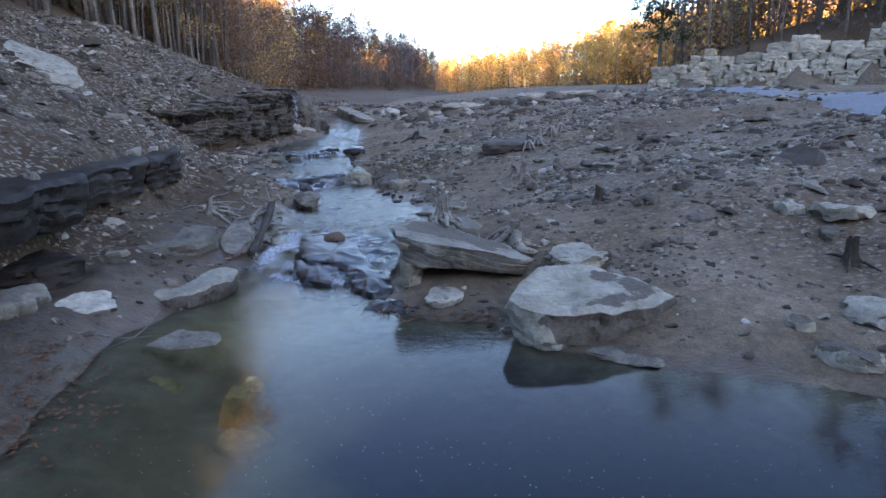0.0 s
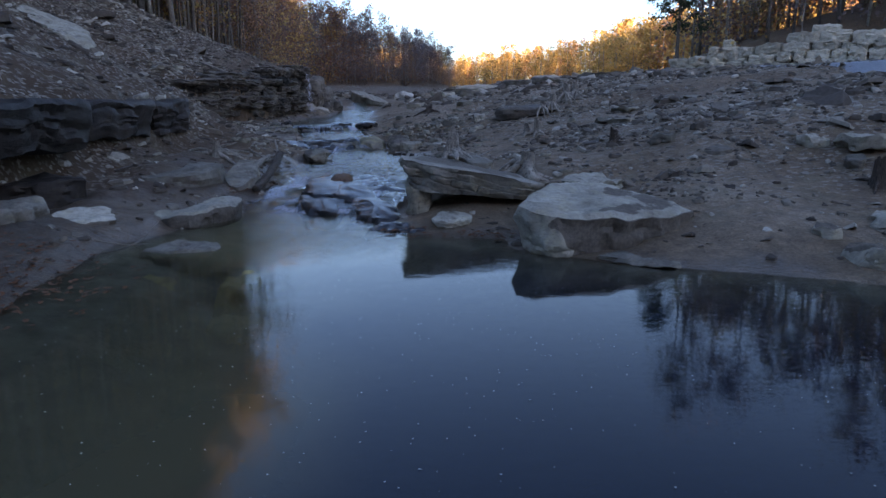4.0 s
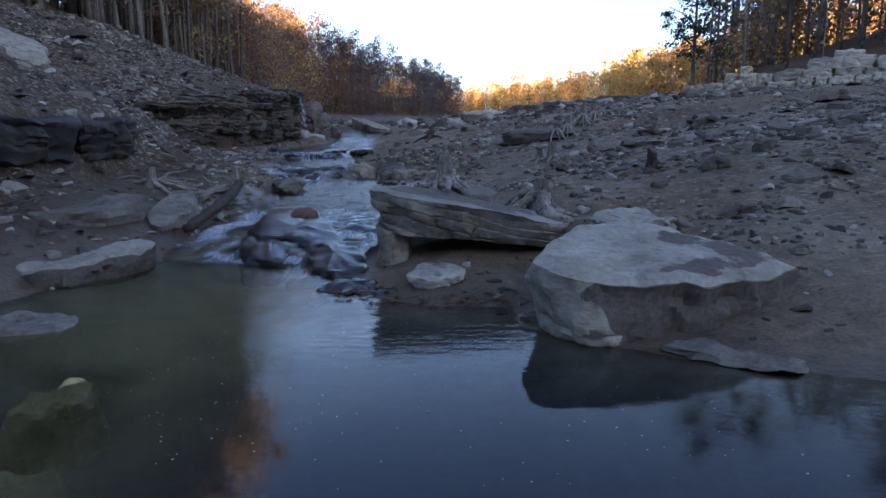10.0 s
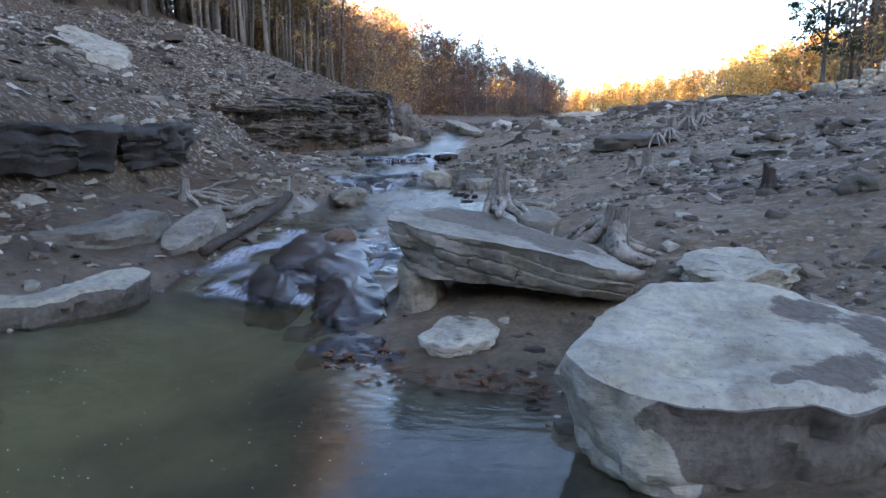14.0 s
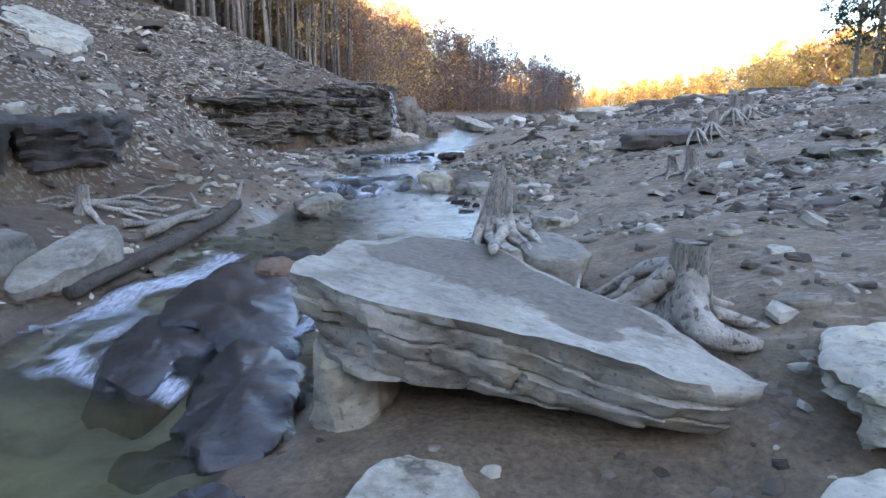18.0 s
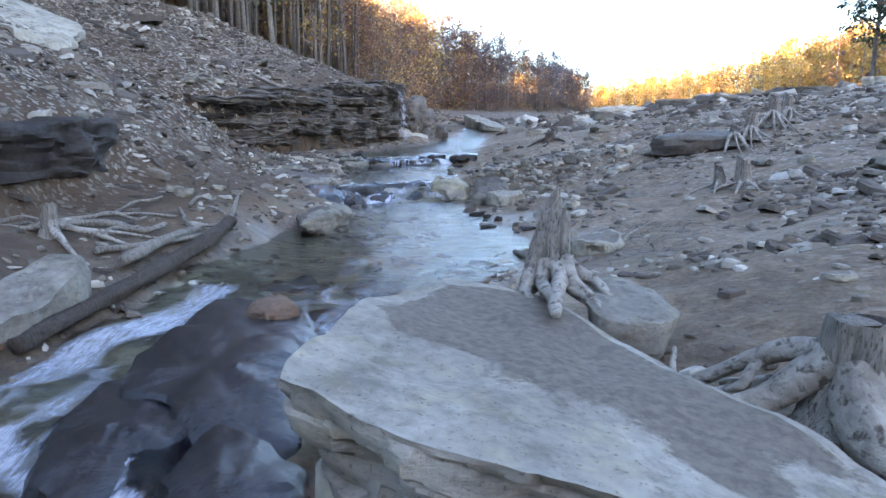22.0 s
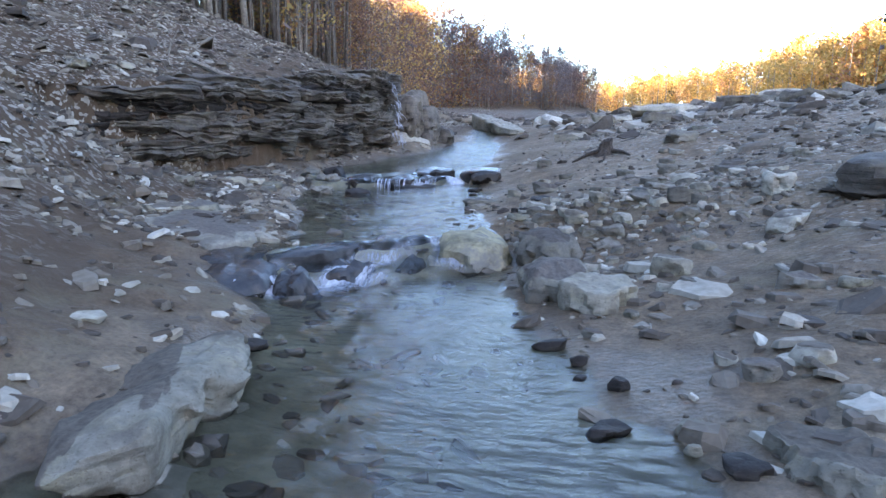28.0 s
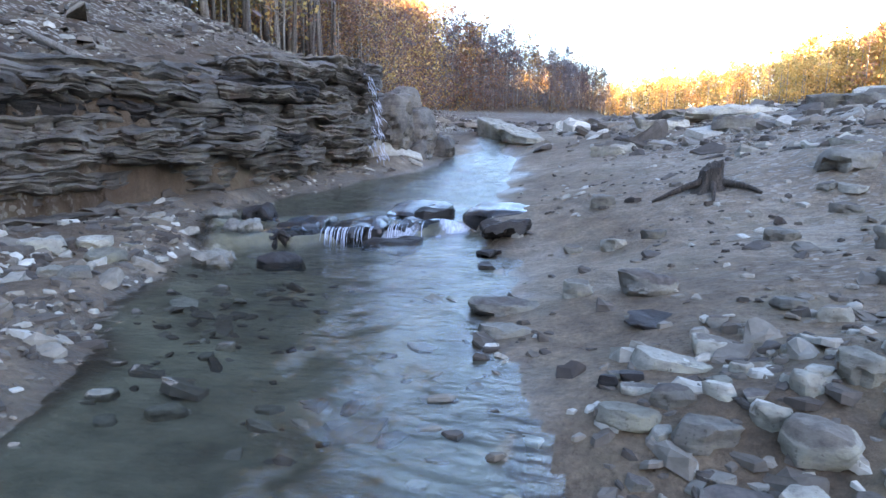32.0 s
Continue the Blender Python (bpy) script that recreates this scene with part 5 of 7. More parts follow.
# ---- bedded rock faces ----
def bedded_face(name, label, category, face, low, steps, bulge, dip, tops, mats, seed, spans=(0.7, 2.4), back=0.75):
    """A face of rock layers along a line. Each layer is a row of slabs of its own."""
    rnd = random.Random(seed)
    base = np.array([*face[len(face) // 2], low])
    t = thing(name, *base, label, category)
    lengths = np.cumsum([0] + [math.dist(a, b) for a, b in zip(face, face[1:])])

    def on_face(s):
        x, y = [float(np.interp(s, lengths, [p[k] for p in face])) for k in (0, 1)]
        k = min(int(np.searchsorted(lengths, s, side="right")) - 1, len(face) - 2)
        d = Vector((face[k + 1][0] - face[k][0], face[k + 1][1] - face[k][1])).normalized()
        return Vector((x, y)), Vector((d.y, -d.x))

    for k, h in enumerate(steps):
        s = rnd.uniform(-0.6, 0.2)
        while s < lengths[-1] - 0.2:
            run = rnd.uniform(*spans)
            a, b = max(s, 0), min(s + run, float(lengths[-1]))
            s += run * rnd.uniform(0.86, 0.98)
            if b - a < 0.3:
                continue
            zt = low + h + dip * (a + b) / 2 + rnd.uniform(-0.03, 0.02)
            if zt > float(np.interp((a + b) / 2, lengths, tops)) + 0.08:
                continue
            (pa, na), (pb, nb), (pm, nm) = on_face(a), on_face(b), on_face((a + b) / 2)
            o = bulge[k] + rnd.uniform(-0.12, 0.14)
            o2 = o + rnd.uniform(-0.1, 0.1)
            outline = [tuple(pa + na * (o - 0.05)), tuple(pa.lerp(pm, 0.5) + na * (o + rnd.uniform(-0.06, 0.08))), tuple(pm + nm * (o + 0.04)), tuple(pm.lerp(pb, 0.5) + nm * (o2 + rnd.uniform(-0.06, 0.08))), tuple(pb + nb * (o2 - 0.05)), tuple(pb - nb * back), tuple(pm - nm * back), tuple(pa - na * back)]
            v, f = rock_shape(outline, zt, (rnd.uniform(-0.05, 0.05), rnd.uniform(0.0, 0.05)), zt - h - 0.12, seed + k * 17 + int(a * 10), uneven=0.05, lip=0.10, under=0.05, count=84, beds=0.5, cuts=4, cut=0.08, lean=0.1, strata=(0.05 if h < 0.3 else 0.2, 0.03, 0.035), fine=2)
            mesh_object("rock_layer", v - base, f, rnd.choice(mats), "edges", parent=t, attrs={"mud": np.full(len(v), rnd.choice((0.0, 0.1, 0.45)))})
        low += h


bedded_face("rock_cliff", "dark bedded rock cliff with overhanging layers beside the fall", "cliff",
            [(-9.2, 17.0), (-8.2, 17.9), (-7.25, 18.9), (-6.5, 20.4), (-6.15, 22.6), (-5.85, 25.0), (-5.85, 25.9)], 0.5,
            [0.08, 0.09, 0.13, 0.07, 0.14, 0.08, 0.11, 0.06, 0.12, 0.08, 0.14, 0.07, 0.10, 0.12, 0.06, 0.13, 0.08, 0.12, 0.10, 0.09], [0.06, 0.16, -0.10, -0.22, -0.14, 0.06, -0.04, 0.14, 0.0, 0.18, 0.04, -0.08, 0.10, -0.02, 0.12, 0.02, -0.06, 0.08, 0.1, 0.16],
            0.035, [1.75, 2.0, 2.1, 2.25, 2.5, 2.75, 2.7], [CLIFF, CLIFF, CLIFF, DARK], 300)
bedded_face("rock_ledge", "thick dark overhanging ledge in the stony bank", "ledge",
            [(-4.2, 3.6), (-4.35, 5.4), (-4.5, 7.0), (-4.55, 8.5), (-4.55, 9.8), (-4.62, 11.0), (-4.85, 12.2)], 0.68,
            [0.12, 0.42], [-0.55, 0.14], 0.02, [1.25, 1.3, 1.35, 1.4, 1.45, 1.45, 1.4], [DARK], 400, (1.6, 3.0), 0.9)
for n, (x, y, z, s) in enumerate([(-5.75, 26.6, 2.35, 0.9), (-5.5, 27.3, 2.1, 0.9), (-5.35, 26.9, 1.5, 0.7), (-5.2, 28.0, 1.6, 0.8), (-5.9, 27.6, 2.5, 1.0), (-5.5, 26.2, 1.2, 0.6)]):
    rock("corner_block", "broken grey block at the corner of the cliff", "rock", CLIFF, [(x - s / 2, y - s / 3), (x - s / 5, y - s / 1.9), (x + s / 2.6, y - s / 2.4), (x + s / 1.8, y + s / 8), (x + s / 2.2, y + s / 2), (x - s / 2, y + s / 2.2)], z, min(z - 0.75, ground_z(x, y) - 0.1), (0.1, 0.05), seed=120 + n, group="blocks at the cliff's corner", uneven=0.07, beds=0.4, count=80, strata=(0.16, 0.1, 0.05), fine=2, cuts=10, cut=0.25, dome=0.12, lip=0.2)


def trickle():
    """Thin white water that runs down the cliff's corner in strands."""
    m, n, l, b = material("white_water")
    b.inputs["Base Color"].default_value = (0.60, 0.65, 0.74, 1)
    b.inputs["Roughness"].default_value = 0.25
    bump(n, l, b, noise_node(n, l, 30, 5), 0.6, 0.02)
    rnd = random.Random(9)
    pieces = []
    for k in range(80):
        z, y, wide = rnd.choice(((2.62, 25.05, 0.10), (2.5, 25.1, 0.12), (2.2, 25.3, 0.07), (1.95, 25.35, 0.10), (1.75, 25.4, 0.12), (1.5, 25.35, 0.2), (1.3, 25.4, 0.22)))
        x, y, z = -5.66 + 0.10 * (2.6 - z) + rnd.uniform(-0.06, 0.1), y + rnd.gauss(0, wide), z - rnd.uniform(0, 0.12)
        pts = [(x, y, z)]
        for _ in range(4):
            x, y, z = x + rnd.uniform(0.0, 0.04), y + rnd.uniform(-0.03, 0.03), z - rnd.uniform(0.02, 0.07)
            pts.append((x, y, z))
        w = rnd.uniform(0.002, 0.007)
        pieces.append(tube(pts, [w * 0.5, w, w, w * 0.8, w * 0.3], 6, k, 0.5))
    v, f = joined(pieces)
    tagged(mesh_object("waterfall", v, f, m), "thin white waterfall trickling down the cliff's corner", "waterfall", kind="stuff")
    pieces = []
    for k in range(44):
        x = rnd.choice((-4.36, -4.28, -4.2, -4.02, -3.78, -3.68)) + rnd.gauss(0, 0.05)
        y = 20.27 + 0.16 * (x + 4.42) + 0.95 * max(x + 4.1, 0)
        z, w = 0.70, rnd.uniform(0.001, 0.0032)
        pieces.append(tube([(x, y + 0.04, z), (x, y - 0.02, z - 0.03), (x, y - 0.05, z - 0.1), (x + rnd.uniform(-0.02, 0.02), y - 0.06, z - 0.2)], [w, w * 1.2, w, w * 0.7], 5, k, 0.3))
    v, f = joined(pieces)
    tagged(mesh_object("fall_strands", v, f, m), "white strands of water falling over dark sills", "waterfall", kind="stuff")


trickle()

# ---- stone wall on the far right bank ----
wall = thing("stone_wall", 18.5, 56, 3.4, "weathered wall of large pale stone blocks below the wood", "stone wall")
rnd = random.Random(21)
for r in range(9):
    s = rnd.uniform(0, 0.6)
    while s < 44:
        w = rnd.uniform(0.7, 2.2)
        x = 17.2 + 0.792 * s
        y = 56 - (x - 18.5) * 0.77
        z = 2.95 + 0.62 * r + rnd.uniform(-0.12, 0.12)
        topz = 5.3 + 0.17 * (x - 17) + 0.5 * math.sin(x * 1.3)
        s += w + 0.02
        if z + 0.3 > topz:
            continue
        o = rnd.uniform(-0.2, 0.15) + 0.08 * r
        dx, dy = 0.792, -0.61
        nx, ny = -0.61, -0.792
        outline = [(x + dx * a + nx * (q - o), y + dy * a + ny * (q - o)) for a, q in ((0, 0.35), (w * 0.5, 0.35 + rnd.uniform(-0.1, 0.1)), (w, 0.35), (w, -0.6), (0, -0.6))]
        v, f = rock_shape(outline, z + 0.62 + rnd.uniform(-0.08, 0.16), (rnd.uniform(-0.06, 0.06), rnd.uniform(-0.1, 0.1)), z - 0.1, 500 + r * 31 + int(s * 3), uneven=0.09, lip=0.10, under=0.03, count=32, beds=0.5, cuts=5, cut=0.14)
        mesh_object("block", v - np.array([18.5, 56, 3.4]), f, BLOCK, "edges", parent=wall)

# ---- stumps, roots and driftwood ----
def stump(x, y, height, girth, roots, label, mat=DRIFT, seed=1, jag=0.0, turn=0.0, tilt=0.0, hollow=True, name="stump", rise=0.0, floor=-0.16):
    """A cut or broken stump on spreading roots. roots: (direction, reach, girth, lift)."""
    z = ground_z(x, y) + rise
    t = thing(name, x, y, z, label, "stump", turn=turn)
    rnd = random.Random(seed)
    sides, rows = 20, 9
    v, f = [], []
    for k in range(rows):
        q = k / (rows - 1)
        for s in range(sides):
            a = 2 * math.pi * s / sides
            flare = 1 + 1.1 * (1 - q) ** 3
            ridge = 1 + 0.15 * math.sin(a * 5 + seed + 0.8 * q) * (1 - 0.4 * q) + 0.08 * math.sin(a * 9 + 2.3 * seed) + 0.14 * noise.noise(Vector((math.cos(a) * 3, math.sin(a) * 3, k * 0.25 + seed)))
            rr = girth * flare * ridge
            top = height * q
            if k == rows - 1 or k == rows - 2:
                top += jag * (math.cos(a + seed) * 0.5 + 0.6 * noise.noise(Vector((math.cos(a) * 4, math.sin(a) * 4, seed * 3.3)))) * (1 if k == rows - 1 else 0.5)
            v.append((rr * math.cos(a) + tilt * top, rr * math.sin(a), top - 0.06 * (1 - q)))
    for k in range(rows - 1):
        for s in range(sides):
            q = (s + 1) % sides
            f.append((k * sides + s, k * sides + q, (k + 1) * sides + q, (k + 1) * sides + s))
    mesh_object("stem", v, f, mat, parent=t)
    rim = np.array(v[-sides:])
    mid = rim.mean(0)
    cv = [tuple(mid + (p - mid) * 0.98) for p in rim] + [tuple(mid + (p - mid) * 0.6 - np.array([0, 0, 0.05 * height])) for p in rim] + [tuple(mid - np.array([0, 0, 0.16 * height]))]
    cf = [(s, (s + 1) % sides, sides + (s + 1) % sides, sides + s) for s in range(sides)] + [(sides + s, sides + (s + 1) % sides, 2 * sides) for s in range(sides)]
    mesh_object("cut_top", cv, cf, ROTTEN, parent=t, label="dark rotten hollow top")
    for n, (ang, reach, g, lift) in enumerate(roots):
        a = radians(ang)
        c = (math.cos(a), math.sin(a))
        bow = rnd.uniform(-0.35, 0.35)
        pts = [(c[0] * girth * 0.5, c[1] * girth * 0.5, height * 0.45)]
        for q in (0.22, 0.45, 0.7, 1.0):
            ca, sa = math.cos(a + bow * q), math.sin(a + bow * q)
            wx_, wy_ = reach * q * ca, reach * q * sa
            th = radians(turn)
            gz = ground_z(x + wx_ * math.cos(th) - wy_ * math.sin(th), y + wx_ * math.sin(th) + wy_ * math.cos(th)) - z
            gz = max(gz, floor)
            pts.append((wx_, wy_, gz * min(1, q * 1.3) + lift * (1 - q) + g * 0.5 - (0.02 if q == 1 else 0)))
        pts = bend(pts, 2)
        m = len(pts)
        rv, rf = tube(pts, [g * (1 - 0.75 * k / (m - 1)) for k in range(m)], 9, seed + n, 0.15)
        mesh_object("root", rv, rf, ROOTS if mat is DRIFT else mat, parent=t)
    return t


def gnarled(label, x, y, z, staves, roots, cap=None, mat=DRIFT, seed=1):
    """A weathered stump of split staves on bare crooked roots. Each stave or root: its points and its girths."""
    t = thing("stump", x, y, z, label, "stump")
    base = Vector((x, y, z))

    def limb(points, girths, n, sides, ridged):
        pts = bend([Vector(q) - base for q in points], 3)
        g = np.interp(np.linspace(0, len(girths) - 1, len(pts)), range(len(girths)), girths)
        v, f = tube(pts, g, sides, 0, 0)
        out, run = [], 0.0
        for k, p in enumerate(pts):
            run += (p - pts[max(k - 1, 0)]).length
            for q in range(sides):
                a = 2 * math.pi * q / sides
                wide = 1 + ridged * noise.noise(Vector((math.cos(a) * 1.5 + 3 * n + seed, math.sin(a) * 1.5, run * 5))) + 0.55 * ridged * noise.noise(Vector((math.cos(a) * 4.5, math.sin(a) * 4.5 + n, run * 3)))
                out.append(tuple(p + (Vector(v[k * sides + q]) - p) * wide))
        return out, f

    for n, (pts, g) in enumerate(staves):
        mesh_object("stave", *limb(pts, g, n, 22, 0.5), mat, parent=t)
    for n, (pts, g) in enumerate(roots):
        mesh_object("root", *limb(pts, g, 20 + n, 14, 0.45), ROOTS, parent=t)
    if cap:
        (cx, cy, cz), r, lean = cap
        rings, sides = ((1.0, 0.0), (0.8, -0.012), (0.45, -0.05), (0.0, -0.08)), 18
        v = [(cx - x + r * q * math.cos(a) * (1 + 0.1 * math.sin(3 * a)), cy - y + r * q * math.sin(a), cz - z + d + lean * r * q * math.cos(a)) for q, d in rings[:3] for a in [2 * math.pi * k / sides for k in range(sides)]]
        v.append((cx - x, cy - y, cz - z + rings[3][1]))
        f = [(k * sides + q, k * sides + (q + 1) % sides, (k + 1) * sides + (q + 1) % sides, (k + 1) * sides + q) for k in range(2) for q in range(sides)]
        f += [(2 * sides + q, 2 * sides + (q + 1) % sides, 3 * sides) for q in range(sides)]
        mesh_object("cut_top", v, f, ROTTEN, parent=t, label="dark rotten hollow top")
    return t


gnarled("tall split grey stump on bare gnarled roots", 0.0, 8.84, 0.6,
        [([(-0.07, 8.86, 0.58), (-0.055, 8.88, 0.74), (-0.03, 8.9, 0.88), (0.02, 8.91, 1.02)], [0.050, 0.042, 0.032, 0.004]),
         ([(0.0, 8.83, 0.6), (0.0, 8.86, 0.76), (0.005, 8.89, 0.88), (0.03, 8.9, 0.97)], [0.048, 0.038, 0.028, 0.005]),
         ([(0.06, 8.84, 0.6), (0.052, 8.86, 0.74), (0.05, 8.88, 0.84), (0.06, 8.89, 0.92)], [0.048, 0.034, 0.026, 0.008]),
         ([(0.0, 8.93, 0.58), (0.01, 8.94, 0.72), (0.03, 8.95, 0.86)], [0.05, 0.036, 0.012]),
         ([(-0.10, 8.84, 0.56), (-0.085, 8.85, 0.66), (-0.075, 8.87, 0.77)], [0.04, 0.03, 0.006])],
        [([(-0.07, 8.82, 0.70), (-0.09, 8.75, 0.62), (-0.10, 8.70, 0.575), (-0.085, 8.62, 0.6), (-0.05, 8.55, 0.57)], [0.034, 0.03, 0.026, 0.018, 0.006]),
         ([(-0.02, 8.80, 0.70), (-0.03, 8.72, 0.60), (-0.01, 8.62, 0.63), (0.03, 8.46, 0.63), (0.06, 8.34, 0.61)], [0.034, 0.03, 0.026, 0.024, 0.016]),
         ([(0.03, 8.79, 0.68), (0.05, 8.7, 0.64), (0.055, 8.58, 0.645), (0.05, 8.38, 0.635), (0.06, 8.26, 0.61)], [0.04, 0.034, 0.03, 0.026, 0.014]),
         ([(0.06, 8.80, 0.70), (0.10, 8.70, 0.63), (0.16, 8.65, 0.60), (0.2, 8.58, 0.585), (0.23, 8.46, 0.55)], [0.042, 0.036, 0.032, 0.026, 0.010]),
         ([(0.08, 8.84, 0.68), (0.14, 8.81, 0.645), (0.20, 8.78, 0.63), (0.26, 8.68, 0.585)], [0.034, 0.028, 0.024, 0.012]),
         ([(-0.02, 8.78, 0.68), (0.01, 8.765, 0.69), (0.05, 8.775, 0.67)], [0.02, 0.024, 0.02]),
         ([(-0.11, 8.78, 0.60), (-0.15, 8.70, 0.56), (-0.13, 8.64, 0.53)], [0.02, 0.014, 0.005]),
         ([(0.05, 8.9, 0.62), (0.2, 8.98, 0.52), (0.36, 9.02, 0.40)], [0.04, 0.03, 0.012]),
         ([(-0.06, 8.9, 0.60), (-0.16, 9.0, 0.48), (-0.28, 9.06, 0.36)], [0.04, 0.03, 0.012])], seed=3)
gnarled("cut weathered stump on a thick curving root and spreading pale roots", 0.9, 7.95, 0.40,
        [([(0.885, 7.96, 0.42), (0.89, 7.965, 0.52), (0.905, 7.965, 0.62), (0.92, 7.96, 0.735)], [0.125, 0.088, 0.080, 0.080]),
         ([(0.84, 7.93, 0.42), (0.862, 7.93, 0.53), (0.875, 7.935, 0.68)], [0.07, 0.045, 0.028]),
         ([(0.95, 7.93, 0.42), (0.945, 7.93, 0.55), (0.95, 7.93, 0.71)], [0.06, 0.04, 0.024])],
        [([(0.90, 7.92, 0.60), (0.895, 7.84, 0.52), (0.915, 7.75, 0.455), (0.97, 7.70, 0.425), (1.06, 7.72, 0.405), (1.15, 7.79, 0.38)], [0.062, 0.066, 0.06, 0.05, 0.036, 0.014]),
         ([(0.85, 7.94, 0.62), (0.77, 7.96, 0.55), (0.69, 7.98, 0.47), (0.60, 7.98, 0.43), (0.54, 7.99, 0.40)], [0.055, 0.046, 0.04, 0.03, 0.012]),
         ([(0.85, 8.0, 0.62), (0.77, 8.05, 0.61), (0.68, 8.1, 0.56), (0.58, 8.17, 0.47), (0.48, 8.2, 0.41)], [0.045, 0.036, 0.03, 0.024, 0.01]),
         ([(0.70, 8.08, 0.56), (0.66, 8.04, 0.53), (0.64, 7.99, 0.50), (0.57, 8.08, 0.45)], [0.018, 0.016, 0.014, 0.007]),
         ([(0.84, 8.02, 0.52), (0.76, 8.12, 0.47), (0.62, 8.24, 0.42)], [0.04, 0.03, 0.012]),
         ([(0.47, 8.16, 0.40), (0.455, 8.2, 0.45), (0.47, 8.28, 0.52)], [0.014, 0.012, 0.005]),
         ([(0.94, 8.02, 0.5), (1.05, 8.15, 0.43), (1.2, 8.26, 0.40)], [0.05, 0.035, 0.012]),
         ([(0.96, 7.97, 0.46), (1.08, 7.98, 0.43), (1.22, 7.94, 0.40)], [0.035, 0.026, 0.010])],
        ((0.922, 7.96, 0.738), 0.064, 0.08), seed=5)
stump(-3.5, 9.75, 0.22, 0.05, [(40, 0.6, 0.03, 0.05), (200, 0.7, 0.025, 0.03), (330, 0.4, 0.04, 0.02), (75, 0.9, 0.022, 0.03), (160, 0.5, 0.02, 0.04)], "small grey stump with twisted roots on the muddy bank", seed=7, jag=0.05)
stump(1.62, 13.1, 0.27, 0.07, [(250, 0.3, 0.035, 0.05), (200, 0.35, 0.03, 0.04), (300, 0.35, 0.03, 0.05), (20, 0.35, 0.03, 0.03)], "jagged grey stump standing among flat stones", seed=9, jag=0.1)
stump(1.42, 13.2, 0.2, 0.05, [(250, 0.3, 0.03, 0.05), (180, 0.3, 0.025, 0.04), (320, 0.25, 0.02, 0.05)], "low jagged grey stump among flat stones", seed=10, jag=0.1)
for n, (x, y, h) in enumerate([(2.35, 16.4, 0.28), (2.75, 16.9, 0.3), (3.05, 17.3, 0.34), (2.1, 16.2, 0.2)]):
    stump(x, y, h, 0.075, [(230, 0.5, 0.04, 0.16), (255, 0.45, 0.03, 0.2), (275, 0.5, 0.035, 0.16), (300, 0.5, 0.03, 0.12), (200, 0.5, 0.03, 0.12), (60, 0.4, 0.03, 0.02)], "undercut grey stump with hanging roots", seed=20 + n, jag=0.08, rise=0.1)
stump(-0.84, 20.8, 0.2, 0.09, [(200, 0.5, 0.05, 0.03), (330, 0.5, 0.05, 0.03), (270, 0.35, 0.04, 0.03), (60, 0.4, 0.04, 0.02)], "low dark stump on the mud slope", ROTTEN, 31, 0.08)
stump(4.42, 6.92, 0.26, 0.06, [(230, 0.25, 0.03, 0.03), (310, 0.3, 0.03, 0.03), (100, 0.3, 0.03, 0.02)], "dark upright stump among pale slabs", ROTTEN, 33, 0.06)
stump(2.32, 9.7, 0.2, 0.05, [(230, 0.2, 0.025, 0.03), (320, 0.2, 0.025, 0.02)], "small dark stump on the mud slope", ROTTEN, 35, 0.05)
gnarled("bleached stump whose thick root loops over the ledge", -4.85, 7.45, 1.15,
        [([(-4.66, 7.5, 1.02), (-4.62, 7.45, 1.14), (-4.63, 7.45, 1.28), (-4.67, 7.48, 1.38)], [0.07, 0.075, 0.06, 0.02]),
         ([(-4.74, 7.5, 1.10), (-4.74, 7.48, 1.26), (-4.78, 7.5, 1.36)], [0.05, 0.04, 0.012])],
        [([(-4.62, 7.42, 1.16), (-4.68, 7.38, 1.05), (-4.8, 7.36, 1.03), (-4.92, 7.36, 1.09), (-5.0, 7.38, 1.17)], [0.07, 0.07, 0.06, 0.05, 0.02]),
         ([(-4.72, 7.46, 1.2), (-4.86, 7.44, 1.2), (-5.02, 7.44, 1.26)], [0.045, 0.04, 0.015]),
         ([(-4.64, 7.42, 1.1), (-4.6, 7.4, 0.98), (-4.58, 7.38, 0.86)], [0.04, 0.028, 0.008]),
         ([(-4.66, 7.5, 1.1), (-4.78, 7.7, 1.12), (-4.9, 7.95, 1.15)], [0.05, 0.04, 0.015])], seed=37)
rock("undercut_slab", "dark undercut slab beneath the row of stumps", "slab", CLIFF, [(0.9, 16.1), (1.2, 16.9), (2.6, 17.4), (3.0, 16.9), (2.2, 16.2), (1.5, 15.9)], ground_z(1.9, 16.6) + 0.16, ground_z(1.9, 16.6) - 0.25, (0.03, 0.04), seed=140, uneven=0.05, beds=0.5, under=0.2, count=80)


def stick(name, label, points, g0, g1, mat=DRIFT, seed=1, forks=()):
    """A branch or log that follows the ground. points: x, y, height over the ground."""
    p = [(x, y, ground_z(x, y) + h) for x, y, h in points]
    pts = bend(p, 2)
    m = len(pts)
    base = Vector(p[0])
    pieces = [tube([q - base for q in pts], [g0 + (g1 - g0) * k / (m - 1) for k in range(m)], 12, seed, 0.5)]
    v, f = joined(pieces)
    ob = mesh_object(name, v, f, mat)
    ob.location = base
    tagged(ob, label, "driftwood")
    for n, (x, y, h, x2, y2, h2, g) in enumerate(forks):
        a, b = Vector((x, y, ground_z(x, y) + h)) - base, Vector((x2, y2, ground_z(x2, y2) + h2)) - base
        fv, ff = tube(bend([a, a.lerp(b, 0.5) + Vector((0.02, 0, 0.02)), b], 1), [g, g * 0.9, g * 0.8, g * 0.6, g * 0.5, g * 0.4][:len(bend([a, a.lerp(b, 0.5), b], 1))], 7, seed + n, 0.2)
        mesh_object("side_branch", fv, ff, mat, parent=ob)
    return ob


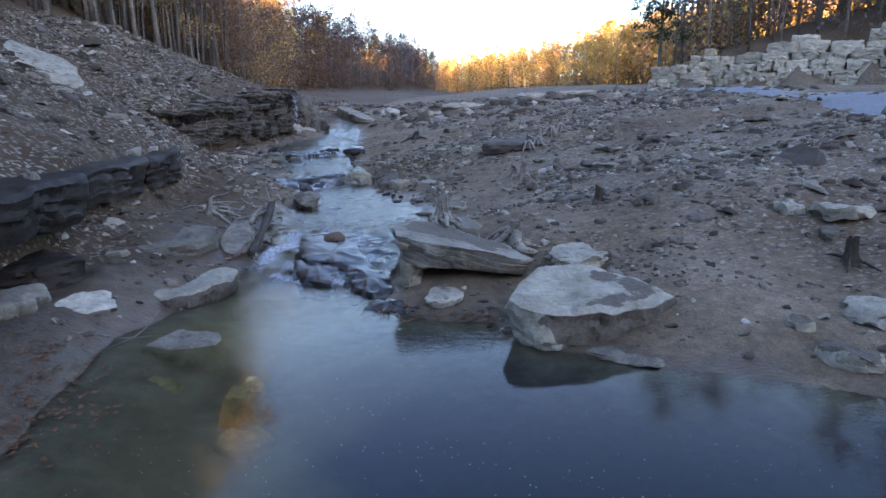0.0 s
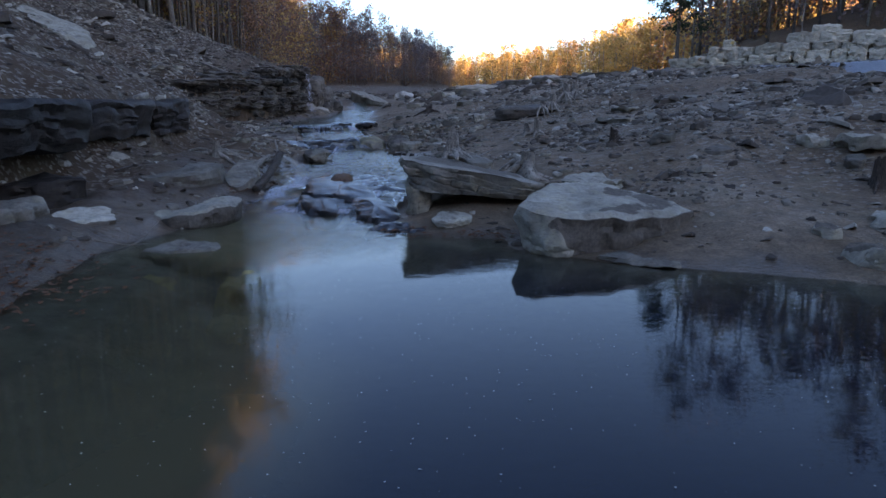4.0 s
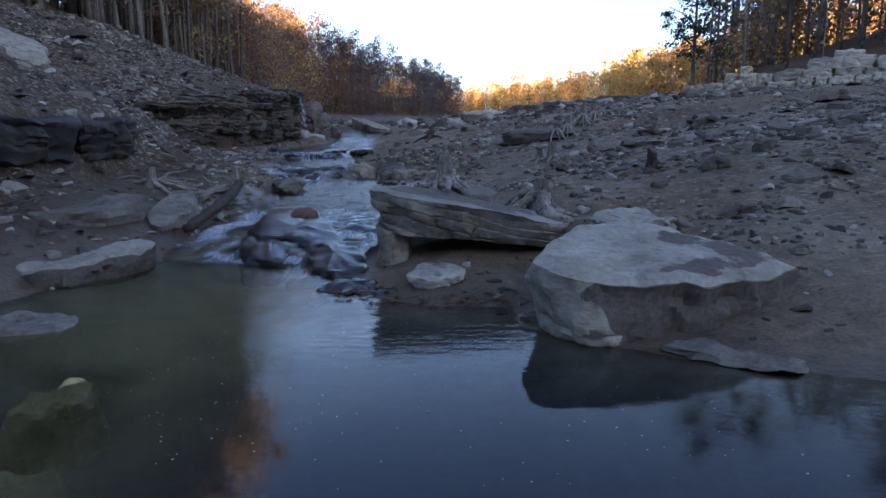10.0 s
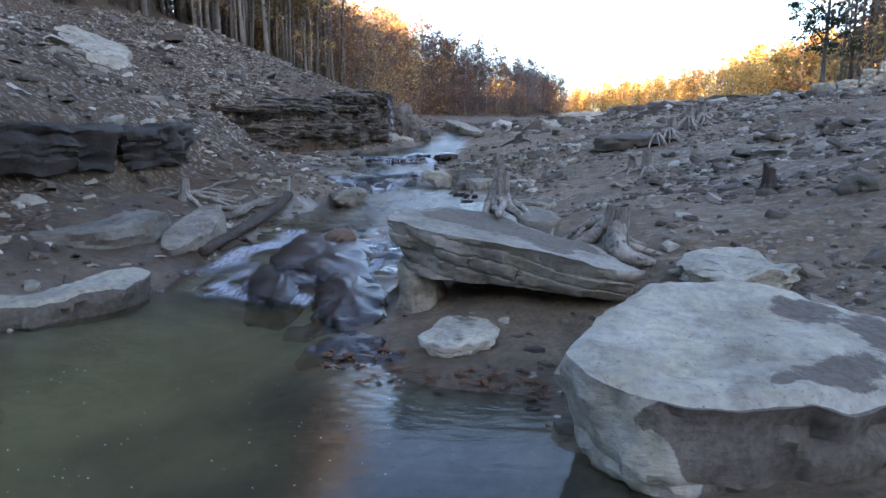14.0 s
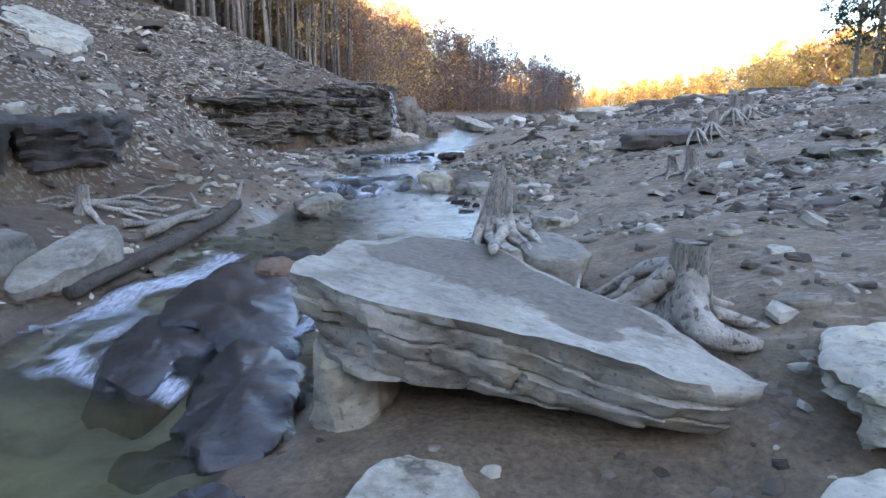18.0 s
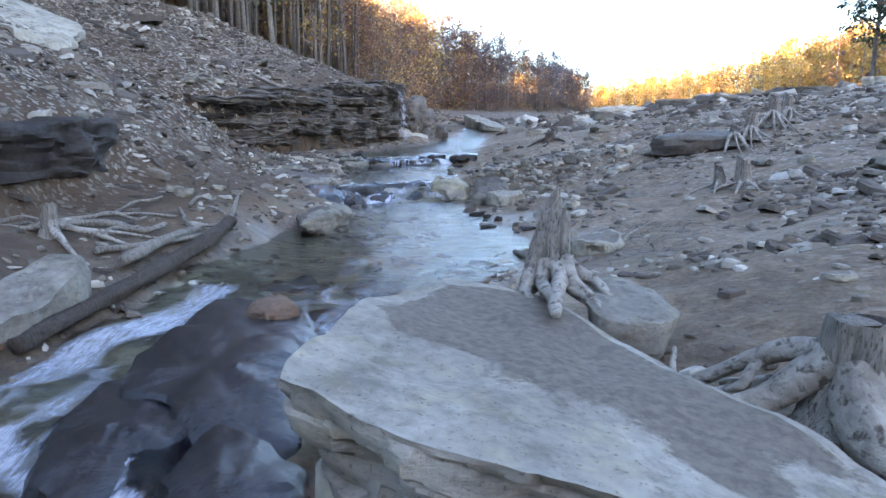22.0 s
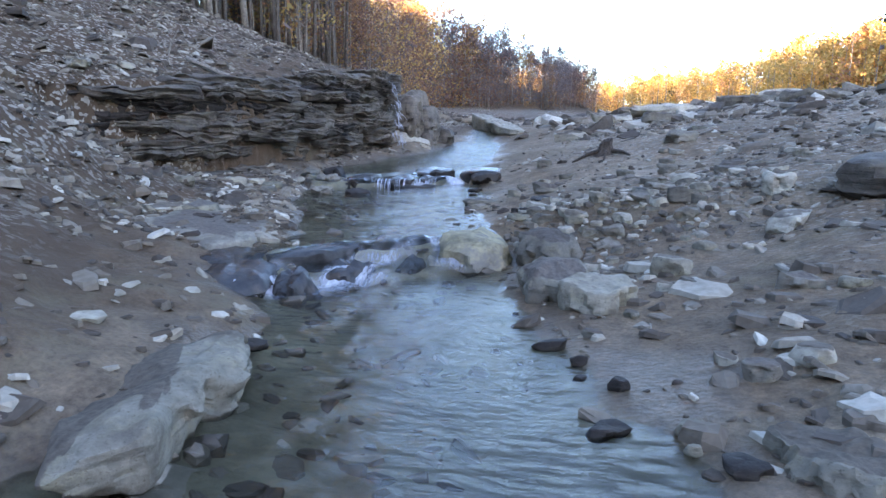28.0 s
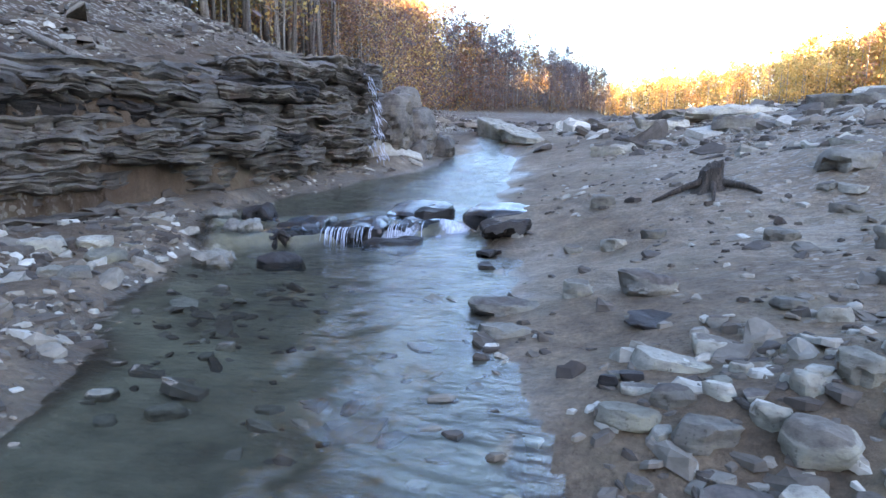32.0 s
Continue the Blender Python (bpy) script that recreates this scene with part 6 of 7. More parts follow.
stick("log", "dark sodden log lying along the rapids", [(-2.56, 8.5, 0.06), (-2.60, 9.0, 0.06), (-2.68, 9.6, 0.06), (-2.78, 10.2, 0.07), (-2.86, 10.75, 0.09), (-2.92, 11.1, 0.10)], 0.045, 0.06, ROTTEN, 3)
stick("plank", "flat grey driftwood plank behind the log", [(-2.9, 9.7, 0.06), (-2.97, 10.3, 0.07), (-3.02, 10.75, 0.06)], 0.04, 0.032, DRIFT, 4)
stick("branch", "long bleached forked branch on the muddy bank", [(-3.15, 9.75, 0.03), (-2.95, 10.3, 0.04), (-2.9, 11.0, 0.05), (-3.05, 11.4, 0.12), (-3.15, 11.65, 0.2)], 0.028, 0.012, DRIFT, 5, [(-2.98, 11.2, 0.08, -3.2, 11.2, 0.14, 0.014)])
stick("root_branch", "twisted grey root lying on the muddy bank", [(-3.6, 9.9, 0.04), (-3.5, 10.35, 0.06), (-3.25, 10.35, 0.04), (-3.28, 10.7, 0.07)], 0.03, 0.025, DRIFT, 6)
stick("root_branch", "thin grey root lying on the muddy bank", [(-3.9, 10.2, 0.03), (-3.7, 10.8, 0.04), (-3.42, 11.05, 0.03)], 0.02, 0.01, DRIFT, 7)
stick("branch", "bleached branch lying on top of the cliff", [(-7.75, 20.4, 0.06), (-7.2, 20.3, 0.07), (-6.75, 20.2, 0.1)], 0.03, 0.045, DRIFT, 8)
stick("branch", "bleached stick on the scree under the cliff", [(-7.2, 19.0, 0.05), (-6.85, 19.25, 0.04)], 0.03, 0.02, DRIFT, 9)
stick("branch", "thin dead branch standing on the slope", [(-7.75, 19.85, -0.05), (-7.7, 19.9, 0.35), (-7.6, 20.0, 0.6)], 0.018, 0.006, DRIFT, 10)
stick("driftwood", "short pale driftwood stick in the mud", [(-0.46, 11.42, 0.03), (-0.32, 11.1, 0.03), (-0.2, 10.9, 0.04)], 0.02, 0.03, DRIFT, 11)
for n, (x, y, a, l) in enumerate([(-3.3, 10.0, 100, 0.5), (-3.75, 10.4, 60, 0.45), (-3.15, 10.9, 140, 0.4), (-3.9, 9.7, 20, 0.5), (-3.45, 11.3, 80, 0.35), (-3.0, 10.6, 95, 0.6), (-4.0, 11.0, 45, 0.4)]):
    c, s = math.cos(radians(a)) * l, math.sin(radians(a)) * l
    stick("root_branch", "gnarled grey root tangled on the muddy bank", [(x, y, 0.02), (x + 0.4 * c - 0.1 * s, y + 0.4 * s + 0.1 * c, 0.07), (x + 0.75 * c + 0.06 * s, y + 0.75 * s, 0.04), (x + c, y + s, 0.06)], 0.02, 0.009, DRIFT, 60 + n)
stick("twig", "curved bleached twig on the mud", [(0.42, 11.4, 0.02), (0.56, 11.7, 0.05), (0.72, 11.92, 0.06)], 0.012, 0.006, DRIFT, 12)
stick("twig", "thin dead twig at the pool's edge", [(-3.0, 5.5, 0.0), (-2.85, 5.85, 0.05), (-2.75, 6.1, 0.22)], 0.008, 0.003, DRIFT, 13)
stick("twig", "thin dead twig at the pool's edge", [(-3.3, 5.6, 0.0), (-2.9, 5.7, 0.06), (-2.7, 5.75, 0.1)], 0.008, 0.004, DRIFT, 14)
stick("branch", "dead stick lying on the scree slope", [(-7.6, 17.2, 0.04), (-7.1, 17.3, 0.05), (-6.7, 17.0, 0.04)], 0.025, 0.012, DRIFT, 15)

# ---- scattered shale, one sheet for each slope ----
def chip_material(name, stops):
    m, n, l, b = material(name)
    geo = n.new("ShaderNodeNewGeometry")
    col = ramp(n, l, geo.outputs["Random Per Island"], stops)
    spots = noise_node(n, l, 18, 5)
    col = blend(n, l, 0.6, col, ramp(n, l, spots, [(0.3, (0.5, 0.48, 0.46)), (0.65, (1.1, 1.1, 1.1))]), "MULTIPLY")
    l.new(col, b.inputs["Base Color"])
    b.inputs["Roughness"].default_value = 0.85
    bump(n, l, b, spots, 0.5, 0.01)
    return m


CHIP = chip_material("shale_chips", [(0.0, (0.055, 0.040, 0.030)), (0.4, (0.115, 0.090, 0.068)), (0.68, (0.19, 0.148, 0.108)), (0.86, (0.33, 0.295, 0.235)), (1.0, (0.56, 0.52, 0.44))])
DUSTY = chip_material("dusty_slab_chips", [(0.0, (0.08, 0.062, 0.048)), (0.4, (0.145, 0.118, 0.092)), (0.7, (0.22, 0.188, 0.148)), (0.9, (0.35, 0.315, 0.255)), (1.0, (0.54, 0.50, 0.42))])


def scatter(name, label, places, seed, mat=CHIP, thick=(0.12, 0.4), slim=(0.5, 1.0)):
    """Flat broken stones lying on the ground. places: rows of x, y, size."""
    rng = np.random.default_rng(seed)
    places = np.array(places)
    zs = land(places[:, 0], places[:, 1])
    V, Fq, n0 = [], [], 0
    for (x, y, s), z in zip(places, zs):
        n = int(rng.integers(5, 8))
        a = np.sort(rng.uniform(0, 2 * math.pi, n)) * 0.35 + np.linspace(0, 2 * math.pi, n, endpoint=False) * 0.65 + 1.1
        q = rng.uniform(0.7, 1.1, n)
        st = rng.uniform(*slim)
        th = s * rng.uniform(*thick)
        tx, ty = rng.normal(0, 0.22, 2)
        ca, sa = math.cos(rng.uniform(-0.9, 0.9)), math.sin(rng.uniform(-0.9, 0.9))
        px, py = 0.5 * s * q * np.cos(a), 0.5 * s * st * q * np.sin(a)
        px, py = px * ca - py * sa, px * sa + py * ca
        chop = rng.uniform(0.55, 0.95, n)
        for lift, grow in ((-0.45 * th, 1.05), (0.25 * th, rng.uniform(0.9, 1.08, n)), (0.55 * th, chop)):
            V.append(np.stack([x + px * grow, y + py * grow, z + lift + px * tx + py * ty + rng.normal(0, 0.12 * th, n)], 1))
        for r in (0, 1):
            for k in range(n):
                k2 = (k + 1) % n
                Fq.append((n0 + r * n + k, n0 + r * n + k2, n0 + (r + 1) * n + k2, n0 + (r + 1) * n + k))
        V.append(np.array([[x + rng.normal(0, 0.1) * s, y + rng.normal(0, 0.1) * s, z + 0.62 * th]]))
        for k in range(n):
            Fq.append((n0 + 2 * n + k, n0 + 2 * n + (k + 1) % n, n0 + 3 * n))
        n0 += 3 * n + 1
    tagged(mesh_object(name, np.concatenate(V), Fq, mat, smooth=False), label, "scattered stones", kind="stuff")


rng = np.random.default_rng(8)


def strew(count, x0, x1, y0, y1, size, want, clump=1.0):
    """Random places where want(x, y) allows them, with a spread of sizes."""
    out = []
    while len(out) < count:
        x, y = rng.uniform(x0, x1, 4000), rng.uniform(y0, y1, 4000)
        patchy = flat_rough(x, y, clump, 3, 91)
        ok = rng.uniform(0, 1, 4000) < want(x, y, shore(x, y)) * np.clip(0.5 + 0.9 * patchy, 0.05, 1)
        s = size * np.exp(rng.normal(0, 0.45, 4000))
        out += np.stack([x, y, s], 1)[ok].tolist()
    return out[:count]


scatter("scree", "pale broken shale covering the left slope", strew(8800, -13.5, -2.8, 5, 27, 0.105, lambda x, y, d: (x < middle(y)) * (0.5 * ease(0.03, 0.3, d) + 0.5 * ease(0.7, 2.0, d)) * ease(-14, -12.5, x), 0.8), 1, thick=(0.10, 0.26), slim=(0.3, 0.65))
scatter("scree", "coarse slabs of broken shale on the left slope", strew(750, -12, -3.2, 5, 26, 0.21, lambda x, y, d: (x < middle(y)) * ease(0.7, 1.5, d), 0.7), 2, thick=(0.10, 0.24), slim=(0.35, 0.75))
scatter("upper_scree", "pale grey gravel high on the left slope", strew(5200, -17, -7.5, 8, 27, 0.09, lambda x, y, d: (x > treeline(y)) * ease(4.0, 6.5, d)), 19, DUSTY, thick=(0.15, 0.4), slim=(0.4, 0.9))
scatter("upper_scree", "grey gravel under the edge of the wood", strew(3800, -14, -5, 22, 50, 0.15, lambda x, y, d: (x < middle(y) - 3) * ease(3, 6, d) * (x > treeline(y))), 3)
scatter("bank_shale", "small flat shale strewn over the right mud slope", strew(6500, -2.5, 9, 5, 30, 0.062, lambda x, y, d: (x > middle(y)) * (0.4 * ease(0.05, 0.4, d) + 0.6 * ease(0.6, 2.8, d))), 4)
scatter("far_shale", "pale shale chips strewn over the open slope", strew(6500, 1.5, 11, 5, 24, 0.075, lambda x, y, d: (x > middle(y)) * ease(0.8, 2.5, d)), 15, DUSTY)
scatter("bank_slabs", "flat grey slabs strewn over the right slope", strew(1300, -1.5, 12, 8, 33, 0.22, lambda x, y, d: (x > middle(y)) * ease(1.5, 5, d)), 5, DUSTY, thick=(0.12, 0.3))
scatter("stream_gravel", "wet stones along the water's edge", strew(520, -6, 1, 5.5, 24, 0.06, lambda x, y, d: ease(-0.12, 0.0, d) * ease(0.5, 0.2, d) * np.where(np.abs(y - 1.15 * (x + 2.2) - 15.6) < 0.5, 0.0, 1.0)), 6, CHIP)
scatter("crest_rubble", "pale rubble along the crest of the right bank", strew(900, -3, 14, 23, 42, 0.34, lambda x, y, d: (x > middle(y)) * ease(1, 3, d)), 7, DUSTY, thick=(0.12, 0.3))
scatter("mud_stones", "flat stones scattered on the mud beside the shallows", strew(420, -1.0, 3.2, 9.8, 15.6, 0.11, lambda x, y, d: (x > middle(y)) * ease(0.1, 0.5, d)), 17, DUSTY, thick=(0.12, 0.3))
scatter("valley_rubble", "broken grey slabs across the floor of the valley", strew(450, -8, 1, 26.5, 46, 0.3, lambda x, y, d: ease(0.3, 0.8, np.where(y > 33, 1, d))), 16, thick=(0.12, 0.3))
scatter("foot_rubble", "pale angular rubble between the cliff and the stream", strew(420, -7.6, -4.2, 16.2, 20.2, 0.13, lambda x, y, d: (x < middle(y)) * ease(0.08, 0.35, d)), 12, thick=(0.12, 0.32))
for n, (x, y, s) in enumerate(strew(260, -1.75, 1.4, 15.2, 19.0, 0.13, lambda x, y, d: ease(0.15, 0.5, d) * ease(1.0, 0.3, np.abs(y - 16.7 - 0.5 * (x + 0.6))))):
    if len(STONES) > 420 or any(math.hypot(x - a, y - b) < 0.66 * (s * 0.5 + c) for a, b, c in STONES + [(-1.95, 15.85, 0.42), (-1.32, 15.8, 0.36), (-1.24, 14.8, 0.32)]):
        continue
    STONES.append((x, y, s * 0.5))
    mat, label = ((PALE, "pale angular stone in the heap on the stream bank"), (GREY, "grey angular stone in the heap on the stream bank"), (OCHRE, "yellowish stone in the heap on the stream bank"))[rng.choice(3, p=(0.4, 0.45, 0.15))]
    loose_rock("heap_stone", label, "stone", mat, x, y, s * 1.15, s * rng.uniform(0.6, 1.0), s * rng.uniform(0.14, 0.34), rng.uniform(-60, 60), 2000 + n, "stones of the heap", 0.25, count=28, lip=rng.uniform(0.05, 0.2), cut=rng.uniform(0.3, 0.5), cuts=18)


scatter("heap_gravel", "small broken stones between the heaped ones", strew(900, -1.8, 1.6, 14.8, 19.5, 0.07, lambda x, y, d: ease(0.05, 0.3, d) * ease(1.6, 0.4, np.abs(y - 16.7 - 0.5 * (x + 0.6)))), 13, DUSTY, thick=(0.15, 0.4))
scatter("shore_gravel", "small broken stones on the flat mud by the stream", strew(900, -6.2, -3.0, 14.6, 19.4, 0.065, lambda x, y, d: (x < middle(y)) * ease(0.0, 0.15, d)), 14, thick=(0.15, 0.4))


scatter("bed_stones", "flat brown stones lying under the shallow stream", strew(420, -5.4, -0.3, 9.8, 20, 0.10, lambda x, y, d: ease(-0.05, -0.2, d)), 18, DUSTY, thick=(0.10, 0.22))


def fallen_leaves():
    """Rust-coloured leaves drifted up at the pool's edge."""
    rnd = random.Random(3)
    v, f = [], []
    for x0, y0, sx, sy, count in ((-0.5, 6.65, 0.12, 0.1, 70), (-2.9, 3.6, 0.3, 0.6, 320), (-3.2, 4.6, 0.3, 0.4, 160), (0.2, 6.35, 0.3, 0.06, 60), (-2.75, 8.4, 0.1, 0.25, 30)):
        for _ in range(count):
            x, y = rnd.gauss(x0, sx), rnd.gauss(y0, sy)
            z = max(ground_z(x, y), 0.0) + 0.008
            a, s = rnd.uniform(0, 6.28), rnd.uniform(0.018, 0.04)
            n = len(v)
            for k, q in ((0, 1.0), (1.2, 0.5), (2.2, 0.6), (3.14, 0.9), (4.1, 0.6), (5.1, 0.5)):
                v.append((x + math.cos(a + k) * s * q, y + math.sin(a + k) * s * q, z + rnd.uniform(0, 0.014)))
            f.append(tuple(range(n, n + 6)))
    ob = mesh_object("fallen_leaves", v, f, leaf_material("rust_leaves", [(0.0, (0.10, 0.05, 0.03)), (0.5, (0.22, 0.09, 0.04)), (1.0, (0.30, 0.14, 0.05))], False), smooth=False)
    tagged(ob, "rust-brown fallen leaves at the pool's edge", "leaves", kind="stuff")


fallen_leaves()


def floating_specks():
    """Pale bits of leaf and froth on the still pool."""
    rnd = random.Random(17)
    v, f = [], []
    while len(f) < 900:
        x, y = rnd.uniform(-2.2, 3.0), rnd.uniform(1.5, 6.2)
        if float(shore(np.array([x]), np.array([y]))[0]) > -0.2:
            continue
        s, a = rnd.uniform(0.0015, 0.0055), rnd.uniform(0, 6.28)
        n = len(v)
        v += [(x + math.cos(a + k) * s, y + math.sin(a + k) * s * 0.7, 0.003) for k in (0, 1.3, 2.6, 3.9, 5.1)]
        f.append(tuple(range(n, n + 5)))
    m, n, l, b = material("froth")
    b.inputs["Base Color"].default_value = (0.5, 0.5, 0.46, 1)
    tagged(mesh_object("floating_specks", v, f, m, smooth=False), "pale specks floating on the still pool", "debris", kind="stuff")


floating_specks()

# ---- gravel track before the stone wall ----
ty = np.linspace(9, 47, 80)
tw = np.linspace(-1.3, 1.3, 9)
TY, TW = [a.ravel() for a in np.meshgrid(ty, tw, indexing="ij")]
TX = np.interp(TY, [9, 14, 20, 26, 36, 47], [10.3, 10.2, 10.8, 11.0, 11.4, 13.5]) + TW
m, n, l, b = material("blue_grey_gravel")
grit = noise_node(n, l, 9, 8, roughness=0.7)
l.new(ramp(n, l, grit, [(0.3, (0.13, 0.15, 0.17)), (0.7, (0.24, 0.265, 0.29))]), b.inputs["Base Color"])
bump(n, l, b, grit, 0.6, 0.04)
track = mesh_object("gravel_track", np.stack([TX, TY, land(TX, TY) + 0.05 - 0.12 * ease(1.0, 1.3, np.abs(TW))], 1), grid_faces(80, 9)[:, ::-1], m)
tagged(track, "blue-grey gravel track below the stone wall", "track", kind="structure")
# ---- trees ----
def leaf_cloud(rnd, centres, count, spreadv, size):
    """Small crossed leaf clumps round some centres."""
    v, f = [], []
    for _ in range(count):
        c, s = rnd.choice(centres)
        p = Vector(c) + Vector([rnd.gauss(0, 1) * s * k for k in spreadv])
        a = Vector([rnd.uniform(-1, 1) for _ in range(3)]).normalized()
        b = a.orthogonal().normalized()
        q = size * rnd.uniform(0.5, 1.3)
        n = len(v)
        c2 = a.cross(b)
        v += [tuple(p + b * q), tuple(p + c2 * q * 0.6 + a * q * 0.2), tuple(p - b * q), tuple(p - c2 * q * 0.6 - a * q * 0.2)]
        f.append((n, n + 1, n + 2, n + 3))
    return v, f


def tree_shape(seed, height, girth, crown_from, leaves, leaf_size, limbs=9, sides=7):
    """Trunk with limbs, and the crown's leaves."""
    rnd = random.Random(seed)
    lean = (rnd.uniform(-0.05, 0.05), rnd.uniform(-0.05, 0.05))
    line = [(lean[0] * k * height / 7 + rnd.uniform(-0.03, 0.03) * k, lean[1] * k * height / 7 + rnd.uniform(-0.03, 0.03) * k, height * k / 7 - 0.3) for k in range(8)]
    wood = [tube(line, [girth * (1.25 if k == 0 else 1) * (1 - k / 7.6) for k in range(8)], sides, seed, 0.1)]
    centres = []
    for _ in range(limbs):
        k = rnd.uniform(crown_from, 0.95)
        i = min(int(k * 7), 6)
        p = Vector(line[i]).lerp(Vector(line[i + 1]), k * 7 - i)
        a = rnd.uniform(0, 2 * math.pi)
        reach = height * rnd.uniform(0.10, 0.2) * (1.25 - k)
        tip = p + Vector((math.cos(a) * reach, math.sin(a) * reach, reach * rnd.uniform(0.3, 1.0)))
        mid = p.lerp(tip, 0.5) + Vector((0, 0, 0.1 * reach))
        g = girth * (1 - k) * 0.6 + 0.008
        wood.append(tube([p, mid, tip], [g, g * 0.7, g * 0.3], 4, seed + 1, 0))
        centres += [(mid, reach * 0.35), (tip, reach * 0.45)]
    centres.append((Vector(line[-1]), height * 0.05))
    return joined(wood), leaf_cloud(rnd, centres, leaves, (1, 1, 0.8), leaf_size)


NEAR_TREES = [(1, 15, 0.085, 0.35, 1300, 0.09, BARK, LEAVES_NEAR, "slender grey-barked tree with thin turning leaves"),
              (2, 17, 0.10, 0.45, 1400, 0.09, BIRCH, LEAVES_NEAR, "tall pale-barked tree with autumn leaves high up"),
              (3, 13, 0.065, 0.25, 1500, 0.085, BARK, LEAVES_NEAR, "young tree with rust-coloured leaves"),
              (4, 18, 0.115, 0.5, 1300, 0.095, BARK, LEAVES_NEAR, "tall straight forest tree, half bare"),
              (5, 9, 0.04, 0.2, 1000, 0.08, BIRCH, LEAVES_NEAR, "thin pale sapling with yellow leaves")]
rnd = random.Random(11)
protos = []
for seed, h, g, cf, nl, ls, bark, leafm, label in NEAR_TREES:
    (tv, tf), (lv, lf) = tree_shape(seed, h, g, cf, nl, ls)
    t = thing("tree", 0, 0, 0, label, "tree", "trees of the wood's edge")
    mesh_object("trunk", tv, tf, bark, parent=t)
    mesh_object("crown", lv, lf, leafm, smooth=False, parent=t)
    protos.append(t)
spots = []
for k in range(190):
    y = 17 + 29 * rnd.random() ** 1.1
    x = float(treeline(np.array([y]))[0]) - 0.2 - 7.5 * rnd.random() ** 1.5
    spots.append((x, y))
for k in range(26):
    x = rnd.uniform(20, 44)
    spots.append((x, 57.5 - (x - 18.5) * 0.77 + rnd.uniform(0.8, 8)))
for n, (x, y) in enumerate(spots):
    p = protos[n % 5] if n >= 5 else protos[n]
    m = pose(x, y, ground_z(x, y), 0, 0, rnd.uniform(0, 360)) @ Matrix.Scale(rnd.uniform(0.8, 1.2) * (1.15 if x > 0 else 1), 4)
    if n < 5:
        p.matrix_basis = m
    else:
        q = copy_thing(p, m)
        q.scale = m.to_scale()


def dark_tree():
    """The tree at the corner of the right-hand wood, with dark drooping foliage."""
    (tv, tf), _ = tree_shape(41, 15, 0.2, 0.3, 10, 0.1, 16)
    rnd = random.Random(41)
    tufts = []
    for _ in range(95):
        k, a = rnd.uniform(0.3, 1.0), rnd.uniform(0, 6.28)
        w = 3.6 * (1.2 - k) * rnd.uniform(0.2, 1.0)
        tufts.append(((math.cos(a) * w - 0.5, math.sin(a) * w, 15 * k - 0.25 * w), rnd.uniform(0.15, 0.36)))
    lv, lf = leaf_cloud(rnd, tufts, 9000, (1.2, 1.2, 0.6), 0.10)
    t = thing("tree", 18.2, 57.2, ground_z(18.2, 57.2), "dark green drooping tree at the corner of the wood", "tree")
    mesh_object("trunk", tv, tf, BARK, parent=t)
    mesh_object("crown", lv, lf, NEEDLES, smooth=False, parent=t)


dark_tree()


def woods(name, label, places, seed, height, leaves, leaf_size, warm, low=0.3, wide=1.0, shrink=lambda x, y: 1.0, mat=LEAVES):
    """A far wood: many trees in one sheet of trunks and one of leaves."""
    rnd = random.Random(seed)
    shapes = []
    for s in range(8):
        r2 = random.Random(seed * 50 + s)
        h = 1.0
        cs = []
        for _ in range(17):
            k = r2.uniform(low, 0.95) if r2.random() < 0.85 else r2.uniform(0.05, low)
            a, w = r2.uniform(0, 6.28), r2.uniform(0.02, 0.19) * wide * (1.25 - k)
            cs.append(((math.cos(a) * w, math.sin(a) * w, k), 0.085 * (1.3 - k)))
        lv, lf = leaf_cloud(r2, cs, leaves, (1, 1, 0.9), leaf_size / height)
        tv, tf = tube([(0, 0, -0.03), (r2.uniform(-0.01, 0.01), 0.01, 0.45), (0.01, r2.uniform(-0.02, 0.02), 0.92)], [0.011, 0.008, 0.002], 5, s, 0)
        shapes.append((np.array(lv), np.array(lf), np.array(tv), tf))
    LV, LF, LT, TV, TF = [], [], [], [], []
    nl = nt = 0
    for x, y in places:
        lv, lf, tv, tf = rnd.choice(shapes)
        h = height * rnd.uniform(0.7, 1.2) * shrink(x, y)
        a = rnd.uniform(0, 6.28)
        turn = np.array([[math.cos(a), math.sin(a), 0], [-math.sin(a), math.cos(a), 0], [0, 0, 1]])
        at = np.array([x, y, ground_z(x, y)])
        LV.append(lv @ turn * h + at)
        LF.append(lf + nl)
        nl += len(lv)
        LT.append(np.full(len(lv), min(max(rnd.gauss(warm(x, y), 0.24), 0.02), 0.98)))
        TV.append(tv @ turn * h + at)
        TF += [tuple(i + nt for i in q) for q in tf]
        nt += len(tv)
    t = thing(name, 0, 0, 0, label, "woods")
    tagged(t, kind="stuff")
    mesh_object("trunks", np.concatenate(TV), TF, BIRCH, parent=t)
    mesh_object("foliage", np.concatenate(LV), np.concatenate(LF), mat, smooth=False, parent=t, attrs={"tint": np.concatenate(LT)})


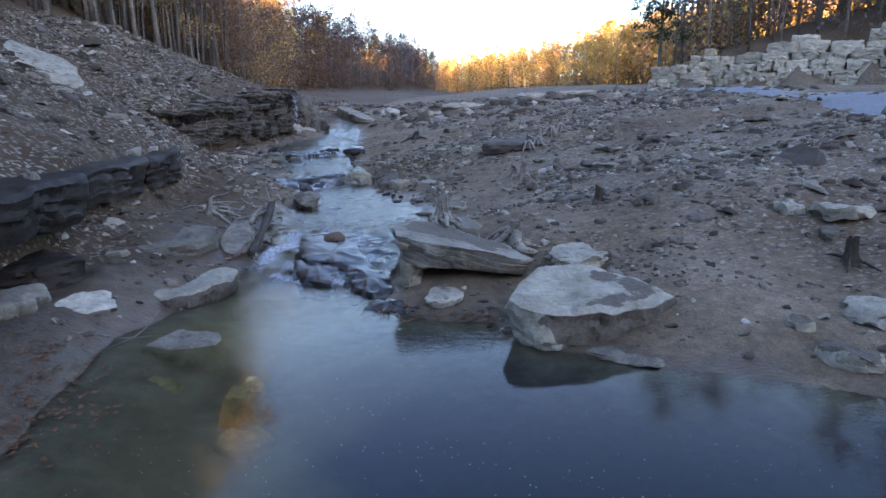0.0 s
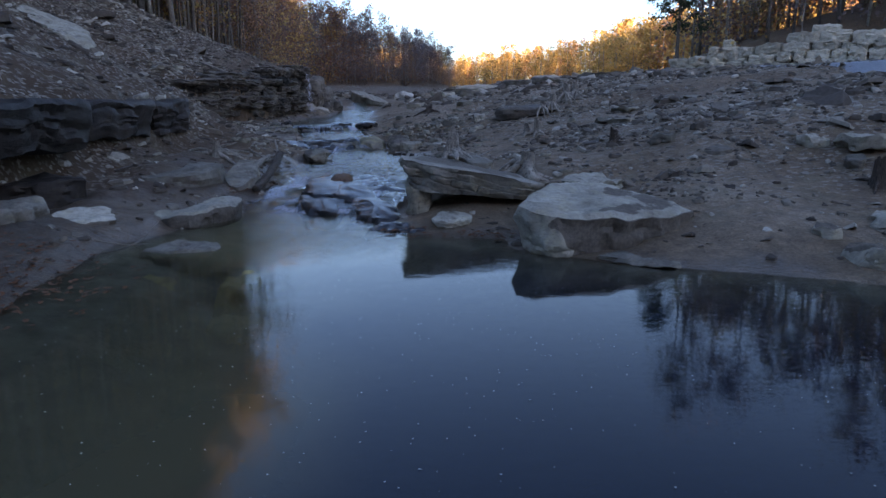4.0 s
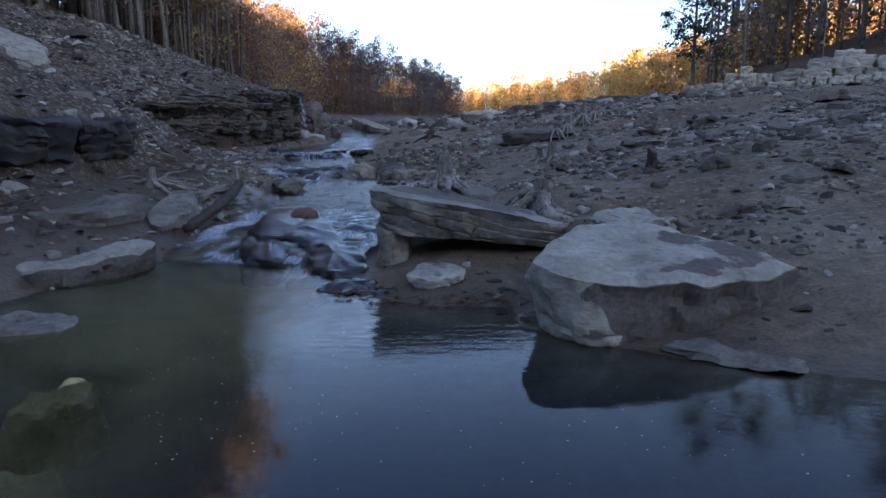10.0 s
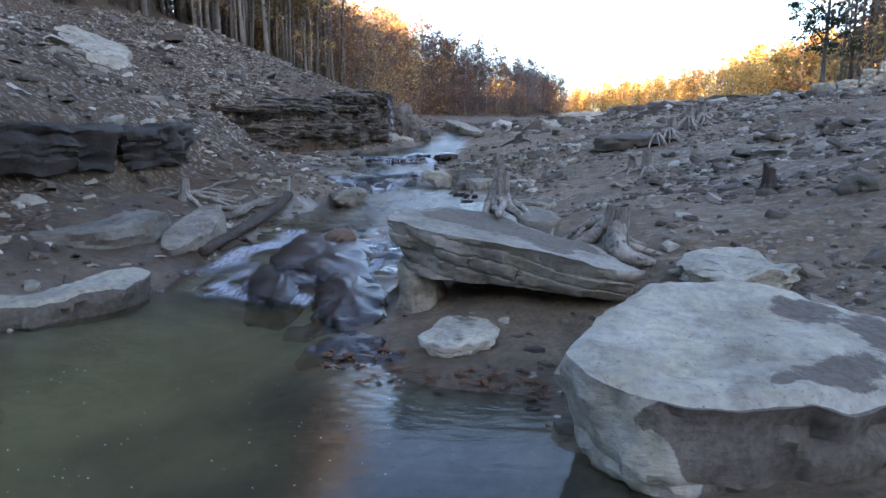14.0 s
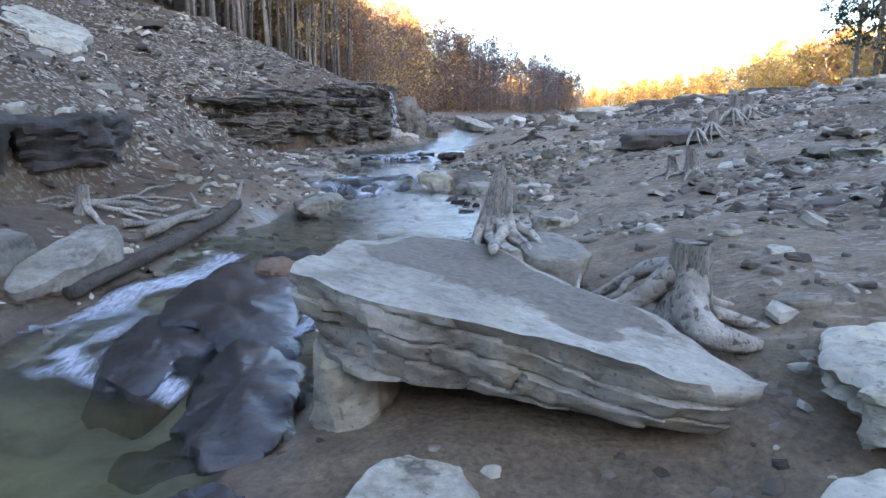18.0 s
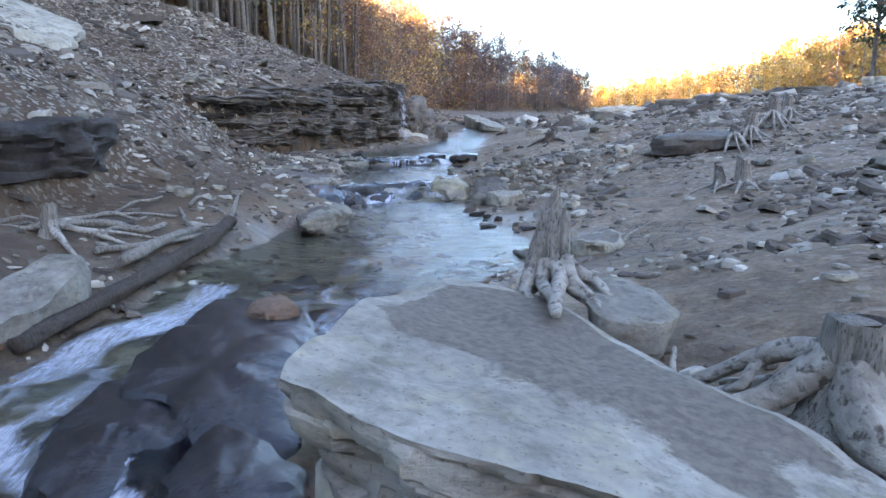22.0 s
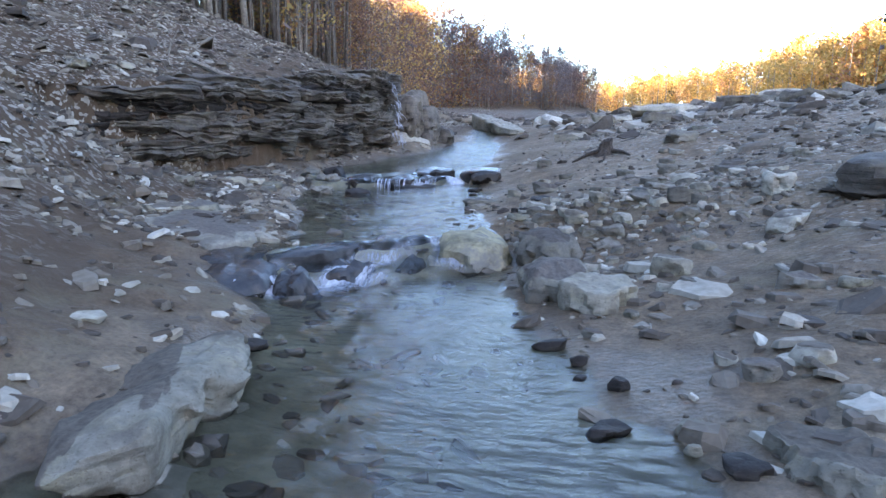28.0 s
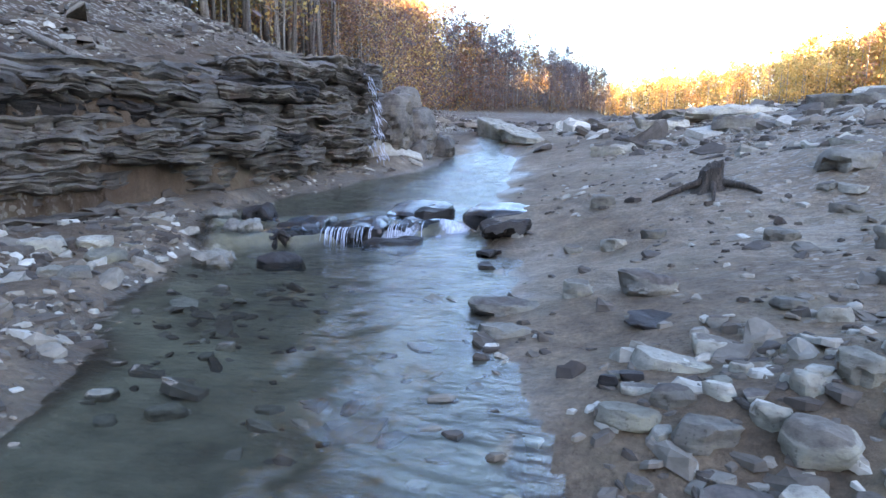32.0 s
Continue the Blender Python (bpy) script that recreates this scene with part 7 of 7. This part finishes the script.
rnd = random.Random(5)
spots = []
while len(spots) < 420:
    y = rnd.uniform(40, 130)
    x = float(treeline(np.array([y]))[0]) - 2.5 - rnd.random() ** 1.6 * 42
    spots.append((x, y))
for k in range(200):
    y = rnd.uniform(44, 106)
    spots.append((float(treeline(np.array([y]))[0]) - rnd.uniform(0, 2.5), y))


def hill_sun_shade_tint(x, y):
    """Rust and grey for shade low down, gold for sun higher on the hill, bare and grey at its far end."""
    up = float(treeline(np.array([y]))[0]) - x
    return max(float(np.interp(up, [2, 7, 12], [0.72, 0.44, 0.36])), float(np.interp(y, [78, 88, 95], [0.0, 0.78, 0.92])))


woods("hillside_wood", "mixed autumn wood on the slope above the drained valley", spots, 2, 9.6, 760, 0.125, hill_sun_shade_tint, 0.25, 1.4, lambda x, y: float(np.interp(y, [30, 44, 48, 56, 65, 75, 84, 90, 96, 103, 115], [0.9, 0.6, 0.55, 0.68, 0.85, 1.02, 1.14, 1.04, 0.9, 0.62, 0.75])))
spots = []
for k in range(130):
    y = rnd.uniform(10, 46)
    spots.append((float(treeline(np.array([y]))[0]) - 4 - rnd.random() ** 1.3 * 16, y))
woods("upper_wood", "tall rust-brown wood behind the trees of the edge", spots, 6, 15.5, 620, 0.17, lambda x, y: 0.66, 0.2, 1.3)
spots = [(rnd.uniform(-30, 130), rnd.uniform(150, 215)) for _ in range(850)]
spots += [(x + 40 + 0.5 * (y - 105), y) for x, y in ((rnd.uniform(0, 50), rnd.uniform(105, 160)) for _ in range(150))]
woods("sunlit_wood", "golden sunlit autumn wood closing the valley", spots, 3, 9.5, 330, 0.22, lambda x, y: 0.5, 0.3, 1.25, lambda x, y: float(np.interp(x, [-20, 0, 27, 45, 60, 130], [0.8, 0.85, 1.0, 1.55, 1.7, 1.8])), SUNLIT_LEAVES)
spots = []
while len(spots) < 260:
    x, y = rnd.uniform(19, 70), rnd.uniform(34, 74)
    if min(x - 18 - 0.55 * max(y - 58, 0), y - 57.5 + (x - 18.5) * 0.77) > 0:
        spots.append((x, y))
woods("right_bank_wood", "dark autumn wood above the stone wall", spots, 4, 13.5, 420, 0.21, lambda x, y: 0.62, 0.12)
